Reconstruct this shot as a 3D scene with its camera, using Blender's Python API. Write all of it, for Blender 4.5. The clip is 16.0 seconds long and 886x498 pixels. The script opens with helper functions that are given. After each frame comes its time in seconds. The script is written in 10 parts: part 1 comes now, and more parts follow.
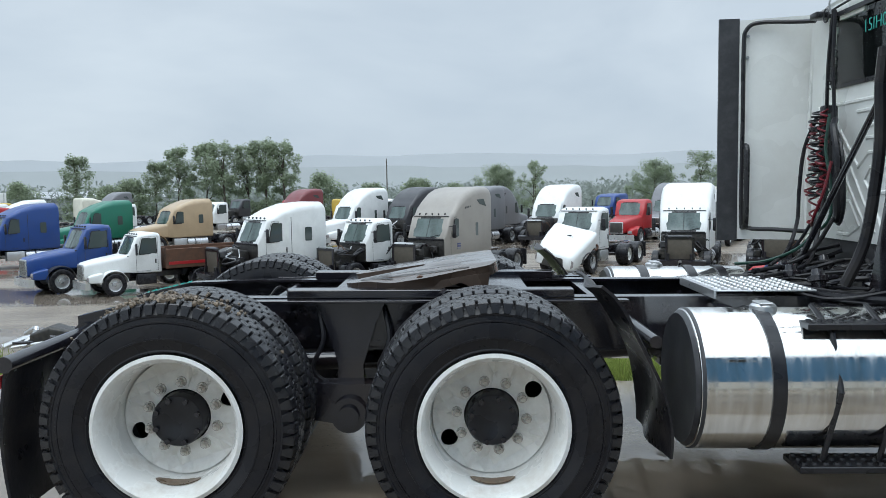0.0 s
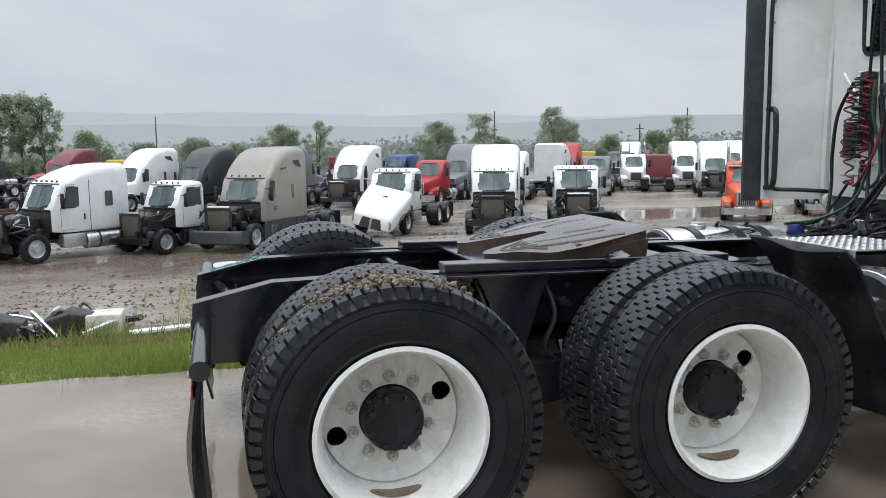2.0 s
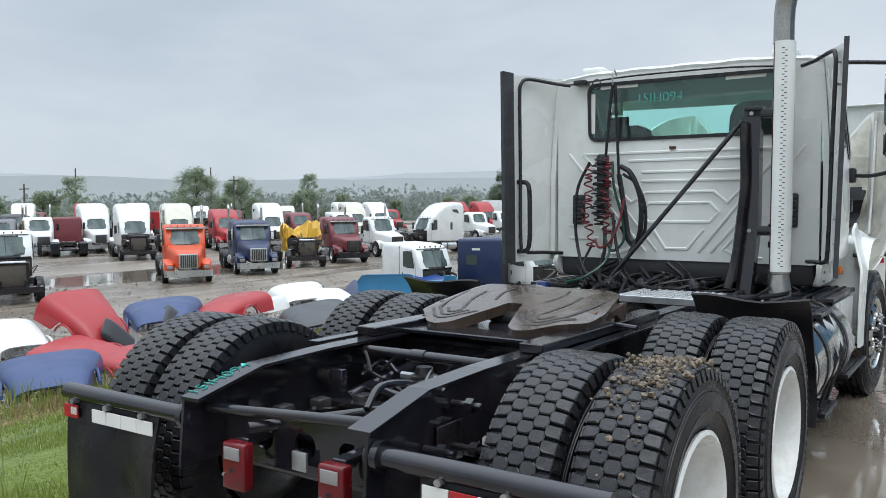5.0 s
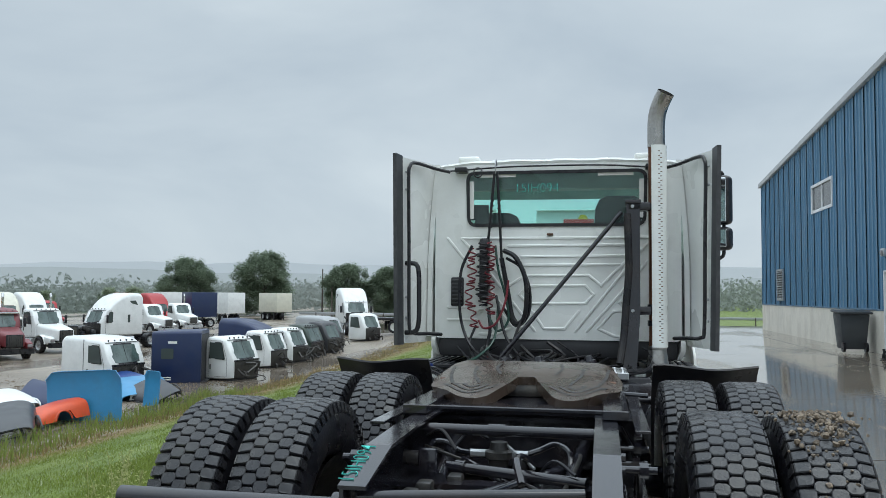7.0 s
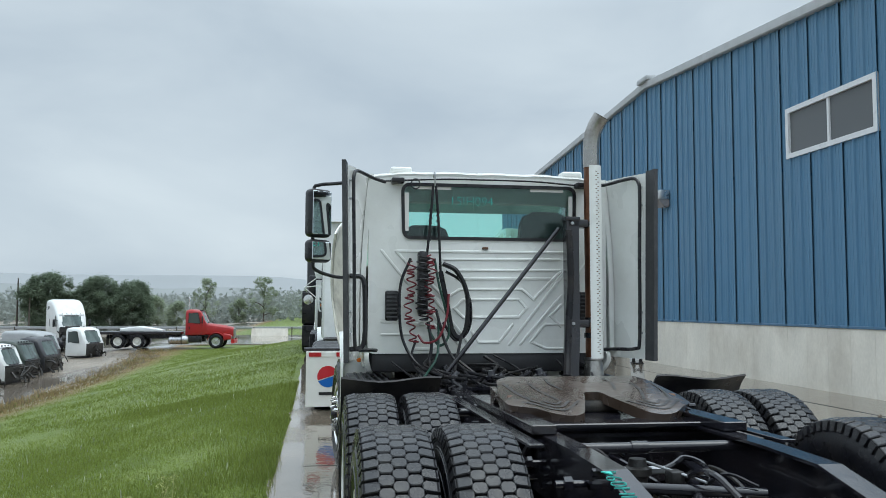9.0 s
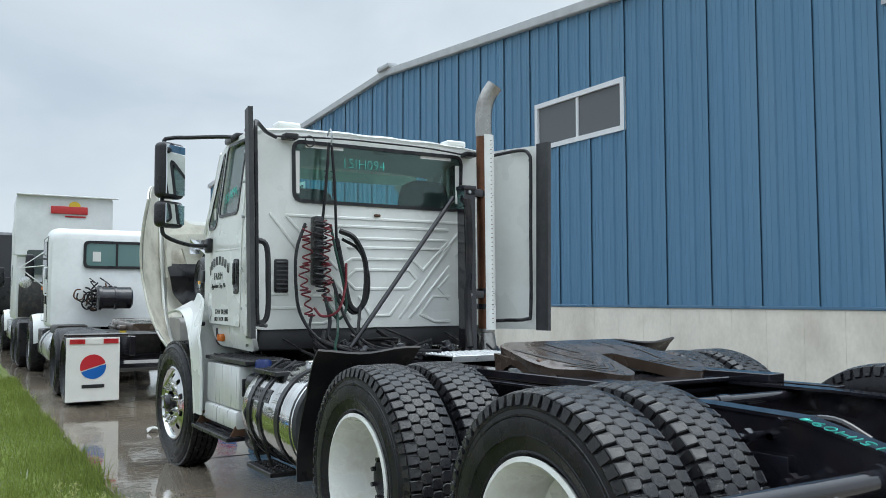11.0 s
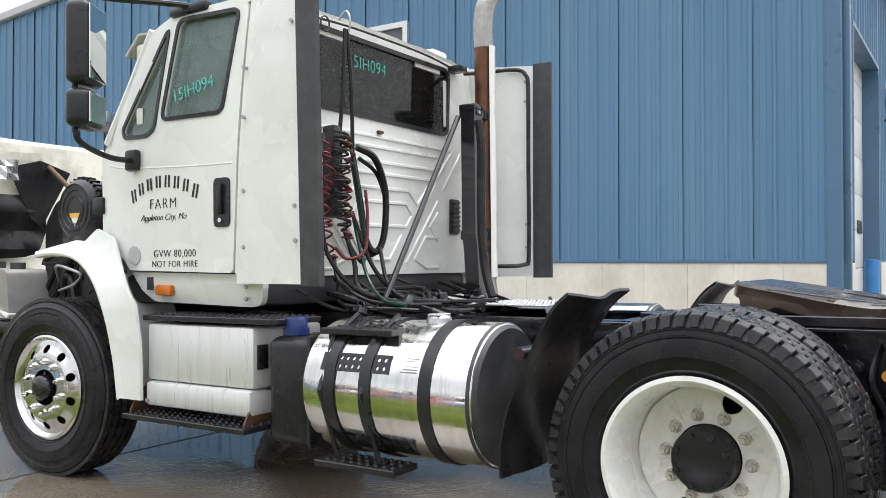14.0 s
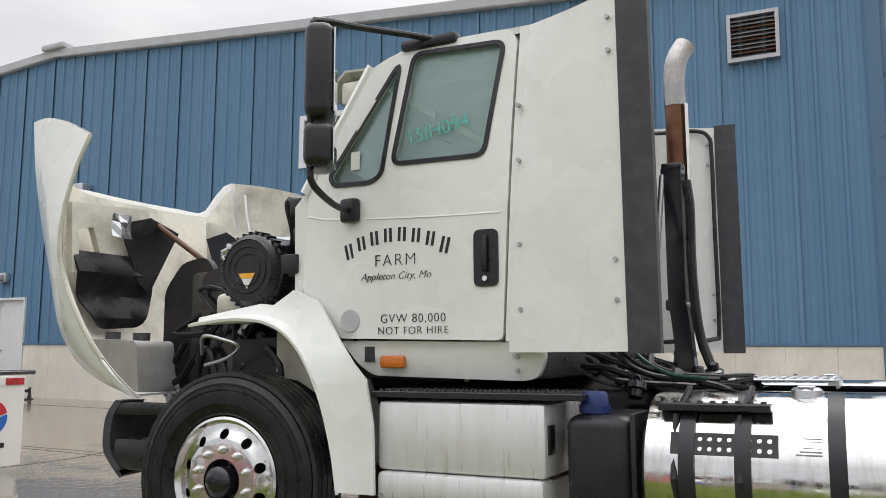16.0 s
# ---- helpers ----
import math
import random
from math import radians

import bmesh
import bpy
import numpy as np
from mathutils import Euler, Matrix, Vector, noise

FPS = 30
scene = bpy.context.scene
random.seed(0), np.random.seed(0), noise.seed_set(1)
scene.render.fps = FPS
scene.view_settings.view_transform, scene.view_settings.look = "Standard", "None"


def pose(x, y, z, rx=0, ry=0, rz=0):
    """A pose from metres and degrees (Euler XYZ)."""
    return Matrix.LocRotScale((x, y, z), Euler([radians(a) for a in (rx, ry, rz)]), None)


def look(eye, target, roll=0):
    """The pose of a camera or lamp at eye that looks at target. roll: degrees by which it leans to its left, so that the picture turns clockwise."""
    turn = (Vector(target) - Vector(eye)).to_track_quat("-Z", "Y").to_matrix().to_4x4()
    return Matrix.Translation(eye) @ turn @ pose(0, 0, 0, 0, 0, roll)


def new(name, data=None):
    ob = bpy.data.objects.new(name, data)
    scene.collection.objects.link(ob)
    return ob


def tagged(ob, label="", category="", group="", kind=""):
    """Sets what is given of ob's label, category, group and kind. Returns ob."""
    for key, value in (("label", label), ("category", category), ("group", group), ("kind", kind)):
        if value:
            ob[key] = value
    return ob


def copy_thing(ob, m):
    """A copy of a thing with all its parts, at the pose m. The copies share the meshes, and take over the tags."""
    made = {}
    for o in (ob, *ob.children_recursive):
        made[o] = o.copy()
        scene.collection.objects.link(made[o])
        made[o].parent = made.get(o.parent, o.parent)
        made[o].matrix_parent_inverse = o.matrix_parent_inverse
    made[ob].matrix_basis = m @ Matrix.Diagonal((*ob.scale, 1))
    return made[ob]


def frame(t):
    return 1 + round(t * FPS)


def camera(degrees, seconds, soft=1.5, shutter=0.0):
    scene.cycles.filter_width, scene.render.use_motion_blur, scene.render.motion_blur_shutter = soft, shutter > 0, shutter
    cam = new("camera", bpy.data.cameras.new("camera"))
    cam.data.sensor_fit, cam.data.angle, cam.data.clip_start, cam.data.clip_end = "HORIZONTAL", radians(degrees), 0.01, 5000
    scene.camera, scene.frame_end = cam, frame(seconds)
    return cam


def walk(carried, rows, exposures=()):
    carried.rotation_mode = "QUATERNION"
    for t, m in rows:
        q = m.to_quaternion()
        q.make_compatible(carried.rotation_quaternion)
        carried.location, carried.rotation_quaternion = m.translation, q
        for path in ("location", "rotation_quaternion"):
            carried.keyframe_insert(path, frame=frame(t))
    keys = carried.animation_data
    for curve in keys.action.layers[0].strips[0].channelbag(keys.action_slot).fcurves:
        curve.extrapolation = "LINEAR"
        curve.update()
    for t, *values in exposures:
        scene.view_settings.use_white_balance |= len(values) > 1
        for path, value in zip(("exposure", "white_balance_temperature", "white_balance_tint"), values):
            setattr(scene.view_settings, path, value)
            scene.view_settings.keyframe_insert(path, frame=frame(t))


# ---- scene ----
cam = camera(56.2, 16.0, soft=0.7)
PATH = [
    (0, (1.164, -4.493, 1.476), (1.145, -2.498, 1.324), -1.0),
    (0.5, (0.745, -4.427, 1.479), (0.831, -2.438, 1.281), -0.9),
    (1, (0.323, -4.255, 1.471), (0.546, -2.28, 1.24), -0.9),
    (1.5, (-0.162, -4.071, 1.474), (0.206, -2.121, 1.227), -0.6),
    (2, (-0.565, -3.903, 1.5), (-0.05, -1.988, 1.247), -0.7),
    (2.5, (-0.952, -3.562, 1.48), (-0.272, -1.699, 1.222), -0.8),
    (3, (-1.327, -3.366, 1.509), (-0.449, -1.587, 1.251), -0.9),
    (3.5, (-1.643, -3.083, 1.513), (-0.546, -1.43, 1.262), -0.8),
    (4, (-2.002, -2.721, 1.555), (-0.687, -1.23, 1.332), -0.6),
    (4.5, (-2.357, -2.45, 1.59), (-0.853, -1.144, 1.411), -0.4),
    (5, (-2.626, -1.997, 1.566), (-0.965, -0.888, 1.449), -0.2),
    (5.2, (-2.726, -1.819, 1.585), (-1.015, -0.787, 1.497), 0.0),
    (7.5, (-3.224, 0.07, 1.44), (-1.239, 0.274, 1.573), 0.5),
    (8, (-3.207, 0.546, 1.455), (-1.213, 0.575, 1.594), 0.5),
    (8.2, (-3.208, 0.717, 1.476), (-1.213, 0.675, 1.616), 0.4),
    (10.3, (-2.538, 2.383, 1.394), (-0.681, 1.655, 1.53), 0.1),
    (10.5, (-2.449, 2.52, 1.358), (-0.624, 1.712, 1.491), 0.0),
    (11, (-2.137, 2.839, 1.328), (-0.423, 1.815, 1.446), -0.1),
    (11.5, (-1.697, 3.05, 1.198), (-0.128, 1.813, 1.289), -0.1),
    (12, (-1.365, 3.317, 1.149), (0.032, 1.886, 1.2), -0.1),
    (12.5, (-0.908, 3.551, 1.153), (0.338, 1.986, 1.169), -0.0),
    (13, (-0.416, 3.733, 1.181), (0.743, 2.103, 1.178), 0.0),
    (13.5, (0.028, 3.895, 1.191), (1.143, 2.235, 1.194), -0.0),
    (14, (0.504, 3.977, 1.187), (1.597, 2.303, 1.216), -0.0),
    (14.5, (0.887, 4.11, 1.174), (1.963, 2.426, 1.262), 0.1),
    (15, (1.332, 4.175, 1.186), (2.385, 2.481, 1.328), 0.1),
    (15.5, (1.856, 4.224, 1.14), (2.852, 2.501, 1.338), 0.2),
    (16, (2.276, 4.359, 1.079), (3.182, 2.593, 1.323), 0.3),
]
walk(cam, [(t, look(eye, target, roll)) for t, eye, target, roll in PATH],
     exposures=[(0.0, 0.42, 6150, 5), (0.8, 0.42, 6300, 9), (2.0, 0.42, 6550, 10), (3.5, 0.46, 6400, 9), (5.2, 0.43, 6350, 7), (7.5, 0.30, 6230, 3), (8.2, 0.33, 6220, 3), (10.5, 0.43, 6200, 4), (11.0, 0.52, 6300, 5),
                (11.5, 0.74, 6700, 7), (12.0, 0.98, 7080, 9), (12.5, 1.08, 7250, 11), (13.5, 1.08, 7050, 12), (14.5, 0.94, 6990, 12), (15.5, 0.67, 7180, 14), (16.0, 0.59, 7170, 14)])

# ---------------------------------------------------------------- world and light
world = bpy.data.worlds.new("overcast_sky")
scene.world = world
world.use_nodes = True
wn, wl = world.node_tree.nodes, world.node_tree.links
wn.clear()
w_out, w_bg = wn.new("ShaderNodeOutputWorld"), wn.new("ShaderNodeBackground")
w_sky = wn.new("ShaderNodeTexSky")
w_sky.sky_type, w_sky.sun_disc = "NISHITA", False
w_sky.sun_elevation, w_sky.sun_rotation = radians(52), radians(150)
w_co, w_sep = wn.new("ShaderNodeTexCoord"), wn.new("ShaderNodeSeparateXYZ")
wl.new(w_co.outputs["Generated"], w_sep.inputs[0])
# cloud deck: two scales of soft noise, brighter towards the zenith as an overcast sky is
w_map = wn.new("ShaderNodeMapping")
w_map.inputs["Scale"].default_value = (1.0, 1.0, 2.6)
wl.new(w_co.outputs["Generated"], w_map.inputs[0])
w_n = wn.new("ShaderNodeTexNoise")
w_n.inputs["Scale"].default_value, w_n.inputs["Detail"].default_value, w_n.inputs["Roughness"].default_value = 2.3, 5.0, 0.52
w_n.inputs["Distortion"].default_value = 0.35
wl.new(w_map.outputs[0], w_n.inputs["Vector"])
w_ramp = wn.new("ShaderNodeValToRGB")
w_ramp.color_ramp.elements[0].position, w_ramp.color_ramp.elements[0].color = 0.30, (0.43, 0.48, 0.55, 1)
w_ramp.color_ramp.elements[1].position, w_ramp.color_ramp.elements[1].color = 0.72, (0.60, 0.64, 0.69, 1)
wl.new(w_n.outputs["Fac"], w_ramp.inputs[0])
w_up = wn.new("ShaderNodeMapRange")
w_up.inputs["From Min"].default_value, w_up.inputs["From Max"].default_value = 0.34, 1.0
w_up.inputs["To Min"].default_value, w_up.inputs["To Max"].default_value = 0.93, 3.3
wl.new(w_sep.outputs["Z"], w_up.inputs["Value"])
w_mul = wn.new("ShaderNodeVectorMath")
w_mul.operation = "SCALE"
wl.new(w_ramp.outputs[0], w_mul.inputs[0])
wl.new(w_up.outputs[0], w_mul.inputs["Scale"])
w_dim = wn.new("ShaderNodeVectorMath")
w_dim.operation = "SCALE"
w_dim.inputs["Scale"].default_value = 0.06
wl.new(w_sky.outputs[0], w_dim.inputs[0])
w_mix = wn.new("ShaderNodeMix")
w_mix.data_type = "RGBA"
w_mix.inputs["Factor"].default_value = 0.94
wl.new(w_dim.outputs[0], w_mix.inputs["A"])
wl.new(w_mul.outputs[0], w_mix.inputs["B"])
wl.new(w_mix.outputs["Result"], w_bg.inputs[0])
w_bg.inputs[1].default_value = 1.0
wl.new(w_bg.outputs[0], w_out.inputs[0])

sun = new("sun", bpy.data.lights.new("sun", "SUN"))
sun.data.energy, sun.data.angle, sun.data.color = 0.7, radians(35), (1.0, 0.98, 0.95)
sun.matrix_world = look((0, 0, 30), (12, 18, -20))

# ---------------------------------------------------------------- materials
def shader(name, colour, rough=0.5, metal=0.0, vary=0.12, scale=6.0, fine=60.0, bump=0.0, bump_scale=80.0, dirt=None, dirt_amount=0.0,
           dirt_scale=2.5, rough_vary=0.1, per_object=0.0, coat=0.0, stretch=(1, 1, 1), transmission=0.0, alpha=1.0, spec=0.5):
    """A principled material: base colour with variation at two scales, a dirt layer with a shape of its own, gloss variation and fine relief."""
    m = bpy.data.materials.new(name)
    m.use_nodes = True
    n, l = m.node_tree.nodes, m.node_tree.links
    p = n["Principled BSDF"]
    co, mp = n.new("ShaderNodeTexCoord"), n.new("ShaderNodeMapping")
    mp.inputs["Scale"].default_value = stretch
    l.new(co.outputs["Object"], mp.inputs[0])
    big, small = n.new("ShaderNodeTexNoise"), n.new("ShaderNodeTexNoise")
    for node, s, d in ((big, scale, 3.0), (small, fine, 2.0)):
        node.inputs["Scale"].default_value, node.inputs["Detail"].default_value = s, d
        l.new(mp.outputs[0], node.inputs["Vector"])
    add = n.new("ShaderNodeMath")
    add.operation = "MULTIPLY_ADD"
    l.new(small.outputs["Fac"], add.inputs[0])
    add.inputs[1].default_value = 0.5
    l.new(big.outputs["Fac"], add.inputs[2])
    rng = n.new("ShaderNodeMapRange")
    rng.inputs["From Min"].default_value, rng.inputs["From Max"].default_value = 0.4, 1.1
    rng.inputs["To Min"].default_value, rng.inputs["To Max"].default_value = 1.0 - vary, 1.0 + vary
    l.new(add.outputs[0], rng.inputs["Value"])
    shade = n.new("ShaderNodeVectorMath")
    shade.operation = "SCALE"
    shade.inputs[0].default_value = colour
    l.new(rng.outputs[0], shade.inputs["Scale"])
    out = shade.outputs[0]
    if per_object:
        info, r2 = n.new("ShaderNodeObjectInfo"), n.new("ShaderNodeMapRange")
        r2.inputs["To Min"].default_value, r2.inputs["To Max"].default_value = 1 - per_object, 1 + per_object
        l.new(info.outputs["Random"], r2.inputs["Value"])
        s2 = n.new("ShaderNodeVectorMath")
        s2.operation = "SCALE"
        l.new(out, s2.inputs[0])
        l.new(r2.outputs[0], s2.inputs["Scale"])
        out = s2.outputs[0]
    if dirt:
        dn, dr, dm = n.new("ShaderNodeTexNoise"), n.new("ShaderNodeMapRange"), n.new("ShaderNodeMix")
        dn.inputs["Scale"].default_value, dn.inputs["Detail"].default_value, dn.inputs["Roughness"].default_value = dirt_scale, 6.0, 0.65
        l.new(mp.outputs[0], dn.inputs["Vector"])
        dr.inputs["From Min"].default_value, dr.inputs["From Max"].default_value = 0.45, 0.72
        dr.inputs["To Max"].default_value = dirt_amount
        l.new(dn.outputs["Fac"], dr.inputs["Value"])
        dm.data_type = "RGBA"
        l.new(dr.outputs[0], dm.inputs["Factor"])
        l.new(out, dm.inputs["A"])
        dm.inputs["B"].default_value = (*dirt, 1)
        out = dm.outputs["Result"]
    l.new(out, p.inputs["Base Color"])
    rr = n.new("ShaderNodeMapRange")
    rr.inputs["From Min"].default_value, rr.inputs["From Max"].default_value = 0.3, 0.7
    rr.inputs["To Min"].default_value, rr.inputs["To Max"].default_value = max(0.02, rough - rough_vary), min(1.0, rough + rough_vary)
    l.new(big.outputs["Fac"], rr.inputs["Value"])
    l.new(rr.outputs[0], p.inputs["Roughness"])
    p.inputs["Metallic"].default_value = metal
    p.inputs["Coat Weight"].default_value = coat
    p.inputs["Coat Roughness"].default_value = 0.08
    p.inputs["Transmission Weight"].default_value = transmission
    p.inputs["Specular IOR Level"].default_value = spec
    p.inputs["Alpha"].default_value = alpha
    if bump:
        bn, bp = n.new("ShaderNodeTexNoise"), n.new("ShaderNodeBump")
        bn.inputs["Scale"].default_value, bn.inputs["Detail"].default_value = bump_scale, 4.0
        l.new(mp.outputs[0], bn.inputs["Vector"])
        l.new(bn.outputs["Fac"], bp.inputs["Height"])
        bp.inputs["Strength"].default_value, bp.inputs["Distance"].default_value = bump, 0.01
        l.new(bp.outputs[0], p.inputs["Normal"])
    return m


GRIME = (0.16, 0.14, 0.11)
M = {
    "white": shader("white_paint", (0.80, 0.81, 0.78), 0.28, vary=0.03, scale=2, dirt=(0.45, 0.42, 0.36), dirt_amount=0.22, coat=0.35, rough_vary=0.06),
    "white_in": shader("aged_white_fibreglass", (0.62, 0.60, 0.52), 0.5, vary=0.1, scale=4, dirt=GRIME, dirt_amount=0.7, dirt_scale=3.0),
    "rim": shader("white_rim_paint", (0.80, 0.80, 0.77), 0.30, vary=0.05, scale=9, dirt=(0.36, 0.29, 0.21), dirt_amount=0.40, dirt_scale=9),
    "rim_disc": shader("dirty_white_wheel_disc", (0.84, 0.825, 0.78), 0.34, vary=0.06, scale=9, dirt=(0.40, 0.31, 0.21), dirt_amount=0.28, dirt_scale=10),
    "tyre": shader("wet_tyre_rubber", (0.011, 0.011, 0.014), 0.30, spec=0.30, vary=0.35, scale=7, fine=40, dirt=(0.040, 0.035, 0.030), dirt_amount=0.35, dirt_scale=8, bump=0.15, bump_scale=120, rough_vary=0.14),
    "tread": shader("tread_rubber", (0.014, 0.014, 0.017), 0.26, spec=0.45, vary=0.3, scale=12, dirt=(0.07, 0.065, 0.055), dirt_amount=0.35, dirt_scale=9, bump=0.2, bump_scale=140),
    "frame": shader("black_frame_paint", (0.013, 0.013, 0.018), 0.13, spec=0.5, coat=0.35, vary=0.4, scale=8, dirt=(0.032, 0.021, 0.017), dirt_amount=0.5, dirt_scale=5, bump=0.05, bump_scale=60),
    "black": shader("black_plastic", (0.015, 0.015, 0.018), 0.30, spec=0.4, vary=0.2, dirt=(0.07, 0.065, 0.06), dirt_amount=0.2),
    "rubber": shader("black_rubber_sheet", (0.012, 0.012, 0.015), 0.32, spec=0.28, vary=0.3, dirt=(0.07, 0.06, 0.05), dirt_amount=0.35, dirt_scale=5, bump=0.15, bump_scale=40),
    "trim": shader("dark_grey_edge_trim", (0.035, 0.036, 0.04), 0.5, vary=0.25, dirt=(0.10, 0.10, 0.10), dirt_amount=0.4, dirt_scale=12),
    "plate": shader("greased_cast_steel", (0.080, 0.056, 0.042), 0.24, metal=0.30, coat=0.55, vary=0.30, scale=5, fine=30, dirt=(0.09, 0.065, 0.05), dirt_amount=0.8, dirt_scale=6, bump=0.22, bump_scale=22, rough_vary=0.14),
    "tip": shader("weathered_stack_steel", (0.40, 0.39, 0.37), 0.30, metal=0.9, vary=0.25, scale=5, dirt=(0.12, 0.10, 0.085), dirt_amount=0.6, dirt_scale=5),
    "rust": shader("rusted_steel", (0.12, 0.06, 0.035), 0.6, metal=0.2, vary=0.4, scale=10, dirt=(0.04, 0.025, 0.02), dirt_amount=0.7, bump=0.3),
    "hot_pipe": shader("heat_browned_pipe", (0.17, 0.075, 0.04), 0.4, metal=0.7, vary=0.4, scale=7, dirt=(0.05, 0.03, 0.025), dirt_amount=0.6),
    "chrome": shader("polished_aluminium", (0.76, 0.76, 0.75), 0.16, metal=1.0, vary=0.07, scale=3, fine=90, dirt=(0.40, 0.38, 0.34), dirt_amount=0.55, dirt_scale=6, rough_vary=0.08, bump=0.03, bump_scale=120),
    "tank": shader("streaked_tank_aluminium", (0.76, 0.76, 0.75), 0.13, metal=1.0, vary=0.10, scale=5, fine=60, dirt=(0.46, 0.43, 0.38), dirt_amount=0.6, dirt_scale=2.2, rough_vary=0.12, stretch=(9, 1, 1.2)),
    "box_skin": shader("streaked_pale_aluminium", (0.72, 0.73, 0.72), 0.34, metal=0.30, vary=0.06, scale=4, dirt=(0.48, 0.43, 0.36), dirt_amount=0.45, dirt_scale=2.6, stretch=(6, 1, 0.7)),
    "alu": shader("dull_aluminium", (0.58, 0.59, 0.60), 0.32, metal=0.85, vary=0.12, scale=5, dirt=(0.3, 0.29, 0.27), dirt_amount=0.5, rough_vary=0.1),
    "steel": shader("galvanised_steel", (0.42, 0.43, 0.44), 0.4, metal=0.8, vary=0.15),
    "red": shader("red_plastic", (0.42, 0.02, 0.025), 0.3, vary=0.15),
    "red_line": shader("red_air_line", (0.15, 0.008, 0.016), 0.35, vary=0.25),
    "green_line": shader("green_air_line", (0.012, 0.05, 0.035), 0.35, vary=0.2),
    "blue_cap": shader("blue_plastic", (0.010, 0.028, 0.14), 0.4, vary=0.2),
    "reflector": shader("orange_reflector", (0.85, 0.40, 0.04), 0.25, vary=0.08),
    "grey_plastic": shader("weathered_grey_plastic", (0.33, 0.33, 0.32), 0.45, vary=0.12, scale=5, dirt=(0.16, 0.14, 0.12), dirt_amount=0.5, dirt_scale=4),
    "nut": shader("painted_lug_nut", (0.62, 0.60, 0.55), 0.3, metal=0.3, vary=0.15, scale=30, dirt=(0.22, 0.13, 0.07), dirt_amount=0.7, dirt_scale=30),
    "amber": shader("amber_lens", (0.62, 0.16, 0.02), 0.2, vary=0.1),
    "tail": shader("red_tail_lens", (0.14, 0.006, 0.010), 0.2, vary=0.2, dirt=(0.05, 0.02, 0.02), dirt_amount=0.5, dirt_scale=14),
    "lens_white": shader("clear_lens", (0.27, 0.25, 0.25), 0.2, vary=0.1),
    "ink": shader("black_lettering", (0.015, 0.015, 0.016), 0.5, vary=0.1),
    "chalk": shader("teal_marker_paint", (0.07, 0.52, 0.44), 0.7, vary=0.3, scale=30),
    "sticker": shader("paper_label", (0.75, 0.74, 0.70), 0.5, vary=0.05),
    "interior": shader("dark_cab_interior", (0.03, 0.03, 0.033), 0.7, vary=0.3),
    "engine": shader("oily_engine_metal", (0.030, 0.029, 0.028), 0.42, metal=0.3, vary=0.6, scale=14, dirt=(0.10, 0.085, 0.07), dirt_amount=0.6, dirt_scale=9, bump=0.4, bump_scale=30),
    "radiator": shader("radiator_core", (0.055, 0.053, 0.05), 0.55, metal=0.4, vary=0.3, scale=40, dirt=(0.12, 0.11, 0.09), dirt_amount=0.5, bump=0.3, bump_scale=160),
    "radiator_brown": shader("dusty_radiator_core", (0.105, 0.092, 0.074), 0.6, metal=0.3, vary=0.25, scale=6, fine=90, dirt=(0.055, 0.048, 0.04), dirt_amount=0.6, dirt_scale=4, bump=0.3, bump_scale=160),
    "gravel_pile": shader("loose_gravel", (0.15, 0.115, 0.08), 0.55, vary=0.5, scale=30, fine=120, per_object=0.3, bump=0.4),
    "siding": shader("blue_steel_siding", (0.104, 0.217, 0.338), 0.38, spec=0.25, vary=0.07, scale=0.8, fine=12, dirt=(0.140, 0.245, 0.345), dirt_amount=0.5, dirt_scale=0.9, per_object=0.012, stretch=(1, 1, 0.15), rough_vary=0.05),
    "siding_trim": shader("blue_steel_trim", (0.072, 0.155, 0.25), 0.34, vary=0.08, scale=2),
    "roof_trim": shader("pale_grey_gutter", (0.46, 0.47, 0.48), 0.4, vary=0.08, dirt=(0.3, 0.3, 0.3), dirt_amount=0.4),
    "concrete": shader("poured_concrete_wall", (0.74, 0.70, 0.62), 0.75, vary=0.14, scale=1.4, fine=22, dirt=(0.46, 0.41, 0.34), dirt_amount=0.6, dirt_scale=1.1, bump=0.25, bump_scale=25, stretch=(1, 1, 0.6)),
    "door": shader("white_steel_door", (0.72, 0.73, 0.73), 0.4, vary=0.04, dirt=(0.5, 0.49, 0.46), dirt_amount=0.3),
    "vinyl": shader("white_window_frame", (0.72, 0.73, 0.74), 0.35, vary=0.04),
    "bollard": shader("blue_bollard_paint", (0.03, 0.20, 0.48), 0.4, vary=0.12, dirt=(0.1, 0.1, 0.1), dirt_amount=0.3),
    "bin": shader("dark_grey_bin_plastic", (0.045, 0.05, 0.055), 0.5, vary=0.15),
    "bark": shader("grey_bark", (0.09, 0.075, 0.06), 0.9, vary=0.4, scale=12, bump=0.5, bump_scale=30),
    "wood_pole": shader("weathered_pole", (0.10, 0.085, 0.07), 0.85, vary=0.3, scale=8, stretch=(4, 4, 0.5)),
    "hill": shader("haze_painted_hills", (0.285, 0.30, 0.30), 1.0, vary=0.05, scale=0.01, fine=0.05, spec=0.0),
    "hill_far": shader("haze_paled_far_hills", (0.38, 0.395, 0.41), 1.0, vary=0.03, scale=0.008, fine=0.03, spec=0.0),
    "mud": shader("wet_brown_mud", (0.16, 0.11, 0.07), 0.35, vary=0.4, scale=20, dirt=(0.3, 0.25, 0.2), dirt_amount=0.5, dirt_scale=15),
}


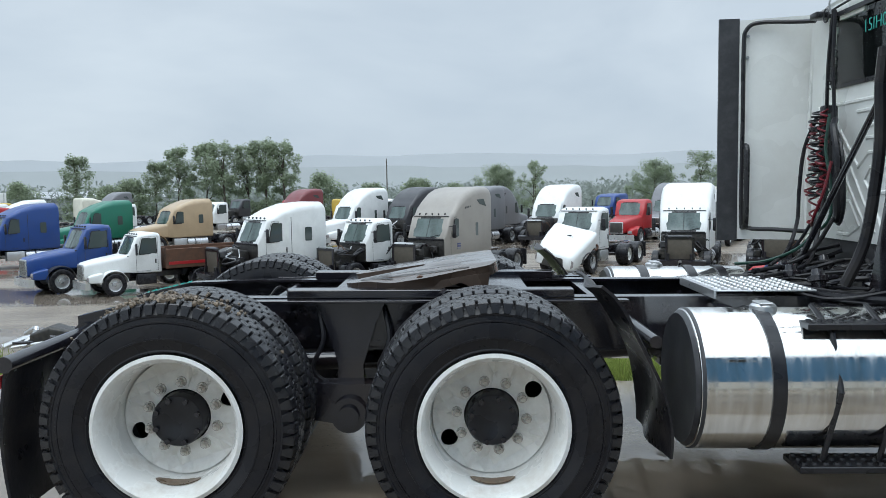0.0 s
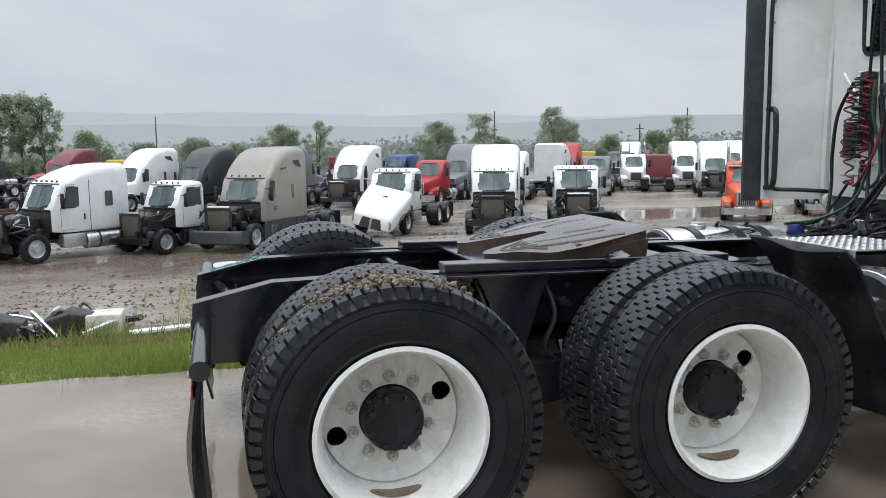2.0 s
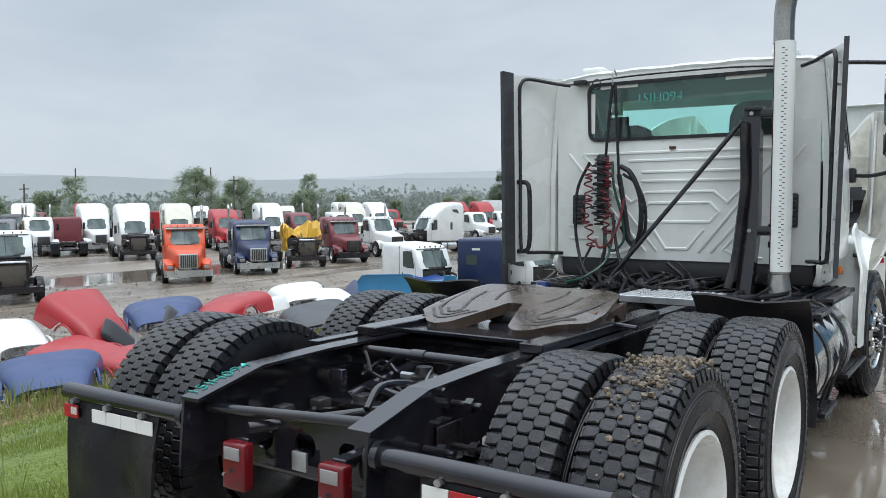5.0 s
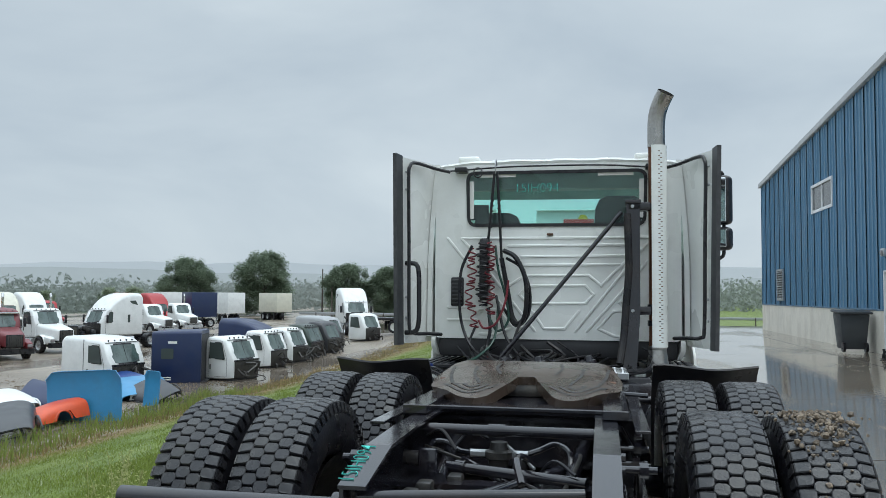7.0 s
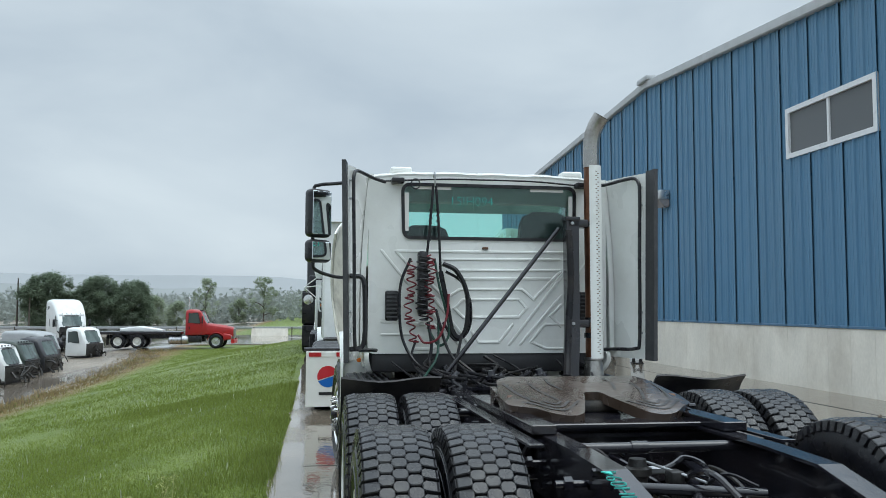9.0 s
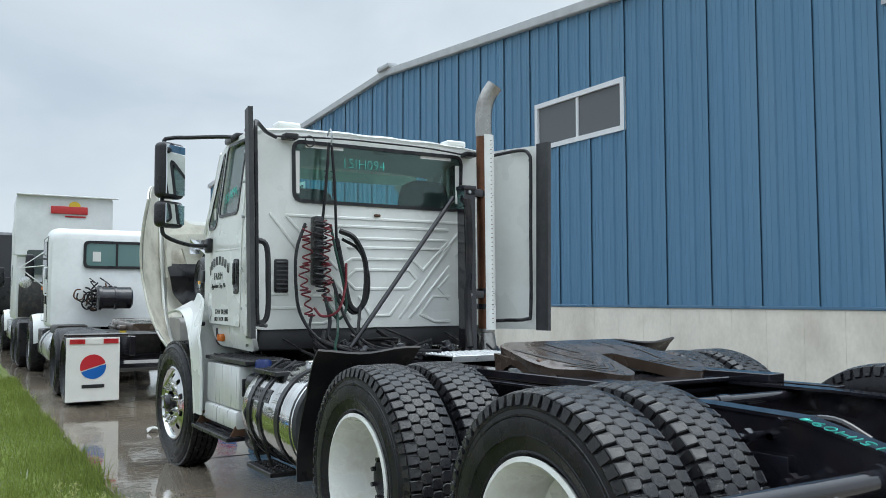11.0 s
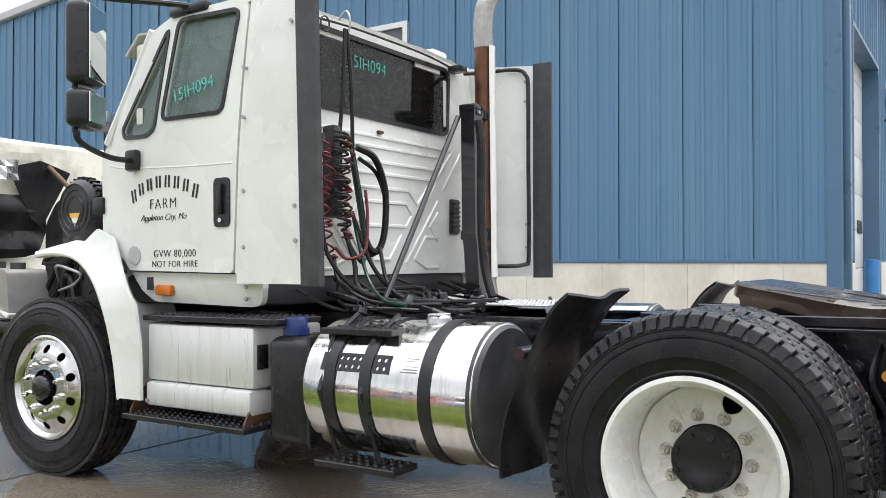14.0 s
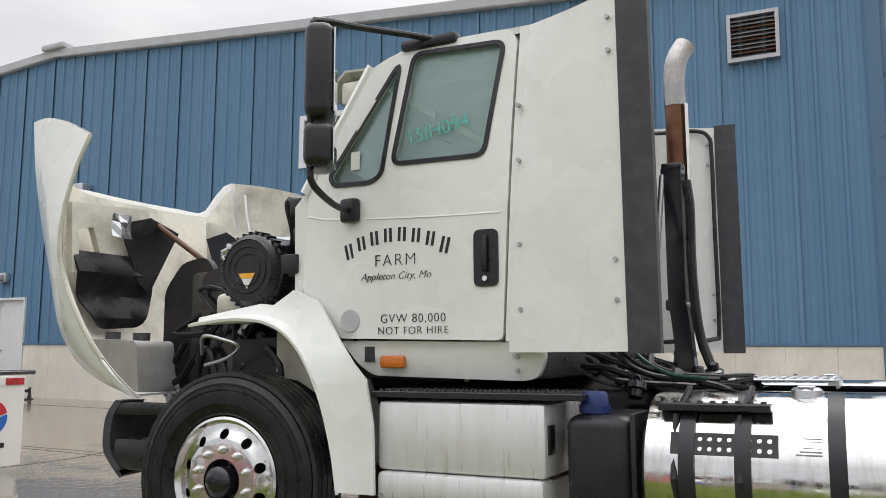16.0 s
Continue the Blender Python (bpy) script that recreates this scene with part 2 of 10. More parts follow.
def leaf_material(name, colour, rough=0.6, vary=0.45, thin_part=0.5):
    """Foliage, with a tint of its own for each leaf or blade."""
    m = bpy.data.materials.new(name)
    m.use_nodes = True
    n, l = m.node_tree.nodes, m.node_tree.links
    p = n["Principled BSDF"]
    geo, ramp = n.new("ShaderNodeNewGeometry"), n.new("ShaderNodeValToRGB")
    ramp.color_ramp.elements[0].color = tuple(c * (1 - vary) for c in colour) + (1,)
    ramp.color_ramp.elements[1].color = tuple(min(1, c * (1 + vary)) for c in colour) + (1,)
    l.new(geo.outputs["Random Per Island"], ramp.inputs[0])
    l.new(ramp.outputs[0], p.inputs["Base Color"])
    p.inputs["Roughness"].default_value = max(rough, 0.7)
    p.inputs["Specular IOR Level"].default_value = 0.05
    thin, mix = n.new("ShaderNodeBsdfTranslucent"), n.new("ShaderNodeMixShader")
    l.new(ramp.outputs[0], thin.inputs[0])
    mix.inputs[0].default_value = thin_part
    l.new(p.outputs[0], mix.inputs[1])
    l.new(thin.outputs[0], mix.inputs[2])
    l.new(mix.outputs[0], n["Material Output"].inputs[0])
    return m


# lot trees: rain haze is put into the leaf colour, paled well above foliage
M["leaf_a"] = leaf_material("haze_paled_leaves", (0.320, 0.365, 0.260), vary=0.2, thin_part=0.66)
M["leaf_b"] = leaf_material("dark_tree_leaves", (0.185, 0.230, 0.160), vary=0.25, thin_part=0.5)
# far woods: lightened towards the hills, so distance haze sits in the colour
M["leaf_far"] = leaf_material("haze_paled_woods", (0.30, 0.325, 0.30), vary=0.08, thin_part=0.7)
M["grass"] = leaf_material("grass_blades", (0.200, 0.245, 0.062), 0.5, vary=0.3)
M["seed"] = leaf_material("pale_green_seed_heads", (0.40, 0.41, 0.19), 0.7, vary=0.3)
M["straw"] = leaf_material("dry_grass", (0.26, 0.20, 0.10), 0.7)
M["clover"] = leaf_material("clover_flowers", (0.45, 0.46, 0.38), 0.7)


def glass(name, tint=(0.75, 0.86, 0.84), rough=0.03, see=0.75, base=(0.02, 0.03, 0.03)):
    m = bpy.data.materials.new(name)
    m.use_nodes = True
    n, l = m.node_tree.nodes, m.node_tree.links
    out = n["Material Output"]
    n.remove(n["Principled BSDF"])
    tr, gl, mix, fr, di, mix2 = (n.new("ShaderNode" + k) for k in ("BsdfTransparent", "BsdfGlossy", "MixShader", "Fresnel", "BsdfDiffuse", "MixShader"))
    tr.inputs[0].default_value = (*tint, 1)
    gl.inputs["Roughness"].default_value = rough
    di.inputs[0].default_value = (*base, 1)
    mix2.inputs[0].default_value = see
    l.new(di.outputs[0], mix2.inputs[1])
    l.new(tr.outputs[0], mix2.inputs[2])
    fr.inputs[0].default_value = 1.5
    l.new(fr.outputs[0], mix.inputs[0])
    l.new(mix2.outputs[0], mix.inputs[1])
    l.new(gl.outputs[0], mix.inputs[2])
    l.new(mix.outputs[0], out.inputs[0])
    return m


M["glass"] = glass("tinted_cab_glass", (0.84, 1.0, 0.97), see=0.985, base=(0.34, 0.42, 0.41))
# wet door panes: pale teal base paints in daylight reflected and seen through
M["glass_wet_sky"] = glass("sky_tinted_wet_door_glass", (0.90, 1.0, 0.98), see=0.74, base=(0.48, 0.64, 0.62))
M["glass_dark"] = glass("dark_truck_glass", (0.25, 0.30, 0.30), see=0.2, base=(0.085, 0.105, 0.10))
M["glass_yard"] = shader("wet_truck_windscreen", (0.060, 0.092, 0.085), 0.10, spec=0.75, vary=0.5, scale=2.2, fine=14, dirt=(0.13, 0.16, 0.155), dirt_amount=0.6, dirt_scale=2.0, rough_vary=0.06)
M["glass_window"] = glass("office_window_glass", (0.35, 0.38, 0.40), see=0.35, base=(0.18, 0.19, 0.20))
M["glass_teal"] = glass("pale_teal_window", (0.7, 0.9, 0.88), see=0.1, base=(0.15, 0.25, 0.24))
M["mirror"] = shader("mirror_glass", (0.75, 0.77, 0.78), 0.03, metal=1.0, vary=0.02, rough_vary=0.01)


def ground_material(name, kind):
    """Wet ground. Water stands in the low spots of a slow noise, where the surface is dark, flat and glossy."""
    m = bpy.data.materials.new(name)
    m.use_nodes = True
    n, l = m.node_tree.nodes, m.node_tree.links
    p = n["Principled BSDF"]
    geo = n.new("ShaderNodeNewGeometry")

    def noise_at(scale, detail=4.0, stretch=None, rough=0.55):
        t = n.new("ShaderNodeTexNoise")
        t.inputs["Scale"].default_value, t.inputs["Detail"].default_value, t.inputs["Roughness"].default_value = scale, detail, rough
        src = geo.outputs["Position"]
        if stretch:
            mp = n.new("ShaderNodeMapping")
            mp.inputs["Scale"].default_value = stretch
            l.new(src, mp.inputs[0])
            src = mp.outputs[0]
        l.new(src, t.inputs["Vector"])
        return t.outputs["Fac"]

    def ramp(fac, stops):
        r = n.new("ShaderNodeValToRGB")
        while len(r.color_ramp.elements) < len(stops):
            r.color_ramp.elements.new(0.5)
        for e, (pos, c) in zip(r.color_ramp.elements, stops):
            e.position, e.color = pos, (*c, 1) if len(c) == 3 else c
        l.new(fac, r.inputs[0])
        return r.outputs[0]

    def blend(fac, a, b, kind="MIX"):
        x = n.new("ShaderNodeMix")
        x.data_type, x.blend_type = "RGBA", kind
        l.new(fac, x.inputs["Factor"]) if not isinstance(fac, float) else setattr(x.inputs["Factor"], "default_value", fac)
        l.new(a, x.inputs["A"])
        l.new(b, x.inputs["B"])
        return x.outputs["Result"]

    bump = n.new("ShaderNodeBump")
    bump.inputs["Distance"].default_value = 0.02
    if kind == "pavement":
        base = ramp(noise_at(0.5, 6), [(0.3, (0.240, 0.197, 0.150)), (0.7, (0.41, 0.347, 0.273))])
        fine = ramp(noise_at(30, 4), [(0.3, (0.75, 0.75, 0.75)), (0.7, (1.15, 1.15, 1.15))])
        col = blend(1.0, base, fine, "MULTIPLY")
        water = ramp(noise_at(0.33, 4, (0.6, 1.3, 1)), [(0.35, (0, 0, 0)), (0.47, (1, 1, 1))])
        wetcol = ramp(noise_at(0.9, 3), [(0.3, (0.160, 0.131, 0.100)), (0.7, (0.245, 0.204, 0.158))])
        col = blend(water, col, wetcol)
        rough = ramp(water, [(0.0, (0.12, 0.12, 0.12)), (1.0, (0.025, 0.025, 0.025))])
        p.inputs["Specular IOR Level"].default_value = 1.0
        ripple = noise_at(9, 3)
        l.new(blend(water, noise_at(45, 5), ramp(ripple, [(0.4, (0.47, 0.47, 0.47)), (0.6, (0.53, 0.53, 0.53))])), bump.inputs["Height"])
        bump.inputs["Strength"].default_value = 0.30
    else:
        # lot of packed stone and mud below, grassed bank above, by place with a ragged edge
        sep = n.new("ShaderNodeSeparateXYZ")
        l.new(geo.outputs["Position"], sep.inputs[0])
        lot = ramp(noise_at(0.22, 7), [(0.30, (0.130, 0.104, 0.078)), (0.5, (0.225, 0.190, 0.152)), (0.7, (0.32, 0.28, 0.235))])
        tracks = ramp(noise_at(1.0, 5, (0.12, 1.5, 1), 0.7), [(0.35, (0.62, 0.60, 0.57)), (0.5, (1.0, 1.0, 1.0)), (0.66, (1.25, 1.24, 1.22))])
        lot = blend(1.0, lot, tracks, "MULTIPLY")
        stones = ramp(noise_at(7, 5), [(0.3, (0.7, 0.7, 0.7)), (0.7, (1.3, 1.28, 1.24))])
        lot = blend(1.0, lot, stones, "MULTIPLY")
        water = ramp(noise_at(0.11, 3, (0.35, 1.4, 1)), [(0.47, (0, 0, 0)), (0.56, (1, 1, 1))])
        lot = blend(water, lot, ramp(noise_at(1.0), [(0.3, (0.14, 0.115, 0.09)), (0.7, (0.20, 0.17, 0.14))]))
        turf = ramp(noise_at(0.8, 6), [(0.3, (0.118, 0.160, 0.040)), (0.55, (0.160, 0.208, 0.054)), (0.75, (0.200, 0.24, 0.078))])
        turf = blend(1.0, turf, ramp(noise_at(16, 4), [(0.3, (0.6, 0.6, 0.6)), (0.7, (1.3, 1.3, 1.2))]), "MULTIPLY")
        straw = ramp(noise_at(3, 5), [(0.3, (0.13, 0.085, 0.045)), (0.7, (0.28, 0.20, 0.10))])
        edge = n.new("ShaderNodeMath")
        edge.operation = "MULTIPLY_ADD"
        l.new(noise_at(0.5, 5), edge.inputs[0])
        edge.inputs[1].default_value = 3.0
        l.new(sep.outputs["Y"], edge.inputs[2])
        far = n.new("ShaderNodeMapRange")
        far.inputs["From Min"].default_value, far.inputs["From Max"].default_value = 13.0, 13.6
        l.new(edge.outputs[0], far.inputs["Value"])
        mid = n.new("ShaderNodeMapRange")
        mid.inputs["From Min"].default_value, mid.inputs["From Max"].default_value = 11.3, 12.6
        l.new(edge.outputs[0], mid.inputs["Value"])
        col = blend(mid.outputs[0], turf, straw)
        col = blend(far.outputs[0], col, lot)
        # fields and scrub past the lot
        field = ramp(noise_at(0.03, 6), [(0.3, (0.075, 0.105, 0.05)), (0.7, (0.12, 0.15, 0.075))])
        past = n.new("ShaderNodeMapRange")
        past.inputs["From Min"].default_value, past.inputs["From Max"].default_value = 88.0, 96.0
        l.new(sep.outputs["Y"], past.inputs["Value"])
        col = blend(past.outputs[0], col, field)
        wet = n.new("ShaderNodeMath")
        wet.operation = "MULTIPLY"
        l.new(water, wet.inputs[0])
        l.new(far.outputs[0], wet.inputs[1])
        gloss = n.new("ShaderNodeMapRange")
        gloss.inputs["To Min"].default_value, gloss.inputs["To Max"].default_value = 0.02, 0.5
        l.new(far.outputs[0], gloss.inputs["Value"])
        l.new(gloss.outputs[0], p.inputs["Specular IOR Level"])
        rough = ramp(wet.outputs[0], [(0.0, (0.32, 0.32, 0.32)), (1.0, (0.06, 0.06, 0.06))])
        l.new(blend(wet.outputs[0], noise_at(18, 6), ramp(noise_at(5, 2), [(0, (0.5, 0.5, 0.5)), (1, (0.5, 0.5, 0.5))])), bump.inputs["Height"])
        bump.inputs["Strength"].default_value, bump.inputs["Distance"].default_value = 0.7, 0.06
    l.new(col, p.inputs["Base Color"])
    l.new(rough, p.inputs["Roughness"])
    l.new(bump.outputs[0], p.inputs["Normal"])
    return m


M["ground"] = ground_material("lot_and_bank", "lot")
M["pavement"] = ground_material("wet_concrete_apron", "pavement")
PAINTS = {}


def paint(colour, worn=0.35):
    """A weathered vehicle paint of a given colour."""
    key = tuple(round(c, 3) for c in colour)
    if key not in PAINTS:
        PAINTS[key] = shader("vehicle_paint", colour, 0.38, vary=0.07, scale=1.6, fine=20, dirt=tuple(0.60 * c + 0.025 for c in colour), dirt_amount=worn, dirt_scale=1.8, coat=0.12)
    return PAINTS[key]

# ---------------------------------------------------------------- mesh helpers
def part(name, bm, material, parent=None, label="", smooth=True, angle=35):
    """Links a bmesh as one mesh object, under a thing or a part."""
    me = bpy.data.meshes.new(name)
    if smooth:
        for f in bm.faces:
            f.smooth = True
        lim = math.cos(radians(angle))
        for e in bm.edges:
            if len(e.link_faces) == 2 and e.link_faces[0].normal.dot(e.link_faces[1].normal) < lim:
                e.smooth = False
    bm.to_mesh(me)
    bm.free()
    me.materials.append(material)
    ob = new(name, me)
    ob.parent = parent
    if label:
        ob["label"] = label
    return ob


def again(name, ob, parent, m=None):
    """Another object on the same mesh."""
    o = new(name, ob.data)
    o.parent = parent
    o.matrix_basis = m or Matrix.Identity(4)
    if "label" in ob:
        o["label"] = ob["label"]
    return o


def thing(name, label, category, m=None, group="", kind=""):
    e = tagged(new(name), label, category, group, kind)
    e.matrix_basis = m or Matrix.Identity(4)
    e.empty_display_size = 0.2
    return e


def finish(bm):
    bmesh.ops.recalc_face_normals(bm, faces=bm.faces[:])
    return bm


def box(bm, x0, x1, y0, y1, z0, z1, bevel=0.0, seg=2, m=None):
    r = bmesh.ops.create_cube(bm, size=1.0, matrix=Matrix.LocRotScale(((x0 + x1) / 2, (y0 + y1) / 2, (z0 + z1) / 2), None, (abs(x1 - x0), abs(y1 - y0), abs(z1 - z0))))
    vs = r["verts"]
    if bevel:
        es = list({e for v in vs for e in v.link_edges})
        b = bmesh.ops.bevel(bm, geom=es, offset=min(bevel, 0.49 * min(abs(x1 - x0), abs(y1 - y0), abs(z1 - z0))), segments=seg, profile=0.5, affect="EDGES")
        vs = list({v for f in b["faces"] for v in f.verts} | {v for v in vs if v.is_valid})
    if m:
        bmesh.ops.transform(bm, matrix=m, verts=vs)
    return vs


def solid(x0, x1, y0, y1, z0, z1, bevel=0.01, seg=2):
    bm = bmesh.new()
    box(bm, x0, x1, y0, y1, z0, z1, bevel, seg)
    return bm


def cyl(bm, a, b, r0, r1=None, seg=16, caps=True):
    a, b = Vector(a), Vector(b)
    d = b - a
    m = Matrix.Translation((a + b) / 2) @ d.to_track_quat("Z", "Y").to_matrix().to_4x4()
    return bmesh.ops.create_cone(bm, cap_ends=caps, segments=seg, radius1=r0, radius2=r0 if r1 is None else r1, depth=d.length, matrix=m)["verts"]


def rod(a, b, r, seg=12, r1=None):
    bm = bmesh.new()
    cyl(bm, a, b, r, r1, seg)
    return bm


def spline(pts, n=6):
    """A smooth line through points."""
    p = [Vector(q) for q in pts]
    p = [2 * p[0] - p[1], *p, 2 * p[-1] - p[-2]]
    out = []
    for i in range(1, len(p) - 2):
        for k in range(n):
            t = k / n
            a, b, c, d = p[i - 1 : i + 3]
            out.append(0.5 * (2 * b + (c - a) * t + (2 * a - 5 * b + 4 * c - d) * t * t + (3 * b - a - 3 * c + d) * t**3))
    return out + [p[-2]]


def tube(bm, pts, r, seg=8, cap=True):
    pts = [Vector(q) for q in pts]
    rings, side = [], None
    for i, q in enumerate(pts):
        d = (pts[min(i + 1, len(pts) - 1)] - pts[max(i - 1, 0)]).normalized()
        if side is None:
            side = d.orthogonal().normalized()
        side = (side - d * side.dot(d)).normalized()
        up = d.cross(side)
        rad = r[i] if isinstance(r, (list, tuple)) else r
        rings.append([bm.verts.new(q + rad * (math.cos(2 * math.pi * k / seg) * side + math.sin(2 * math.pi * k / seg) * up)) for k in range(seg)])
    for a, b in zip(rings, rings[1:]):
        for k in range(seg):
            bm.faces.new((a[k], a[(k + 1) % seg], b[(k + 1) % seg], b[k]))
    if cap:
        bm.faces.new(rings[0][::-1])
        bm.faces.new(rings[-1])
    return bm


def pipe(pts, r, seg=8, n=5, smooth=True):
    return tube(bmesh.new(), spline(pts, n) if smooth else pts, r, seg)


def lathe(profile, seg=48, axis="y", close=False):
    """Turns (radius, along) points about an axis."""
    bm = bmesh.new()
    rings = []
    for r, h in profile:
        ring = []
        for k in range(seg):
            a = 2 * math.pi * k / seg
            c, s = r * math.cos(a), r * math.sin(a)
            ring.append(bm.verts.new((c, h, s) if axis == "y" else (h, c, s) if axis == "x" else (c, s, h)))
        rings.append(ring)
    pairs = list(zip(rings, rings[1:])) + ([(rings[-1], rings[0])] if close else [])
    for a, b in pairs:
        for k in range(seg):
            bm.faces.new((a[k], a[(k + 1) % seg], b[(k + 1) % seg], b[k]))
    bmesh.ops.remove_doubles(bm, verts=bm.verts[:], dist=1e-5)
    return finish(bm)


def loft(rings, caps=True):
    bm = bmesh.new()
    rs = [[bm.verts.new(p) for p in ring] for ring in rings]
    n = len(rs[0])
    for a, b in zip(rs, rs[1:]):
        for k in range(n):
            bm.faces.new((a[k], a[(k + 1) % n], b[(k + 1) % n], b[k]))
    if caps:
        bm.faces.new(rs[0][::-1])
        bm.faces.new(rs[-1])
    return finish(bm)


def surface(rows, thick=0.0):
    """An open sheet through a grid of points, with a thickness."""
    bm = bmesh.new()
    rs = [[bm.verts.new(p) for p in row] for row in rows]
    for a, b in zip(rs, rs[1:]):
        for k in range(len(a) - 1):
            bm.faces.new((a[k], a[k + 1], b[k + 1], b[k]))
    finish(bm)
    if thick:
        bmesh.ops.solidify(bm, geom=bm.faces[:], thickness=thick)
        finish(bm)
    return bm


def sheet(outer, holes, place, thick, cut=0.0):
    """A flat plate with holes, in its own (u, v), then laid into space by place(u, v, depth). cut: the finest mesh width, for plates that bend."""
    bm = bmesh.new()
    edges = []
    for loop in (outer, *holes):
        vs = [bm.verts.new((u, v, 0)) for u, v in loop]
        edges += [bm.edges.new((vs[i], vs[(i + 1) % len(vs)])) for i in range(len(vs))]
    bmesh.ops.triangle_fill(bm, use_beauty=True, use_dissolve=False, edges=edges, normal=(0, 0, 1))
    if cut:
        us = [p[0] for p in outer]
        vs_ = [p[1] for p in outer]
        for lo, hi, nrm in ((min(us), max(us), (1, 0, 0)), (min(vs_), max(vs_), (0, 1, 0))):
            k = lo + cut
            while k < hi:
                bmesh.ops.bisect_plane(bm, geom=bm.verts[:] + bm.edges[:] + bm.faces[:], plane_co=tuple(c * k for c in nrm), plane_no=nrm)
                k += cut
    r = bmesh.ops.extrude_face_region(bm, geom=bm.faces[:])
    top = {v for v in r["geom"] if isinstance(v, bmesh.types.BMVert)}
    for v in bm.verts:
        u, w = v.co.x, v.co.y
        v.co = place(u, w, thick if v in top else 0.0)
    return finish(bm)


def rounded(poly, r=0.05, n=4):
    """A polygon with its corners rounded off."""
    out = []
    k = len(poly)
    for i in range(k):
        a, b, c = Vector(poly[i - 1]), Vector(poly[i]), Vector(poly[(i + 1) % k])
        d0, d1 = (a - b), (c - b)
        q = min(r, 0.45 * d0.length, 0.45 * d1.length)
        p0, p1 = b + d0.normalized() * q, b + d1.normalized() * q
        for j in range(n + 1):
            t = j / n
            out.append(tuple((1 - t) ** 2 * p0 + 2 * t * (1 - t) * b + t * t * p1))
    return out


def inset(poly, d):
    """The polygon moved inwards by d."""
    k = len(poly)
    area = sum(poly[i][0] * poly[(i + 1) % k][1] - poly[(i + 1) % k][0] * poly[i][1] for i in range(k))
    sign = 1 if area > 0 else -1
    out = []
    for i in range(k):
        a, b, c = Vector(poly[i - 1]), Vector(poly[i]), Vector(poly[(i + 1) % k])
        n0 = Vector((-(b - a).y, (b - a).x)).normalized() * sign
        n1 = Vector((-(c - b).y, (c - b).x)).normalized() * sign
        n = (n0 + n1)
        n = n / max(0.3, n.dot(n0)) if n.length > 1e-6 else n0
        out.append(tuple(b + n * d))
    return out


def ring_frame(poly, width, place, thick):
    """A rim that follows a polygon's outline."""
    return sheet(poly, [inset(poly, width)], place, thick)


def lettering(text, size, material, parent, m, name="lettering", extrude=0.002, align="CENTER", spacing=1.0, thin=0.0, slant=0.0):
    cu = bpy.data.curves.new(name, "FONT")
    cu.body, cu.size, cu.extrude, cu.align_x, cu.space_character = text, size, extrude, align, spacing
    cu.offset, cu.shear = -thin, slant
    tmp = bpy.data.objects.new("tmp", cu)
    scene.collection.objects.link(tmp)
    me = bpy.data.meshes.new_from_object(tmp.evaluated_get(bpy.context.evaluated_depsgraph_get()))
    bpy.data.objects.remove(tmp)
    me.materials.clear()
    me.materials.append(material)
    ob = new(name, me)
    ob.parent, ob.matrix_basis = parent, m
    return ob


def grade(x, y):
    """Height of the ground: apron, falling bank, then the flat lot below."""
    top = -0.012 * min(max(x, -15.0), 9.0)
    if y < -2.0:
        top += (0.085 - top) * min(1.0, (-2.0 - y) / 5.0)
    low = -2.3
    t = min(max((y - 1.75) / 11.5, 0.0), 1.0)
    s = t * t * (3 - 2 * t) * 0.35 + t * 0.65
    z = top + (low - top) * s
    # the bank runs out towards the road at the far end
    k = min(max((x - 38.0) / 24.0, 0.0), 1.0)
    k = k * k * (3 - 2 * k)
    road = -1.45 + (low + 1.45) * min(max((y - 14.0) / 14.0, 0.0), 1.0)
    z = z * (1 - k) + road * k
    if y > 92:
        z -= min((y - 92) * 0.03, 4.5)
    return z

# ---------------------------------------------------------------- ground
def axis_steps(stops):
    """Grid lines: pairs of (to, step)."""
    out = [stops[0]]
    for to, step in stops[1:]:
        while out[-1] < to - 1e-6:
            out.append(min(out[-1] + step, to))
    return out


gx = axis_steps([-1800.0, (-200, 200), (-40, 20), (-14, 2), (66, 1.0), (130, 8), (300, 34), (2300, 250)])
gy = axis_steps([-1500.0, (-100, 200), (-40, 15), (0, 4), (16, 0.5), (40, 3), (140, 10), (300, 40), (2600, 230)])
bm = bmesh.new()
grid = [[bm.verts.new((x, y, grade(x, y) - (0.05 if y < 1.6 else 0.0) + (0.05 * noise.noise(Vector((x * 0.35, y * 0.35, 0))) if 2.2 < y < 60 and -14 < x < 66 else 0))) for x in gx] for y in gy]
for r0, r1 in zip(grid, grid[1:]):
    for i in range(len(gx) - 1):
        bm.faces.new((r0[i], r0[i + 1], r1[i + 1], r1[i]))
tagged(part("ground", finish(bm), M["ground"]), "grassed bank falling to a wet stone and mud lot", "ground", kind="structure")

# apron of concrete slabs beside the building, with a broken edge to the grass
bm = bmesh.new()
px = axis_steps([-40.0, (-4, 2), (12, 0.25), (34, 1.0), (60, 3)])
rows = []
for j, y in enumerate([-42.0, -20, -12, -7, -6, -5, -4, -3, -2, 0, 1.2, 1.55, 1.75]):
    row = []
    for x in px:
        yy = y + (0.10 * noise.noise(Vector((x * 1.3, 0, 3))) + 0.05 * noise.noise(Vector((x * 5, 1, 3))) if j == 12 else 0)
        row.append((x, yy, grade(x, min(y, 1.7))))
    rows.append(row)
tagged(part("pavement", surface(rows, 0.12), M["pavement"]), "wet concrete apron with standing puddles", "pavement", kind="structure")

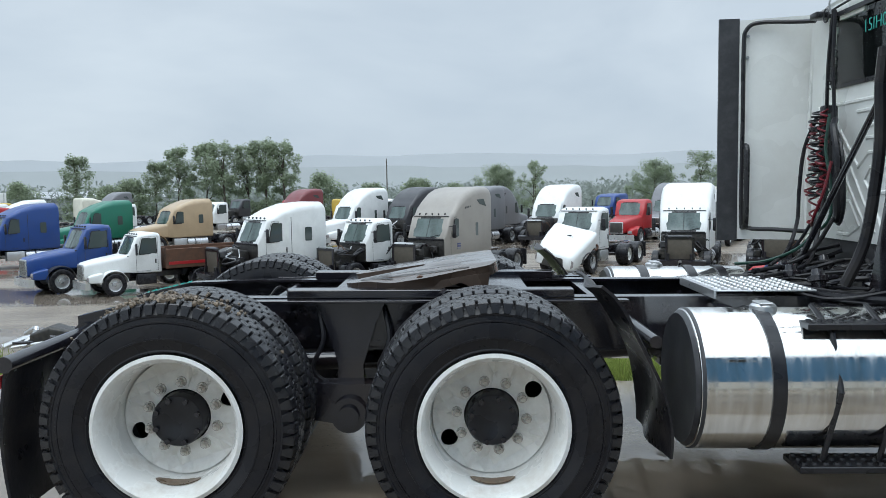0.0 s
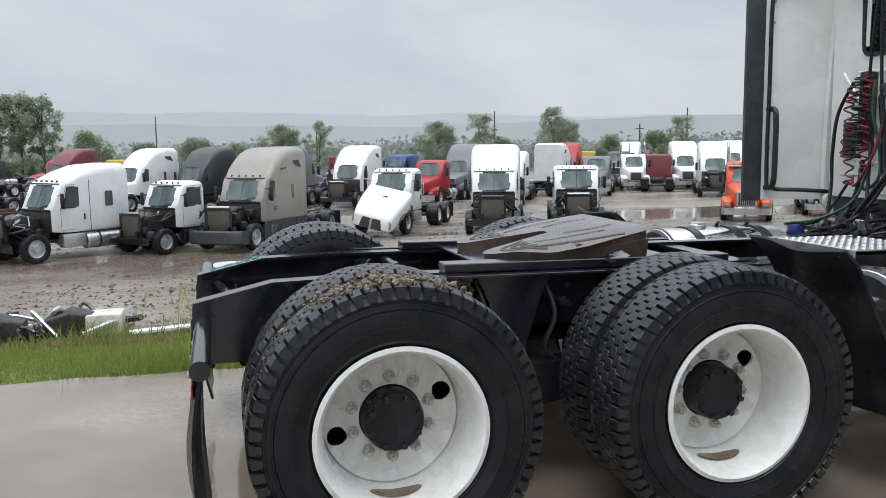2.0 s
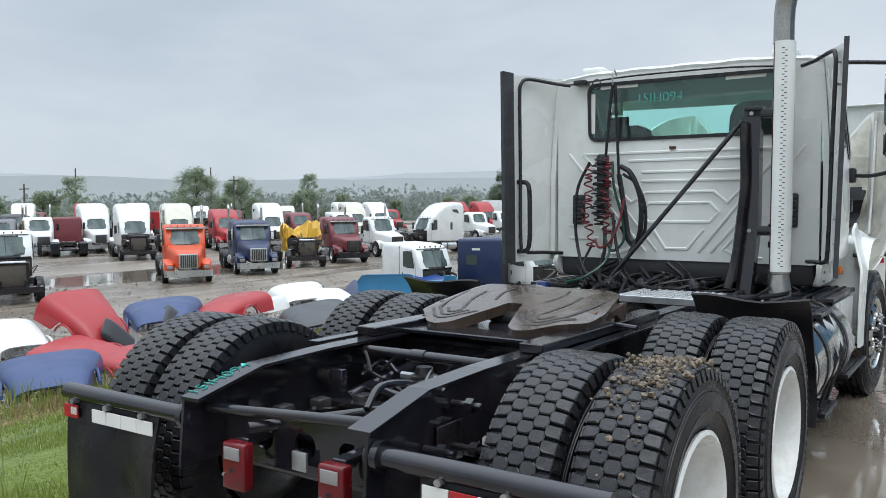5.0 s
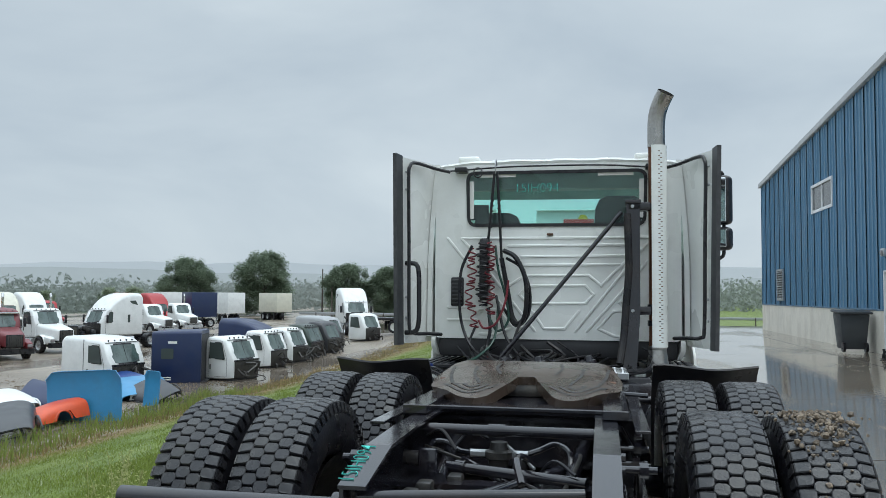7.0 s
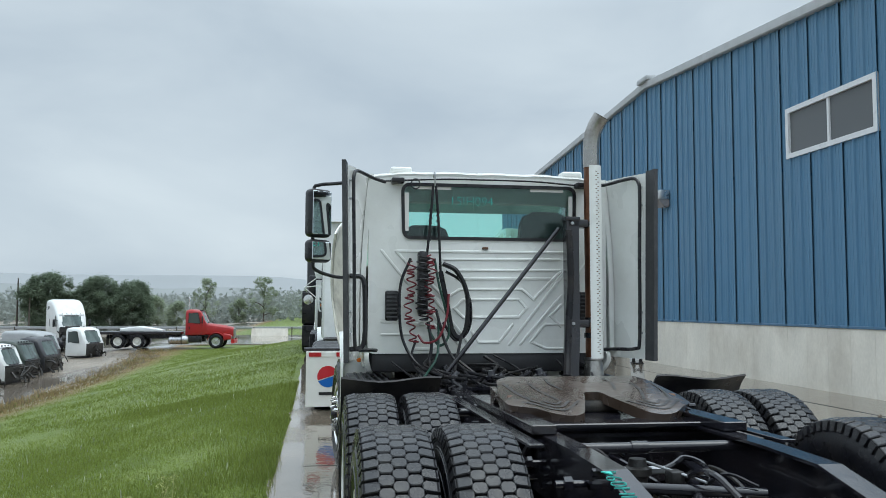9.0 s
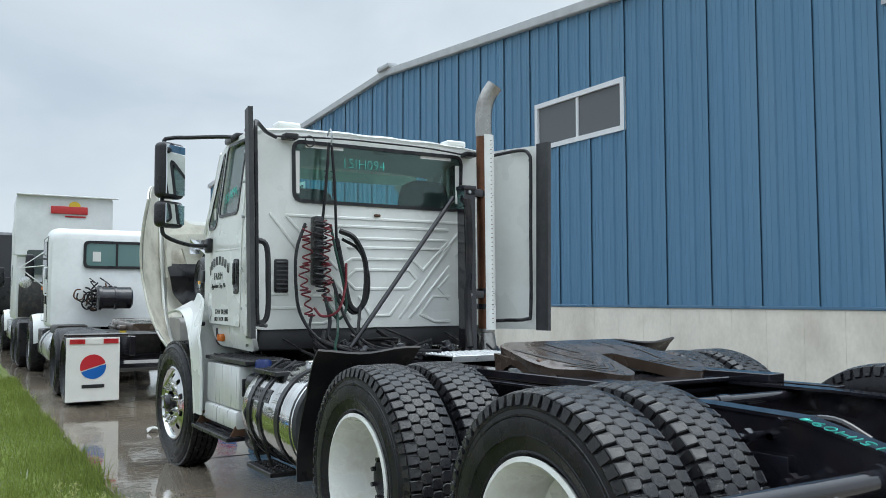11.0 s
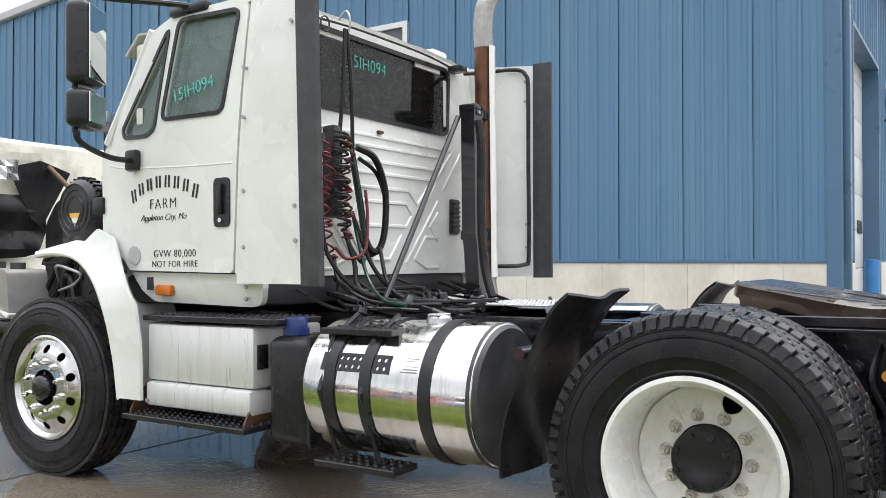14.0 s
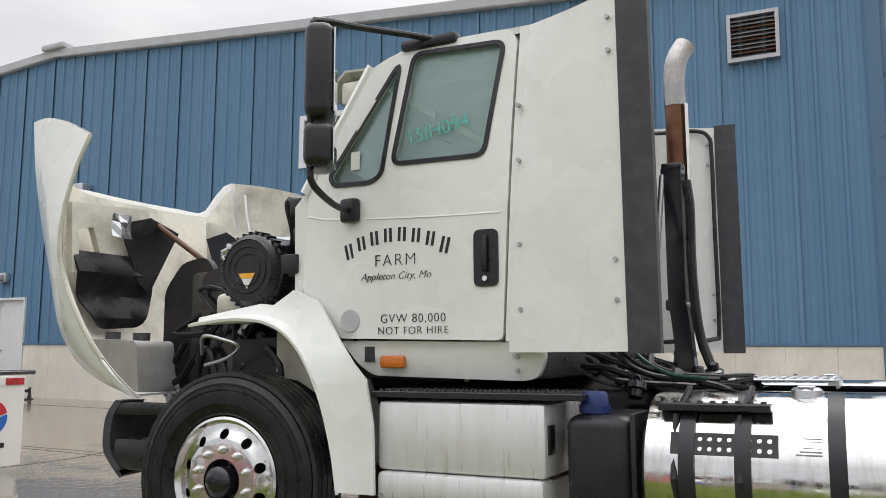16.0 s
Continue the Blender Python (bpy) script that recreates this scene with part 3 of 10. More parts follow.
# joints between the slabs of the apron
pave = bpy.data.objects["pavement"]
bm = bmesh.new()
box(bm, -0.5, 0.5, -0.5, 0.5, -0.5, 0.5)
jo = part("slab_joint", bm, M["trim"], pave, smooth=False)
jx = [-34.0 + 4.9 * k for k in range(19)]
lines = [((x, a), (x, b)) for x in jx for a, b in ((-7.2, -2.0), (-2.0, 1.5))] + [((-33.5 + 8 * k, y), (-25.5 + 8 * k, y)) for k in range(11) for y in (-2.4, -6.1)]
first = True
for (xa, ya), (xb, yb) in lines:
        pa, pb = Vector((xa, ya, grade(xa, ya) + 0.001)), Vector((xb, yb, grade(xb, yb) + 0.001))
        d = pb - pa
        m = Matrix.Translation((pa + pb) / 2) @ d.to_track_quat("X", "Z").to_matrix().to_4x4() @ Matrix.Diagonal((d.length, 0.011, 0.004, 1))
        if first:
            jo.matrix_basis, first = m, False
        else:
            again("slab_joint", jo, pave, m)

# far hills in two bands, the haze painted into their pale colours
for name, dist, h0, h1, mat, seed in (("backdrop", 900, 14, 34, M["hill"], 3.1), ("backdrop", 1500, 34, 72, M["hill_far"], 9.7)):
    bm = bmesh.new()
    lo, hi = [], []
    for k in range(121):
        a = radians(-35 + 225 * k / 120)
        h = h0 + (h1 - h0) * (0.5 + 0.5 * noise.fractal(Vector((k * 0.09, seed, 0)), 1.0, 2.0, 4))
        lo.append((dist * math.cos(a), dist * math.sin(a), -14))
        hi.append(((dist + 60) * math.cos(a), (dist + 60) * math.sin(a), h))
    tagged(part(name, surface([lo, hi]), mat), "low wooded hills, rain haze painted into their colour", "hills", kind="structure")

# ---------------------------------------------------------------- building: long gable wall of blue siding over a concrete base
B_TURN = Matrix.Translation((2.04, -7.25, 0))
BASE_Z, B_LEN, B_DEEP, B_MID, EAVE, RIDGE = 1.19, 33.0, 30.0, 15.55, 6.10, 7.36


def roof_z(u):
    """Underside of the roof along the gable: the far slope is the gentler one."""
    return RIDGE - (0.081 if u < B_MID else 0.058) * abs(u - B_MID)


bwall = tagged(new("wall_north"), "blue ribbed steel siding on a gable wall", "wall", kind="structure")
bwall.matrix_basis = B_TURN
W_OPEN = [(6.53, 8.98, 4.30, 5.14), (21.60, 24.05, 4.30, 5.14), (16.06, 16.97, -0.1, 2.16)]
W_VENT = (1.11, 1.78, 5.0, 5.68)


def siding_panel(u0, u1, z0, top, ribs=3, left=-99.0, right=99.0):
    """One steel sheet with raised ribs; its head follows the roof. left, right: where an opening cuts it short."""
    w = (u1 - u0) / ribs
    prof = []
    for k in range(ribs):
        a = u0 + k * w
        prof += [(a, 0.012), (a + 0.018, 0.042), (a + 0.052, 0.042), (a + 0.070, 0.012), (a + w * 0.44, 0.012), (a + w * 0.455, 0.017), (a + w * 0.485, 0.012), (a + w * 0.72, 0.012), (a + w * 0.735, 0.017), (a + w * 0.765, 0.012)]
    prof.append((u1, 0.012))
    at_edge = lambda e: float(np.interp(e, [q[0] for q in prof], [q[1] for q in prof]))
    prof = [q for q in prof if left < q[0] < right]
    if left > -90:
        prof = [(max(left, u0), at_edge(left))] + [q for q in prof if q[0] > max(left, u0) + 1e-4]
    if right < 90:
        prof = [q for q in prof if q[0] < min(right, u1) - 1e-4] + [(min(right, u1), at_edge(right))]
    rows = [[(u, v, z0) for u, v in prof], [(u, v, top(u)) for u, v in prof]]
    return surface(rows)


u = 0.0592
while u < B_LEN - 0.01:
    u1 = min(u + 0.9144, B_LEN)
    cuts = sorted({u, u1} | {q for a, b, lo, hi in W_OPEN for q in (a, b) if u + 0.02 < q < u1 - 0.02})
    for p, q in zip(cuts, cuts[1:]):
        spans = [(BASE_Z, None)]
        for a, b, lo, hi in W_OPEN:
            if a - 0.02 < (p + q) / 2 < b + 0.02:
                spans = [(hi, None)] if lo < BASE_Z else [(BASE_Z, lo), (hi, None)]
        for lo, hi in spans:
            part("siding_panel", siding_panel(u, u1, lo, roof_z if hi is None else (lambda z, h=hi: h), 3, p, q), M["siding"], bwall, smooth=False)
    u = u1
# core of the wall behind the sheets, with its openings
core = sheet([(0, -0.4), (B_LEN, -0.4), (B_LEN, roof_z(B_LEN)), (B_MID, RIDGE), (0, roof_z(0))], [[(a, max(lo, -0.3)), (b, max(lo, -0.3)), (b, hi), (a, hi)] for a, b, lo, hi in W_OPEN],
             lambda a, b, d: (a, -0.25 + d * 1.0, b), 0.24)
part("wall_core", core, M["siding_trim"], bwall, smooth=False)
ledge = bmesh.new()
for a, b in ((0, 16.06), (16.97, B_LEN)):
    box(ledge, a, b, 0.0, 0.055, BASE_Z - 0.03, BASE_Z + 0.015, 0.006, 1)
part("base_flashing", ledge, M["siding_trim"], bwall)
rake = bmesh.new()
for a, b in ((-0.25, B_MID), (B_MID, B_LEN + 0.25)):
    lo = (a, roof_z(a) + 0.02, b, roof_z(b) + 0.02)
    vs = box(rake, 0, 1, -0.05, 0.13, 0, 0.20, 0.02, 1)
    for v in vs:
        t = v.co.x
        v.co = Vector((a + (b - a) * t, v.co.y, lo[1] + (lo[3] - lo[1]) * t + v.co.z - 0.08))
part("rake_trim", rake, M["roof_trim"], bwall)
part("ridge_cap", solid(B_MID - 0.35, B_MID + 0.35, -0.1, 0.2, RIDGE + 0.1, RIDGE + 0.24, 0.04), M["roof_trim"], bwall)

found = tagged(new("foundation"), "poured concrete base wall with form seams", "wall", kind="structure")
found.matrix_basis = B_TURN
u = 0.0
while u < B_LEN - 0.01:
    u1 = min(u + 0.61, B_LEN)
    for a, b in ([(u, u1)] if not (u < 16.97 and u1 > 16.06) else [(u, 16.05), (16.98, u1)]):
        if b - a > 0.06:
            part("concrete_panel", solid(a + 0.0012, b - 0.0012, -0.3, 0.035, -0.6, BASE_Z - 0.03, 0.003, 1), M["concrete"], found)
    u = u1
# end wall with the overhead door
ewall = tagged(new("wall_west"), "blue ribbed end wall beside the overhead door", "wall", kind="structure")
ewall.matrix_basis = B_TURN @ Matrix.Rotation(radians(90), 4, "Z")
E_OPEN = [(1.40, 4.66, 4.45), (6.66, 9.90, 4.45)]
v = 0.0
while v < B_DEEP - 0.01:
    v1 = min(v + 0.914, B_DEEP)
    pieces = [(v, v1, BASE_Z)]
    for a, b, hi in E_OPEN:
        if v < b - 0.02 and v1 > a + 0.02:
            pieces = [(v, v1, hi)]
            if v < a:
                pieces = [(v, a, BASE_Z), (a, v1, hi)]
            if v1 > b:
                pieces = [(v, b, hi), (b, v1, BASE_Z)]
    for a, b, lo in pieces:
        if b - a > 0.08:
            part("siding_panel", siding_panel(-b, -a, lo, lambda q: EAVE), M["siding"], ewall, smooth=False)
    v = v1

core = bmesh.new()
edges = [0.0] + [q for a, b, hi in E_OPEN for q in (a, b)] + [B_DEEP]
for k in range(0, len(edges), 2):
    box(core, -edges[k + 1], -edges[k], -0.22, 0.0, -0.4, EAVE)
for a, b, hi in E_OPEN:
    box(core, -b, -a, -0.22, 0.0, hi, EAVE)
part("wall_core", core, M["siding_trim"], ewall, smooth=False)
for a, b, hi in E_OPEN:
    jamb = bmesh.new()
    box(jamb, -a - 0.02, -a + 0.04, -0.30, 0.045, -0.3, hi + 0.06)
    box(jamb, -b - 0.04, -b + 0.02, -0.30, 0.045, -0.3, hi + 0.06)
    box(jamb, -b + 0.02, -a - 0.02, -0.30, 0.045, hi, hi + 0.06)
    part("door_jamb", jamb, M["siding_trim"], ewall, smooth=False)
for k in range(0, len(edges), 2):
    a, b = edges[k], edges[k + 1]
    part("concrete_panel", solid(-b + 0.05, -a - (0.05 if k == 0 else 0.05), 0.002, 0.06, -0.5, BASE_Z - 0.03, 0.008, 1), M["concrete"], ewall)
part("corner_trim", solid(-0.10, 0.06, -0.10, 0.075, -0.3, EAVE, 0.008, 1), M["siding_trim"], ewall)
part("downspout", solid(-0.30, -0.18, 0.04, 0.15, -0.1, EAVE, 0.02, 2), M["siding_trim"], ewall)
part("gutter", solid(-B_DEEP, 0.1, 0.02, 0.24, EAVE - 0.02, EAVE + 0.18, 0.03, 2), M["roof_trim"], ewall)
# the rest of the shell, out of view
shell = tagged(new("roof"), "low pitched steel roof", "roof", kind="structure")
shell.matrix_basis = B_TURN
roof = surface([[(-0.3, 0.1, roof_z(-0.3) + 0.1), (B_MID, 0.1, RIDGE + 0.1), (B_LEN + 0.3, 0.1, roof_z(B_LEN + 0.3) + 0.1)],
                [(-0.3, -B_DEEP, roof_z(-0.3) + 0.1), (B_MID, -B_DEEP, RIDGE + 0.1), (B_LEN + 0.3, -B_DEEP, roof_z(B_LEN + 0.3) + 0.1)]], 0.08)
part("roof_sheet", roof, M["roof_trim"], shell, smooth=False)
back = bmesh.new()
box(back, 0, B_LEN, -B_DEEP - 0.2, -B_DEEP, -0.4, EAVE)
box(back, B_LEN - 0.2, B_LEN, -B_DEEP, -0.3, -0.4, EAVE)
tagged(part("wall_south", back, M["siding_trim"], None, smooth=False), "plain blue steel back wall", "wall", kind="structure").matrix_basis = B_TURN

# openings and fittings of the building
for k, (a, b, lo, hi) in enumerate(W_OPEN[:2]):
    w = thing(f"window_{k + 1}", "white framed sliding office window high in the wall", "window", B_TURN, kind="structure")
    place = lambda p, q, d: (p, d - 0.02, q)
    part("window_frame", ring_frame([(a - 0.05, lo - 0.05), (b + 0.05, lo - 0.05), (b + 0.05, hi + 0.05), (a - 0.05, hi + 0.05)], 0.09, place, 0.07), M["vinyl"], w, smooth=False)
    mid = (a + b) / 2
    part("mullion", solid(mid - 0.03, mid + 0.03, -0.02, 0.035, lo + 0.04, hi - 0.04, 0.006, 1), M["vinyl"], w)
    for p, q in ((a + 0.03, mid - 0.03), (mid + 0.03, b - 0.03)):
        part("pane", solid(p, q, -0.01, 0.0, lo + 0.03, hi - 0.03, 0), M["glass_window"], w, smooth=False)
    part("blind", solid(a, b, -0.40, -0.38, lo - 0.1, hi + 0.1, 0), M["vinyl"], w, "pale room behind the window", smooth=False)

d1 = thing("door_1", "white steel service door in the siding", "door", B_TURN, kind="structure")
part("door_leaf", solid(16.11, 16.92, -0.06, -0.015, 0.07, 2.11, 0.005, 1), M["door"], d1)
part("door_frame", sheet([(16.06, -0.1), (16.97, -0.1), (16.97, 2.16), (16.06, 2.16)], [[(16.11, 0.06), (16.92, 0.06), (16.92, 2.11), (16.11, 2.11)]], lambda p, q, d: (p, d - 0.10, q), 0.16), M["door"], d1, smooth=False)
part("door_handle", solid(16.80, 16.90, -0.02, 0.04, 1.03, 1.07, 0.01), M["steel"], d1, "steel lever handle")
for z in (0.30, 1.05, 1.85):
    part("hinge", solid(16.10, 16.13, -0.02, 0.0, z, z + 0.12, 0.003, 1), M["steel"], d1)

for k, (a, b, hi) in enumerate(E_OPEN):
    od = thing(f"door_{k + 2}", "closed white sectional overhead door", "overhead door", B_TURN @ Matrix.Rotation(radians(90), 4, "Z"), kind="structure")
    z = -0.15
    while z < hi - 0.01:
        z1 = min(z + 0.61, hi)
        part("door_section", solid(-b + 0.02, -a - 0.02, -0.26, -0.21, z + 0.004, z1 - 0.004, 0.012, 2), M["door"], od)
        z = z1
    for q in (a + 0.45, a + 1.55, a + 2.46):
        part("window_lite", solid(-q - 0.44, -q, -0.215, -0.19, 1.64, 1.86, 0.02, 2), M["black"], od, "small dark window in black frame")

lamp = thing("wall_lamp", "grey wall pack floodlight on the siding", "wall lamp", B_TURN @ Matrix.Translation((14.45, 0.03, 4.12)))
part("housing", solid(-0.22, 0.22, 0, 0.26, 0.06, 0.30, 0.03), M["alu"], lamp)
bm = bmesh.new()
vs = box(bm, -0.20, 0.20, 0.0, 0.30, -0.12, 0.07, 0.01, 1)
for q in vs:
    if q.co.z < 0:
        q.co.y *= 0.45
part("lens", bm, M["lens_white"], lamp)
el = thing("door_light", "small grey light over the service door", "wall lamp", B_TURN @ Matrix.Translation((16.75, 0.03, 2.60)))
part("housing", solid(-0.12, 0.12, 0, 0.12, -0.10, 0.10, 0.02), M["alu"], el)
part("lens", solid(-0.07, 0.07, 0.12, 0.15, -0.06, 0.05, 0.01), M["lens_white"], el)

vent = thing("wall_vent", "grey louvred exhaust vent in the siding", "vent", B_TURN)
a, b, lo, hi = W_VENT
part("frame", ring_frame([(a, lo), (b, lo), (b, hi), (a, hi)], 0.05, lambda p, q, d: (p, d + 0.02, q), 0.09), M["steel"], vent, smooth=False)
part("backing", solid(a + 0.04, b - 0.04, 0.02, 0.03, lo + 0.04, hi - 0.04, 0), M["interior"], vent, smooth=False)
for k in range(10):
    z = lo + 0.08 + k * (hi - lo - 0.14) / 9.5
    bm = bmesh.new()
    box(bm, a + 0.05, b - 0.05, -0.035, 0.035, -0.004, 0.004, m=Matrix.Translation((0, 0.065, z)) @ Matrix.Rotation(radians(-40), 4, "X"))
    part("slat", bm, M["rust"] if k % 3 == 1 else M["steel"], vent, smooth=False)

wb = thing("wheeled_bin", "dark grey wheeled refuse bin against the wall", "bin", B_TURN @ Matrix.Translation((17.95, 0.55, 0.085)))
bm = bmesh.new()
vs = box(bm, -0.36, 0.36, -0.36, 0.36, 0.08, 1.0, 0.04)
for q in vs:
    k = 0.78 + 0.22 * (q.co.z - 0.08) / 0.92
    q.co.x, q.co.y = q.co.x * k, q.co.y * k
part("body", bm, M["bin"], wb)
bm = bmesh.new()
box(bm, -0.42, 0.40, -0.40, 0.42, 1.0, 1.07, 0.03, m=Matrix.Rotation(radians(-3), 4, "Y"))
part("lid", bm, M["bin"], wb)
for y in (-0.27, 0.27):
    part("wheel", rod((-0.30, y - 0.03, 0.13), (-0.30, y + 0.03, 0.13), 0.13, 20), M["rubber"], wb)
for u, v in ((-0.24, -1.55), (-0.24, -4.55), (-0.24, -5.9)):
    bo = thing("bollard", "bright blue steel bollard guarding the overhead door", "bollard", B_TURN @ Matrix.Translation((u, v, 0.08)), group="bollards")
    part("post", lathe([(0.0, 0), (0.095, 0), (0.095, 1.10), (0.09, 1.125), (0.0, 1.13)], 24, "z"), M["bollard"], bo)

duct = thing("wall_duct", "galvanised exhaust duct sticking out of the end wall", "duct", B_TURN @ Matrix.Translation((0.0, -6.05, 4.28)))
part("pipe", lathe([(0.15, 0.05), (0.15, -0.95), (0.165, -0.96), (0.165, -1.02), (0.14, -1.02), (0.14, -0.9)], 24, "x"), M["steel"], duct)
part("collar", lathe([(0.15, -0.06), (0.24, -0.06), (0.24, -0.04), (0.15, -0.04)], 24, "x"), M["steel"], duct)
yl_ = thing("yard_light", "dark floodlight on a short arm beside the duct", "wall lamp", B_TURN @ Matrix.Translation((-0.06, -5.75, 3.64)))
part("arm", rod((0.06, 0, 0.1), (-0.34, 0, 0.12), 0.025, 10), M["black"], yl_)
part("head", loft([[(-0.30 - dx, y, z) for dx, z in ((0.0, -0.10), (0.30, -0.06), (0.30, 0.06), (0.0, 0.14))] for y in (-0.15, 0.15)]), M["black"], yl_, smooth=False)
lv = thing("low_vent", "grey louvred vent low in the siding", "vent", B_TURN @ Matrix.Translation((28.96, 0.05, 0)))
part("frame", ring_frame([(-0.55, 1.36), (0.55, 1.36), (0.55, 2.58), (-0.55, 2.58)], 0.06, lambda p, q, d: (p, d, q), 0.07), M["steel"], lv, smooth=False)
part("backing", solid(-0.50, 0.50, 0.0, 0.01, 1.41, 2.53, 0), M["interior"], lv, smooth=False)
for k in range(12):
    bm = bmesh.new()
    box(bm, -0.50, 0.50, -0.045, 0.045, -0.004, 0.004, m=Matrix.Translation((0, 0.045, 1.46 + k * 0.093)) @ Matrix.Rotation(radians(-40), 4, "X"))
    part("slat", bm, M["steel"], lv, smooth=False)

# black iron scraper left on the apron by the side door
bs = thing("boot_scraper", "small black iron scraper on the apron by the door", "boot scraper", Matrix.Translation((17.35, -6.75, grade(17.35, -6.75))) @ Matrix.Rotation(radians(25), 4, "Z"))
part("base_plate", solid(-0.16, 0.16, -0.09, 0.09, 0.0, 0.02, 0.006), M["black"], bs)
for k in (-0.12, 0.12):
    part("upright", loft([[(k + dx, dy, z) for dx, dy in ((-0.015, -w), (0.015, -w), (0.015, w), (-0.015, w))] for z, w in ((0.02, 0.06), (0.16, 0.02), (0.24, 0.03))]), M["black"], bs, smooth=False)
part("blade", solid(-0.12, 0.12, -0.006, 0.006, 0.14, 0.20, 0.002, 1), M["black"], bs)

# ---------------------------------------------------------------- the white day cab tractor
truck = thing("semi_tractor", "white day cab tractor with tilted hood and bare fifth wheel", "truck", pose(0, 0, 0, 0, 0.69, 0))
T = truck


def tyre_mesh(r, w, rim_r, seg=72):
    h = w / 2
    prof = [(rim_r, -h * 0.72), (rim_r + 0.02, -h * 0.86), (rim_r + (r - rim_r) * 0.35, -h * 1.02), (rim_r + (r - rim_r) * 0.60, -h * 1.0), (r - 0.055, -h * 0.93),
            (r - 0.026, -h * 0.84), (r - 0.017, -h * 0.5), (r - 0.017, h * 0.5), (r - 0.026, h * 0.84), (r - 0.050, h * 0.925), (r - 0.053, h * 0.955), (r - 0.060, h * 0.955), (r - 0.063, h * 0.935), (r - 0.078, h * 0.955), (r - 0.080, h * 0.980), (r - 0.086, h * 0.980), (r - 0.088, h * 0.96),
            (rim_r + (r - rim_r) * 0.60, h * 1.0), (rim_r + (r - rim_r) * 0.52, h * 1.02), (rim_r + (r - rim_r) * 0.36, h * 1.02), (rim_r + (r - rim_r) * 0.355, h * 1.045), (rim_r + (r - rim_r) * 0.33, h * 1.045), (rim_r + (r - rim_r) * 0.325, h * 1.01), (rim_r + 0.03, h * 0.90), (rim_r + 0.024, h * 0.92), (rim_r, h * 0.72)]
    return lathe(prof, seg)


def tread_mesh(r, w, n=64):
    """Lugs of a drive tyre: five rows of stepped blocks that interlock, chamfered, the outer ones running down the shoulder."""
    bm = bmesh.new()
    edges = [-0.450, -0.262, -0.088, 0.088, 0.262, 0.450]
    step = 2 * math.pi / n
    at = lambda q, a, y: bm.verts.new((q * math.cos(a), y, q * math.sin(a)))
    rnd_t = random.Random(77)
    for row in range(5):
        y0, y1 = edges[row] * w + 0.0023, edges[row + 1] * w - 0.0023
        for k in range(n):
            a0 = step * (k + (0.5 if row % 2 else 0.0))
            rr = rnd_t.uniform(-0.0010, 0.0010)
            b0, b1 = (0.0 if row == 0 else 0.0058), (0.0 if row == 4 else 0.0058)
            lo_u, hi_u = (0.04, 0.93) if row in (1, 2, 3) else (0.05, 0.86)
            ring = [(lo_u, y0 + b0), (0.24, y0 - b0), (0.73, y0 - b0), (hi_u, y0 + b0), (hi_u, y1 - b1), (0.73, y1 + b1), (0.24, y1 + b1), (lo_u, y1 - b1)]
            cy = (y0 + y1) / 2
            levels = []
            for q, shrink, base in ((r - 0.026, 0.0, 0.0), (r - 0.0035, 0.0, 0.0), (r, 0.0028, 1.0)):
                vs = []
                for u, y in ring:
                    drop = 0.010 * min(1.0, max(0.0, (abs(y) - 0.36 * w) / (0.09 * w)))
                    uu = u + (0.5 - u) * 2.6 * shrink / (step * r)
                    vs.append(at(q - (drop if base or q > r - 0.01 else 0.004) + rr, a0 + step * uu, y + (cy - y) * 2.2 * shrink / max(1e-6, y1 - y0)))
                levels.append(vs)
            bm.faces.new(levels[2])
            for lo, hi in zip(levels, levels[1:]):
                for i in range(8):
                    bm.faces.new((lo[i], lo[(i + 1) % 8], hi[(i + 1) % 8], hi[i]))
            if row in (0, 4):
                sg = -1 if row == 0 else 1
                ya, yb = sg * 0.450 * w, sg * 0.484 * w
                quad = [(r - 0.012, 0.06, ya), (r - 0.012, 0.80, ya), (r - 0.050, 0.70, yb), (r - 0.050, 0.16, yb)]
                top = [at(q, a0 + step * u, y + sg * 0.004) for q, u, y in quad]
                bot = [at(q - 0.01, a0 + step * u, y - sg * 0.010) for q, u, y in quad]
                bm.faces.new(top)
                for i in range(4):
                    bm.faces.new((bot[i], bot[(i + 1) % 4], top[(i + 1) % 4], top[i]))
    return finish(bm)


R_IN, HUB_R = 0.235, 0.118


def rim_mesh(r, seg=72):
    """Rolled lip and deep barrel of a disc wheel, open side at +y."""
    return lathe([(r + 0.012, 0.0), (r + 0.016, 0.012), (r, 0.018), (r - 0.012, 0.006), (r - 0.020, -0.03), (r - 0.030, -0.05), (r - 0.033, -R_IN * 0.70), (r - 0.036, -R_IN * 0.92), (r - 0.046, -R_IN)], seg)


def disc_mesh(r, seg=72):
    """Dished wheel disc with two round hand holes."""
    circle = lambda cx, cz, q, k: [(cx + q * math.cos(2 * math.pi * i / k), cz + q * math.sin(2 * math.pi * i / k)) for i in range(k)]
    def dish(u, w):
        q = math.hypot(u, w)
        k = min(1.0, max(0.0, (0.186 - q) / 0.018))
        return 0.026 * k * k * (3 - 2 * k) + 0.012 * max(0.0, (q - 0.225) / 0.02) ** 2
    return sheet(circle(0, 0, r, seg), [circle(0, 0, HUB_R, 36), circle(0, 0.208, 0.037, 20), circle(0, -0.208, 0.037, 20)], lambda u, w, d: (u, -R_IN + dish(u, w) - d, w), 0.011, cut=0.05)


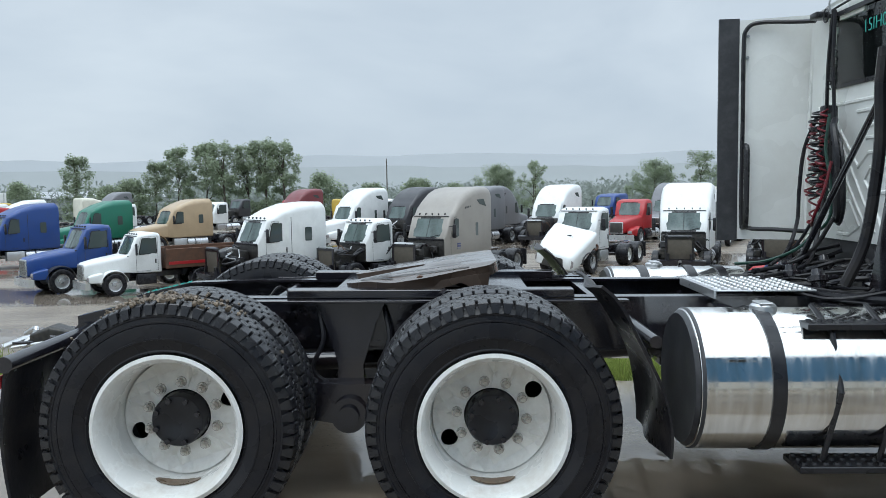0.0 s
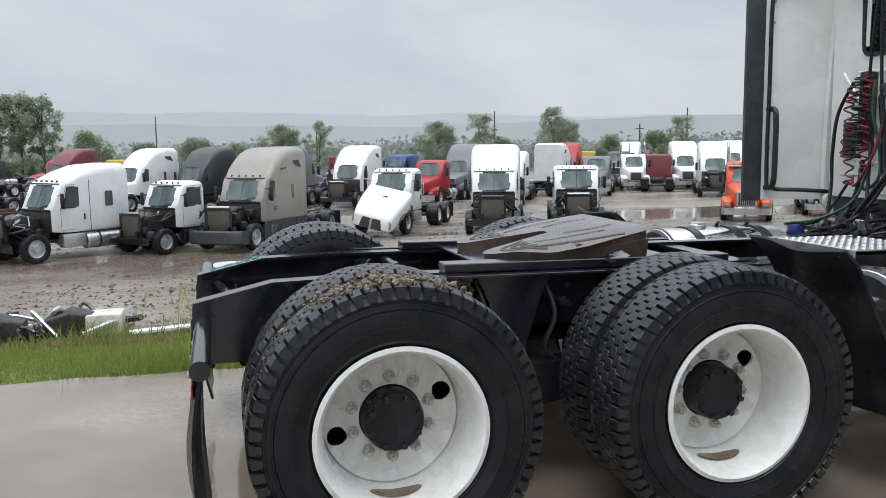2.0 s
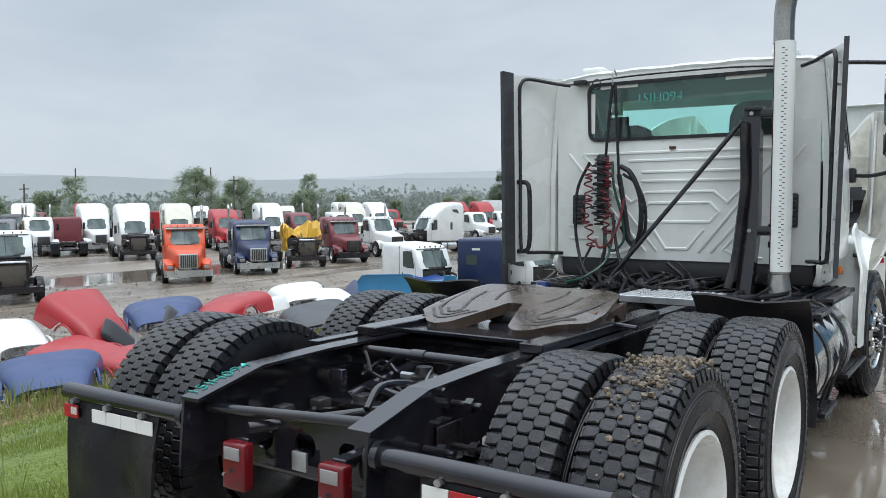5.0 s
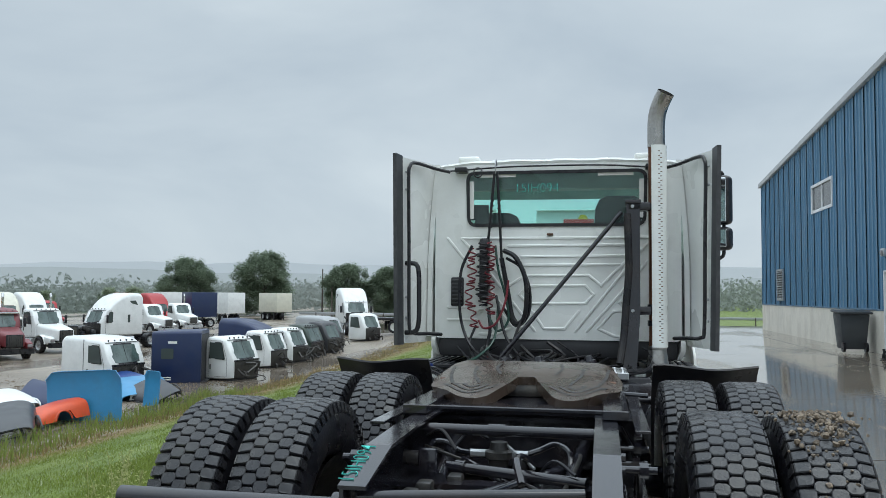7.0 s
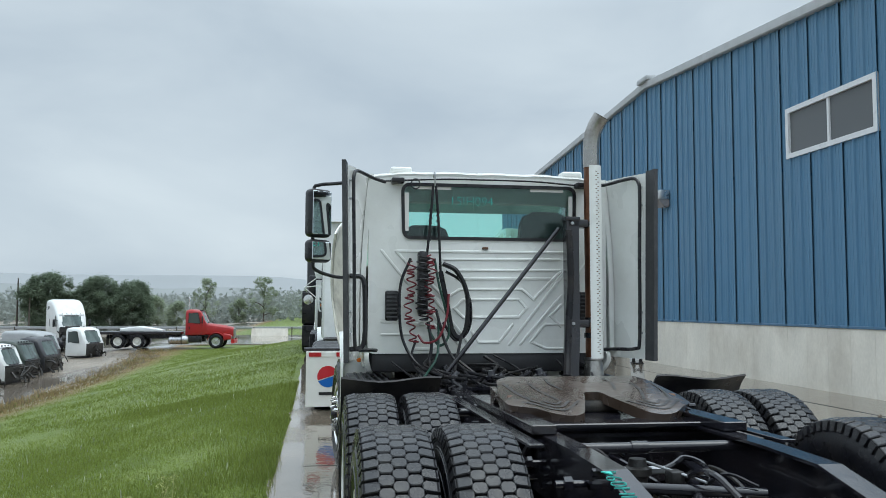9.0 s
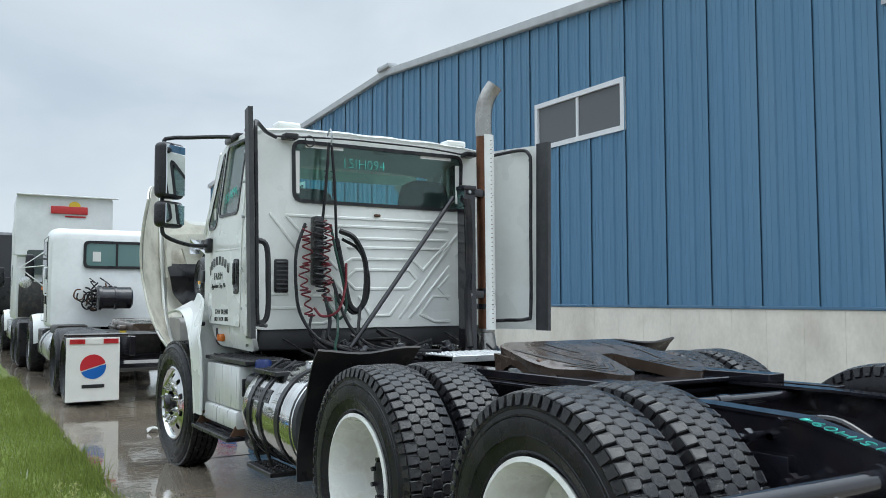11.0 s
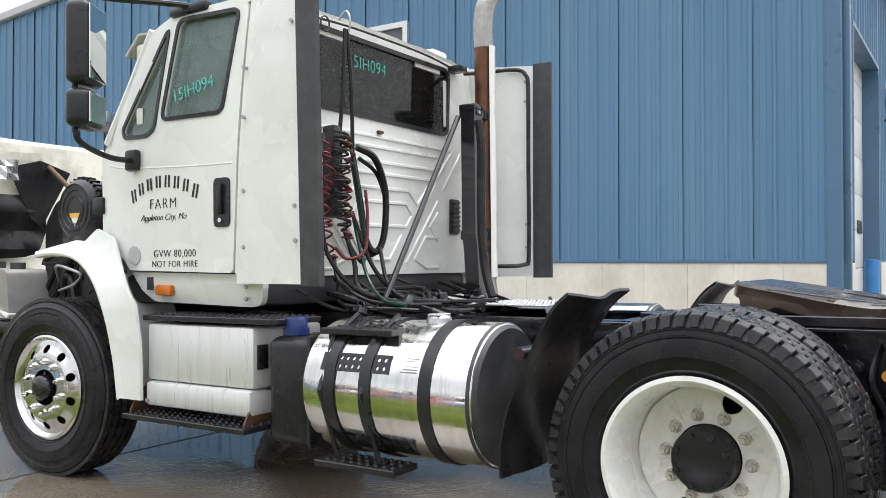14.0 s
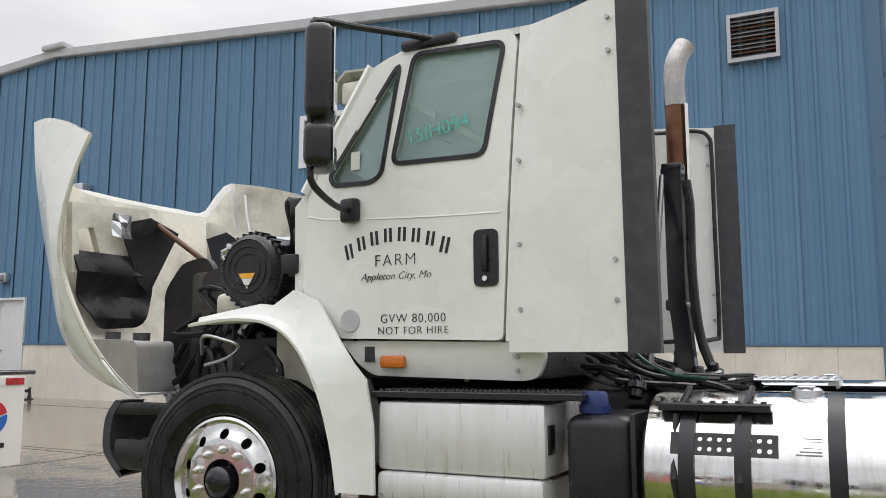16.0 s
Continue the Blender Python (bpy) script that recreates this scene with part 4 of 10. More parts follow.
def nut_mesh():
    bm = bmesh.new()
    cyl(bm, (0, 0, 0), (0, 0.008, 0), 0.024, 0.023, 10)
    cyl(bm, (0, 0.008, 0), (0, 0.030, 0), 0.019, 0.017, 6)
    cyl(bm, (0, 0.030, 0), (0, 0.045, 0), 0.010, 0.009, 8)
    return bm


D_R, D_W = 0.525, 0.272
wheels = []
proto = {}


def drive_wheel(x, y, side, outer, spin):
    """side: +1 for the left. The outer wheel shows its dish."""
    m = Matrix.Translation((x, y, 0.512)) @ Matrix.Rotation(radians(spin), 4, "Y")
    if side < 0:
        m = m @ Matrix.Rotation(math.pi, 4, "Z")
    if "tyre" not in proto:
        w = part("wheel", tyre_mesh(D_R, D_W, 0.300), M["tyre"], T, "black drive tyre on a white disc wheel")
        w.matrix_basis = m
        proto["tyre"] = w
        proto["tread"] = part("tread", tread_mesh(D_R, D_W), M["tread"], w, "blocky lugged tread", smooth=False)
        proto["rim"] = part("rim", rim_mesh(0.295), M["rim"], w, "white painted steel disc wheel")
        proto["rim"].matrix_basis = Matrix.Translation((0, D_W * 0.42, 0))
        proto["disc"] = part("wheel_disc", disc_mesh(0.252), M["rim_disc"], proto["rim"], "dirt-streaked white wheel disc")
    else:
        w = again("wheel", proto["tyre"], T, m)
        again("tread", proto["tread"], w)
        if outer:
            again("wheel_disc", proto["disc"], again("rim", proto["rim"], w, Matrix.Translation((0, D_W * 0.42, 0))))
        elif "rim_in" not in proto:
            bm = lathe([(0.30, 0.10), (0.27, 0.08), (0.26, -0.10), (0.30, -0.12), (0.26, -0.1), (0.1, 0.11)], 40)
            proto["rim_in"] = part("rim", bm, M["engine"], w)
        else:
            again("rim", proto["rim_in"], w)
    if outer:
        if "hub" not in proto:
            bm = lathe([(0.0, 0.110), (0.05, 0.110), (0.070, 0.118), (0.104, 0.116), (0.110, 0.108), (0.113, 0.02), (0.118, 0.010), (0.118, -0.02), (0.0, -0.02)], 36)
            proto["hub"] = part("hub", bm, M["black"], w, "black axle hub with bolts")
            proto["hub"].matrix_basis = Matrix.Translation((0, -0.130, 0))
            proto["hub_bolt"] = part("hub_bolt", rod((0, 0.10, 0), (0, 0.136, 0), 0.012, 6), M["frame"], proto["hub"], smooth=False)
            proto["hub_bolt"].matrix_basis = Matrix.Translation((0.092, 0, 0))
            for k in range(1, 8):
                again("hub_bolt", proto["hub_bolt"], proto["hub"], Matrix.Translation((0.092 * math.cos(math.pi * k / 4), 0, 0.092 * math.sin(math.pi * k / 4))))
            nb = part("lug_nut", nut_mesh(), M["nut"], w)
            proto["nut"] = nb
        else:
            hb = again("hub", proto["hub"], w, Matrix.Translation((0, -0.130, 0)))
            for k in range(8):
                again("hub_bolt", proto["hub_bolt"], hb, Matrix.Translation((0.092 * math.cos(math.pi * k / 4), 0, 0.092 * math.sin(math.pi * k / 4))))
            nb = again("lug_nut", proto["nut"], w)
        for k in range(10):
            a = 2 * math.pi * (k + 0.5) / 10
            mm = Matrix.Translation((0.150 * math.cos(a), -0.095, 0.150 * math.sin(a)))
            if k == 0:
                nb.matrix_basis = mm
            else:
                again("lug_nut", proto["nut"], w, mm)
    return w


for x in (0.0, 1.32):
    for side in (1, -1):
        drive_wheel(x, side * 1.105, side, True, {(0.0, 1): 4, (0.0, -1): 70, (1.32, 1): -23, (1.32, -1): 60}[(x, side)])
        drive_wheel(x, side * 0.80, side, False, 11 + 7 * x)

# dirty water and mud lying in the bottom of the dished wheels
for x in (0.0, 1.32):
    for side in (1, -1):
        rows = [[(x + 0.2575 * math.cos(a), side * (1.105 + 0.114 - d), 0.512 + 0.2575 * math.sin(a)) for a in [radians(-90 + (k - 6) * 3.6 * max(0.05, 1 - ((d - 0.12) / 0.034) ** 2) ** 0.5) for k in range(13)]] for d in (0.088, 0.094, 0.104, 0.12, 0.136, 0.146, 0.152)]
        part("mud_stain", surface(rows, 0.003), M["mud"], T, "brown mud lying in the wheel")

# steer wheels: ribbed tyres on polished aluminium discs
for side in (1, -1):
    m = Matrix.Translation((5.10, side * 1.05, 0.512)) @ Matrix.Rotation(radians(4 * side), 4, "Z")
    if side < 0:
        m = m @ Matrix.Rotation(math.pi, 4, "Z")
    if side > 0:
        w = part("wheel", tyre_mesh(0.520, 0.285, 0.292), M["tyre"], T, "ribbed steer tyre on a polished aluminium wheel")
        ribs = bmesh.new()
        for k in range(5):
            y = (k - 2) * 0.048
            bm2 = lathe([(0.500, y - 0.020), (0.521, y - 0.018), (0.521, y + 0.018), (0.500, y + 0.020)], 72)
            me = bpy.data.meshes.new("t")
            bm2.to_mesh(me)
            bm2.free()
            ribs.from_mesh(me)
        s_tread = part("tread", ribs, M["tread"], w)
        s_rim = part("rim", lathe([(0.300, 0.0), (0.305, 0.012), (0.292, 0.018), (0.284, 0.004), (0.272, -0.008), (0.262, -0.006)], 72), M["chrome"], w, "polished aluminium wheel")
        ring_of = lambda cx, cz, q, k: [(cx + q * math.cos(2 * math.pi * i / k), cz + q * math.sin(2 * math.pi * i / k)) for i in range(k)]

        def bowl(u, v):
            k = min(1.0, max(0.0, (0.262 - math.hypot(u, v)) / 0.075))
            return -0.006 + 0.032 * k * k * (3 - 2 * k)

        holes = [ring_of(0.222 * math.cos(2 * math.pi * (k + 0.5) / 10), 0.222 * math.sin(2 * math.pi * (k + 0.5) / 10), 0.025, 16) for k in range(10)]
        s_disc = part("wheel_disc", sheet(ring_of(0, 0, 0.262, 72), [ring_of(0, 0, 0.105, 36)] + holes, lambda u, v, d: (u, bowl(u, v) - d, v), 0.012, cut=0.045), M["chrome"], s_rim, "polished disc with round hand holes")
        s_back = part("brake_drum", lathe([(0.27, -0.03), (0.26, -0.12), (0.0, -0.12)], 40), M["engine"], w)
        s_hub = part("hub", lathe([(0.0, 0.075), (0.035, 0.075), (0.06, 0.068), (0.072, 0.055), (0.078, -0.02), (0.115, -0.03)], 28), M["frame"], w)
        s_nut = part("lug_nut", nut_mesh(), M["chrome"], w)
    else:
        w = again("wheel", w, T)
        again("tread", s_tread, w)
        again("wheel_disc", s_disc, again("rim", s_rim, w, Matrix.Translation((0, 0.115, 0))))
        again("brake_drum", s_back, w, Matrix.Translation((0, 0.115, 0)))
        again("hub", s_hub, w, Matrix.Translation((0, 0.115, 0)))
        s_nut = again("lug_nut", s_nut, w)
    w.matrix_basis = m
    for o in (s_rim, s_back, s_hub):
        o.matrix_basis = Matrix.Translation((0, 0.115, 0))
    for k in range(10):
        a = 2 * math.pi * (k + 0.5) / 10
        mm = Matrix.Translation((0.148 * math.cos(a), 0.139, 0.148 * math.sin(a)))
        if k == 0:
            s_nut.matrix_basis = mm
        else:
            again("lug_nut", s_nut, w, mm)

# ---- chassis
for side in (1, -1):
    y = side * 0.43
    # channel rail: web and two flanges, with the tail end cut down in a slope
    bm = bmesh.new()
    web = [(-0.72, 0.60), (-0.70, 0.843), (-0.38, 0.918), (0.0, 0.930), (5.9, 0.930), (5.9, 0.70), (0.0, 0.69), (-0.45, 0.60)]
    place = lambda a, b, d, y=y, side=side: (a, y - side * d, b)
    rail = sheet(web, [], place, 0.012)
    part("frame_rail", rail, M["frame"], T, "black steel channel frame rail", smooth=False)
    bm = bmesh.new()
    top = web[1:5]
    for (a, b), (c, d) in zip(top, top[1:]):
        v = [bm.verts.new(q) for q in ((a, y + side * 0.006, b), (c, y + side * 0.006, d), (c, y - side * 0.085, d), (a, y - side * 0.085, b),
                                       (a, y + side * 0.006, b + 0.012), (c, y + side * 0.006, d + 0.012), (c, y - side * 0.085, d + 0.012), (a, y - side * 0.085, b + 0.012))]
        for q in ((0, 1, 2, 3), (4, 5, 6, 7), (0, 1, 5, 4), (2, 3, 7, 6), (0, 3, 7, 4), (1, 2, 6, 5)):
            bm.faces.new([v[i] for i in q])
    box(bm, 0.0, 5.9, y - side * 0.085, y, 0.685, 0.697)
    part("rail_flange", finish(bm), M["frame"], T, smooth=False)
    # bolt heads on the web
    for k in range(34):
        bx, bz = random.choice((-0.3, 0.35, 0.5, 0.62, 0.78, 0.95, 1.8, 1.95, 2.3)) + random.uniform(-0.05, 0.05), random.choice((0.74, 0.80, 0.86, 0.91))
        if "bolt" not in proto:
            proto["bolt"] = part("bolt", rod((0, 0, 0), (0, 0.022, 0), 0.015, 6), M["frame"], T, smooth=False)
            o = proto["bolt"]
        else:
            o = again("bolt", proto["bolt"], T)
        o.matrix_basis = Matrix.Translation((bx, y - (0.022 if side < 0 else 0), bz))
for x, z, h in ((-0.40, 0.665, 0.10), (-0.02, 0.68, 0.12), (0.66, 0.80, 0.22), (1.90, 0.82, 0.22), (2.8, 0.82, 0.24)):
    sec = [(-0.05, h / 2), (0.05, h / 2), (0.05, h / 2 - 0.018), (0.008, h / 2 - 0.018), (0.008, -h / 2 + 0.018), (0.05, -h / 2 + 0.018), (0.05, -h / 2), (-0.05, -h / 2), (-0.05, -h / 2 + 0.018), (-0.008, -h / 2 + 0.018), (-0.008, h / 2 - 0.018), (-0.05, h / 2 - 0.018)]
    bm = loft([[(x + a, y, z + b) for a, b in sec] for y in (-0.42, 0.42)])
    part("crossmember", bm, M["frame"], T, smooth=False)
# rear plate with lightening holes and pintle area
hole = lambda cy, cz, r: [(cy + r * math.cos(2 * math.pi * k / 14), cz + r * math.sin(2 * math.pi * k / 14)) for k in range(14)]
part("tail_plate", sheet([(-0.40, 0.60), (0.40, 0.60), (0.40, 0.80), (-0.40, 0.80)], [hole(-0.2, 0.70, 0.045), (hole(0.0, 0.70, 0.05)), hole(0.2, 0.70, 0.045)], lambda a, b, d: (-0.52 + d, a, b), 0.012), M["frame"], T, smooth=False)
# axles, suspension beams, air lines in the bay
for x in (0.0, 1.32):
    part("drive_axle", loft([[(x + r * math.cos(a), y, 0.512 + r * math.sin(a)) for a in [2 * math.pi * k / 16 for k in range(16)]] for y, r in ((-0.95, 0.07), (-0.55, 0.085), (-0.25, 0.11), (-0.18, 0.19), (0.0, 0.23), (0.18, 0.19), (0.25, 0.11), (0.55, 0.085), (0.95, 0.07))]), M["frame"], T, "black axle housing")
    for side in (1, -1):
        part("brake_chamber", lathe([(0.0, -0.10), (0.07, -0.10), (0.085, -0.02), (0.09, 0.0), (0.085, 0.02), (0.075, 0.10), (0.0, 0.11)], 20, "x"), M["frame"], T).matrix_basis = Matrix.Translation((x + (0.26 if x < 1 else -0.26), side * 0.42, 0.56))
        part("torque_rod", rod((x, side * 0.25, 0.74), (0.66, side * 0.30, 0.80), 0.028), M["frame"], T)
for side in (1, -1):
    part("equalizer_beam", loft([[(x, side * 0.52 + dy, z + dz) for dy, dz in ((-0.06, -h), (0.06, -h), (0.06, h), (-0.06, h))] for x, z, h in ((-0.12, 0.50, 0.05), (0.1, 0.50, 0.07), (0.66, 0.44, 0.10), (1.22, 0.50, 0.07), (1.44, 0.50, 0.05))]), M["frame"], T, "cast suspension beam", smooth=False)
    part("saddle_bracket", loft([[(0.66 + dx, side * (0.46 + w2), z) for dx, w2 in ((-hw, -0.02), (hw, -0.02), (hw, 0.05), (-hw, 0.05))] for z, hw in ((0.93, 0.17), (0.82, 0.12), (0.62, 0.06), (0.40, 0.075), (0.32, 0.05))]), M["frame"], T, smooth=False)
    part("bushing", rod((0.66, side * 0.40, 0.40), (0.66, side * 0.62, 0.40), 0.085, 20), M["frame"], T)
    part("bushing_cap", rod((0.66, side * 0.62, 0.40), (0.66, side * 0.65, 0.40), 0.05, 16), M["frame"], T)
    for x in (0.50, 0.82):
        part("brake_hose", pipe([(x, side * 0.45, 0.90), (x + 0.03, side * 0.52, 0.75), (x - 0.02, side * 0.53, 0.6), (x + 0.10, side * 0.50, 0.5)], 0.012, 6), M["rubber"], T)
part("tow_hook", pipe([(-0.30, -0.10, 0.80), (-0.18, -0.07, 0.86), (0.0, -0.08, 0.84), (0.15, -0.1, 0.78)], 0.014, 8), M["frame"], T)
part("suspension_link", rod((-0.62, 0.18, 0.76), (0.32, -0.22, 0.74), 0.022), M["frame"], T)
part("suspension_arm", rod((-0.60, 0.40, 0.80), (-0.50, -0.32, 0.82), 0.020), M["frame"], T)
# cross tube, valve with its two hoses, rods and bracket between the rails
part("cross_tube", rod((0.25, -0.40, 0.90), (0.25, 0.40, 0.90), 0.023, 16), M["frame"], T)
part("tube_collar", rod((0.25, 0.02, 0.90), (0.25, 0.09, 0.90), 0.028, 16), M["frame"], T)
valve = part("relay_valve", lathe([(0.0, -0.055), (0.04, -0.055), (0.045, -0.02), (0.06, -0.015), (0.06, 0.012), (0.042, 0.02), (0.035, 0.05), (0.0, 0.055)], 18, "z"), M["engine"], T, "grimy cast relay valve")
valve.matrix_basis = Matrix.Translation((0.28, 0.05, 0.80))
for sgn in (1, -1):
    part("hose_fitting", rod((0.28, 0.05 + sgn * 0.05, 0.80), (0.28, 0.05 + sgn * 0.12, 0.80), 0.017, 6), M["steel"], T, smooth=False)
part("valve_hose", pipe([(0.28, 0.16, 0.80), (0.31, 0.22, 0.80), (0.33, 0.28, 0.83), (0.32, 0.34, 0.83), (0.26, 0.38, 0.78)], 0.012, 8), M["frame"], T, "black rubber air hose")
part("valve_hose", pipe([(0.28, -0.06, 0.80), (0.30, -0.12, 0.82), (0.33, -0.18, 0.84), (0.28, -0.24, 0.82), (0.22, -0.25, 0.76), (0.16, -0.24, 0.68)], 0.012, 8), M["frame"], T, "black rubber air hose")
part("bright_rod", rod((0.31, 0.03, 0.84), (0.0, -0.12, 0.80), 0.006, 8), M["steel"], T)
part("cross_rod", rod((0.13, 0.24, 0.77), (-0.09, -0.32, 0.77), 0.022, 14), M["frame"], T)
part("rod_clamp", rod((0.115, 0.20, 0.77), (0.10, 0.16, 0.77), 0.031, 14), M["frame"], T)
part("hanging_bracket", solid(-0.02, 0.02, 0.26, 0.33, 0.68, 0.86, 0.008), M["frame"], T)
part("bracket_bush", rod((0.0, 0.33, 0.82), (0.0, 0.39, 0.82), 0.030, 14), M["rubber"], T)
for q in ((0.20, 0.34, 0.88, 0.10, 0.20, 0.84), (0.30, 0.10, 0.86, 0.22, 0.24, 0.82), (0.10, -0.10, 0.72, -0.10, -0.28, 0.80), (-0.2, 0.02, 0.70, -0.3, -0.2, 0.76)):
    part("thin_line", pipe([q[:3], ((q[0] + q[3]) / 2, (q[1] + q[4]) / 2, max(q[2], q[5]) + 0.03), q[3:]], 0.007, 6), M["rubber"], T)
rnd = random.Random(4)
for k in range(7):
    y0, y1 = rnd.uniform(-0.36, 0.36), rnd.uniform(-0.36, 0.36)
    x0 = rnd.uniform(-0.45, 0.3)
    pts = [(x0, y0, rnd.uniform(0.66, 0.76)), (x0 + rnd.uniform(0.1, 0.3), (y0 + y1) / 2 + rnd.uniform(-0.1, 0.1), rnd.uniform(0.70, 0.78)), (x0 + rnd.uniform(0.3, 0.5), y1, rnd.uniform(0.68, 0.84)), (x0 + rnd.uniform(0.6, 0.9), y1 * 0.8, rnd.uniform(0.62, 0.8))]
    part("air_line", pipe(pts, rnd.choice((0.007, 0.009, 0.012)), 6), M["frame"] if k % 4 else M["engine"], T)
for k in range(8):
    q = (rnd.uniform(-0.4, 0.3), rnd.uniform(-0.3, 0.3), rnd.uniform(0.70, 0.80))
    part("air_fitting", solid(q[0] - 0.04, q[0] + 0.04, q[1] - 0.03, q[1] + 0.03, q[2] - 0.03, q[2] + 0.03, 0.012), M["engine"], T)
part("air_tank", lathe([(0.0, -0.35), (0.08, -0.34), (0.12, -0.30), (0.12, 0.30), (0.08, 0.34), (0.0, 0.35)], 24, "y"), M["frame"], T).matrix_basis = Matrix.Translation((2.25, 0, 0.72))
part("drive_shaft", rod((1.32, 0, 0.55), (3.6, 0, 0.72), 0.055), M["frame"], T)
part("shaft", rod((0.2, 0, 0.53), (1.1, 0, 0.55), 0.05), M["frame"], T)
for side in (1, -1):
    for x, z in ((-0.42, 0.74), (-0.25, 0.86), (-0.22, 0.70), (0.30, 0.84), (0.42, 0.76), (0.90, 0.80)):
        pn = part("spring_pin", rod((x, side * 0.44, z), (x, side * 0.56, z), 0.013, 10), M["frame"], T)
        part("pin_nut", rod((x, side * 0.50, z), (x, side * 0.53, z), 0.026, 6), M["frame"], pn, smooth=False)
    part("lamp_socket_plate", solid(-0.36, -0.20, side * 0.445, side * 0.457, 0.66, 0.80, 0.01, 2), M["frame"], T)
part("amber_reflector", rod((0.80, 0.445, 0.765), (0.80, 0.475, 0.765), 0.022, 16), M["reflector"], T, "round orange reflector")
# chalked stock number on the rail's tail
lettering("15IH094", 0.085, M["chalk"], T, Matrix.Translation((-0.68, 0.392, 0.8625)) @ Matrix.Rotation(radians(-13.2), 4, "Y") @ Matrix.Rotation(radians(0), 4, "Z"), align="LEFT", thin=0.0035)

# tail lamps hung between the rails' ends
for y in (0.20, -0.25):
    tl = part("tail_lamp", solid(-0.675, -0.62, y - 0.055, y + 0.055, 0.545, 0.715, 0.012, 3), M["tail"], T, "red oblong tail lamp")
    part("clear_lens", solid(-0.681, -0.674, y - 0.038, y + 0.038, 0.655, 0.700, 0.006, 2), M["lens_white"], tl, "clear reversing lens")
    part("lamp_screw", rod((-0.682, y + 0.04, 0.60), (-0.67, y + 0.04, 0.60), 0.006, 6), M["steel"], tl)
    part("lamp_bracket", solid(-0.63, -0.42, y - 0.03, y + 0.03, 0.70, 0.725, 0.004, 1), M["frame"], T)
    part("lamp_wire", pipe([(-0.68, y, 0.62), (-0.60, y + 0.05, 0.60), (-0.52, y + 0.02, 0.72), (-0.40, y * 0.6, 0.76)], 0.008, 6), M["rubber"], T)
part("tail_shield", solid(-0.56, -0.545, -0.04, 0.03, 0.62, 0.69, 0.02), M["steel"], T, "bare maker's plate")
part("lower_tail_bar", rod((-0.50, 0.42, 0.60), (-0.50, -0.42, 0.60), 0.022), M["frame"], T)

# mud flap hangers and flaps
for side in (1, -1):
    part("flap_hanger", rod((-0.66, side * 0.40, 0.775), (-0.66, side * 1.20, 0.775), 0.034, 20), M["frame"], T, "black tube flap hanger")
    part("hanger_flange", rod((-0.66, side * 0.435, 0.775), (-0.66, side * 0.46, 0.775), 0.05, 20), M["frame"], T)
    rows = []
    for i in range(9):
        z = 0.765 - i * 0.078
        rows.append([(-0.665 - 0.05 * math.sin(i * 0.42) * (0.6 + 0.4 * math.sin(j * 1.3 + side)), side * (0.60 + j * 0.074), z) for j in range(9)])
    part("mud_flap", surface(rows, 0.012), M["rubber"], T, "black rubber mud flap")
    for j in range(6):
        part("reflective_strip", solid(-0.690, -0.684, side * (0.62 + j * 0.095), side * (0.712 + j * 0.095), 0.675, 0.728, 0.001, 1) if side < 0 or j in (0, 1, 2, 3, 5) else solid(-0.69, -0.684, side * 1.1, side * 1.14, 0.69, 0.72, 0),
             (M["red"] if j == 5 else M["sticker"]) if side > 0 else (M["red"] if j % 2 else M["sticker"]), T, "red and white reflective strip" if side < 0 else "torn reflective strip", smooth=False)
    for j in range(3):
        part("flap_bolt", rod((-0.70, side * (0.68 + 0.22 * j), 0.745), (-0.655, side * (0.68 + 0.22 * j), 0.745), 0.012, 8), M["steel"], T)
    # quarter fenders ahead of the drive wheels: rubber sheets bowed round the tyre, their top edge curled
    rows = []
    for i in range(15):
        t = i / 14
        a = radians(57 - 67 * t)
        rad = 0.665 + 0.02 * math.cos(t * 9) * (1 - t)
        rows.append([(1.36 + rad * math.cos(a) + 0.018 * math.sin(j * 0.9 + i * 0.5), side * (0.66 + 0.58 * j / 8), 0.51 + rad * math.sin(a) + 0.012 * (1 - t) ** 2 * math.sin(j * 0.8 + 1)) for j in range(9)])
    part("quarter_fender", surface(rows, 0.012), M["rubber"], T, "curled black rubber quarter fender")
    part("fender_tube", rod((1.97, side * 0.43, 0.86), (1.97, side * 1.20, 0.86), 0.026), M["frame"], T)

# fifth wheel coupling
tilt = lambda x: 1.115 - 0.125 * max(0.0, (1.38 - x) / 0.78) ** 1.15
half = [(1.38, 0.34), (1.35, 0.42), (1.02, 0.475), (0.86, 0.465), (0.63, 0.285), (0.60, 0.215), (0.645, 0.155), (0.93, 0.060), (1.01, 0.045)]
outline = half + [(u, -w) for u, w in half[::-1]]
bm = sheet(rounded(outline, 0.035, 3), [], lambda a, b, d: (a * (1 if d else 1.0) + (0.012 if not d else 0), b * (1.0 if d else 0.97), tilt(a) - 0.05 + d - (0.02 * max(0, abs(b) - 0.36) / 0.1)), 0.05, cut=0.12)
part("fifth_wheel_plate", bm, M["plate"], T, "greasy cast steel fifth wheel plate", angle=50)
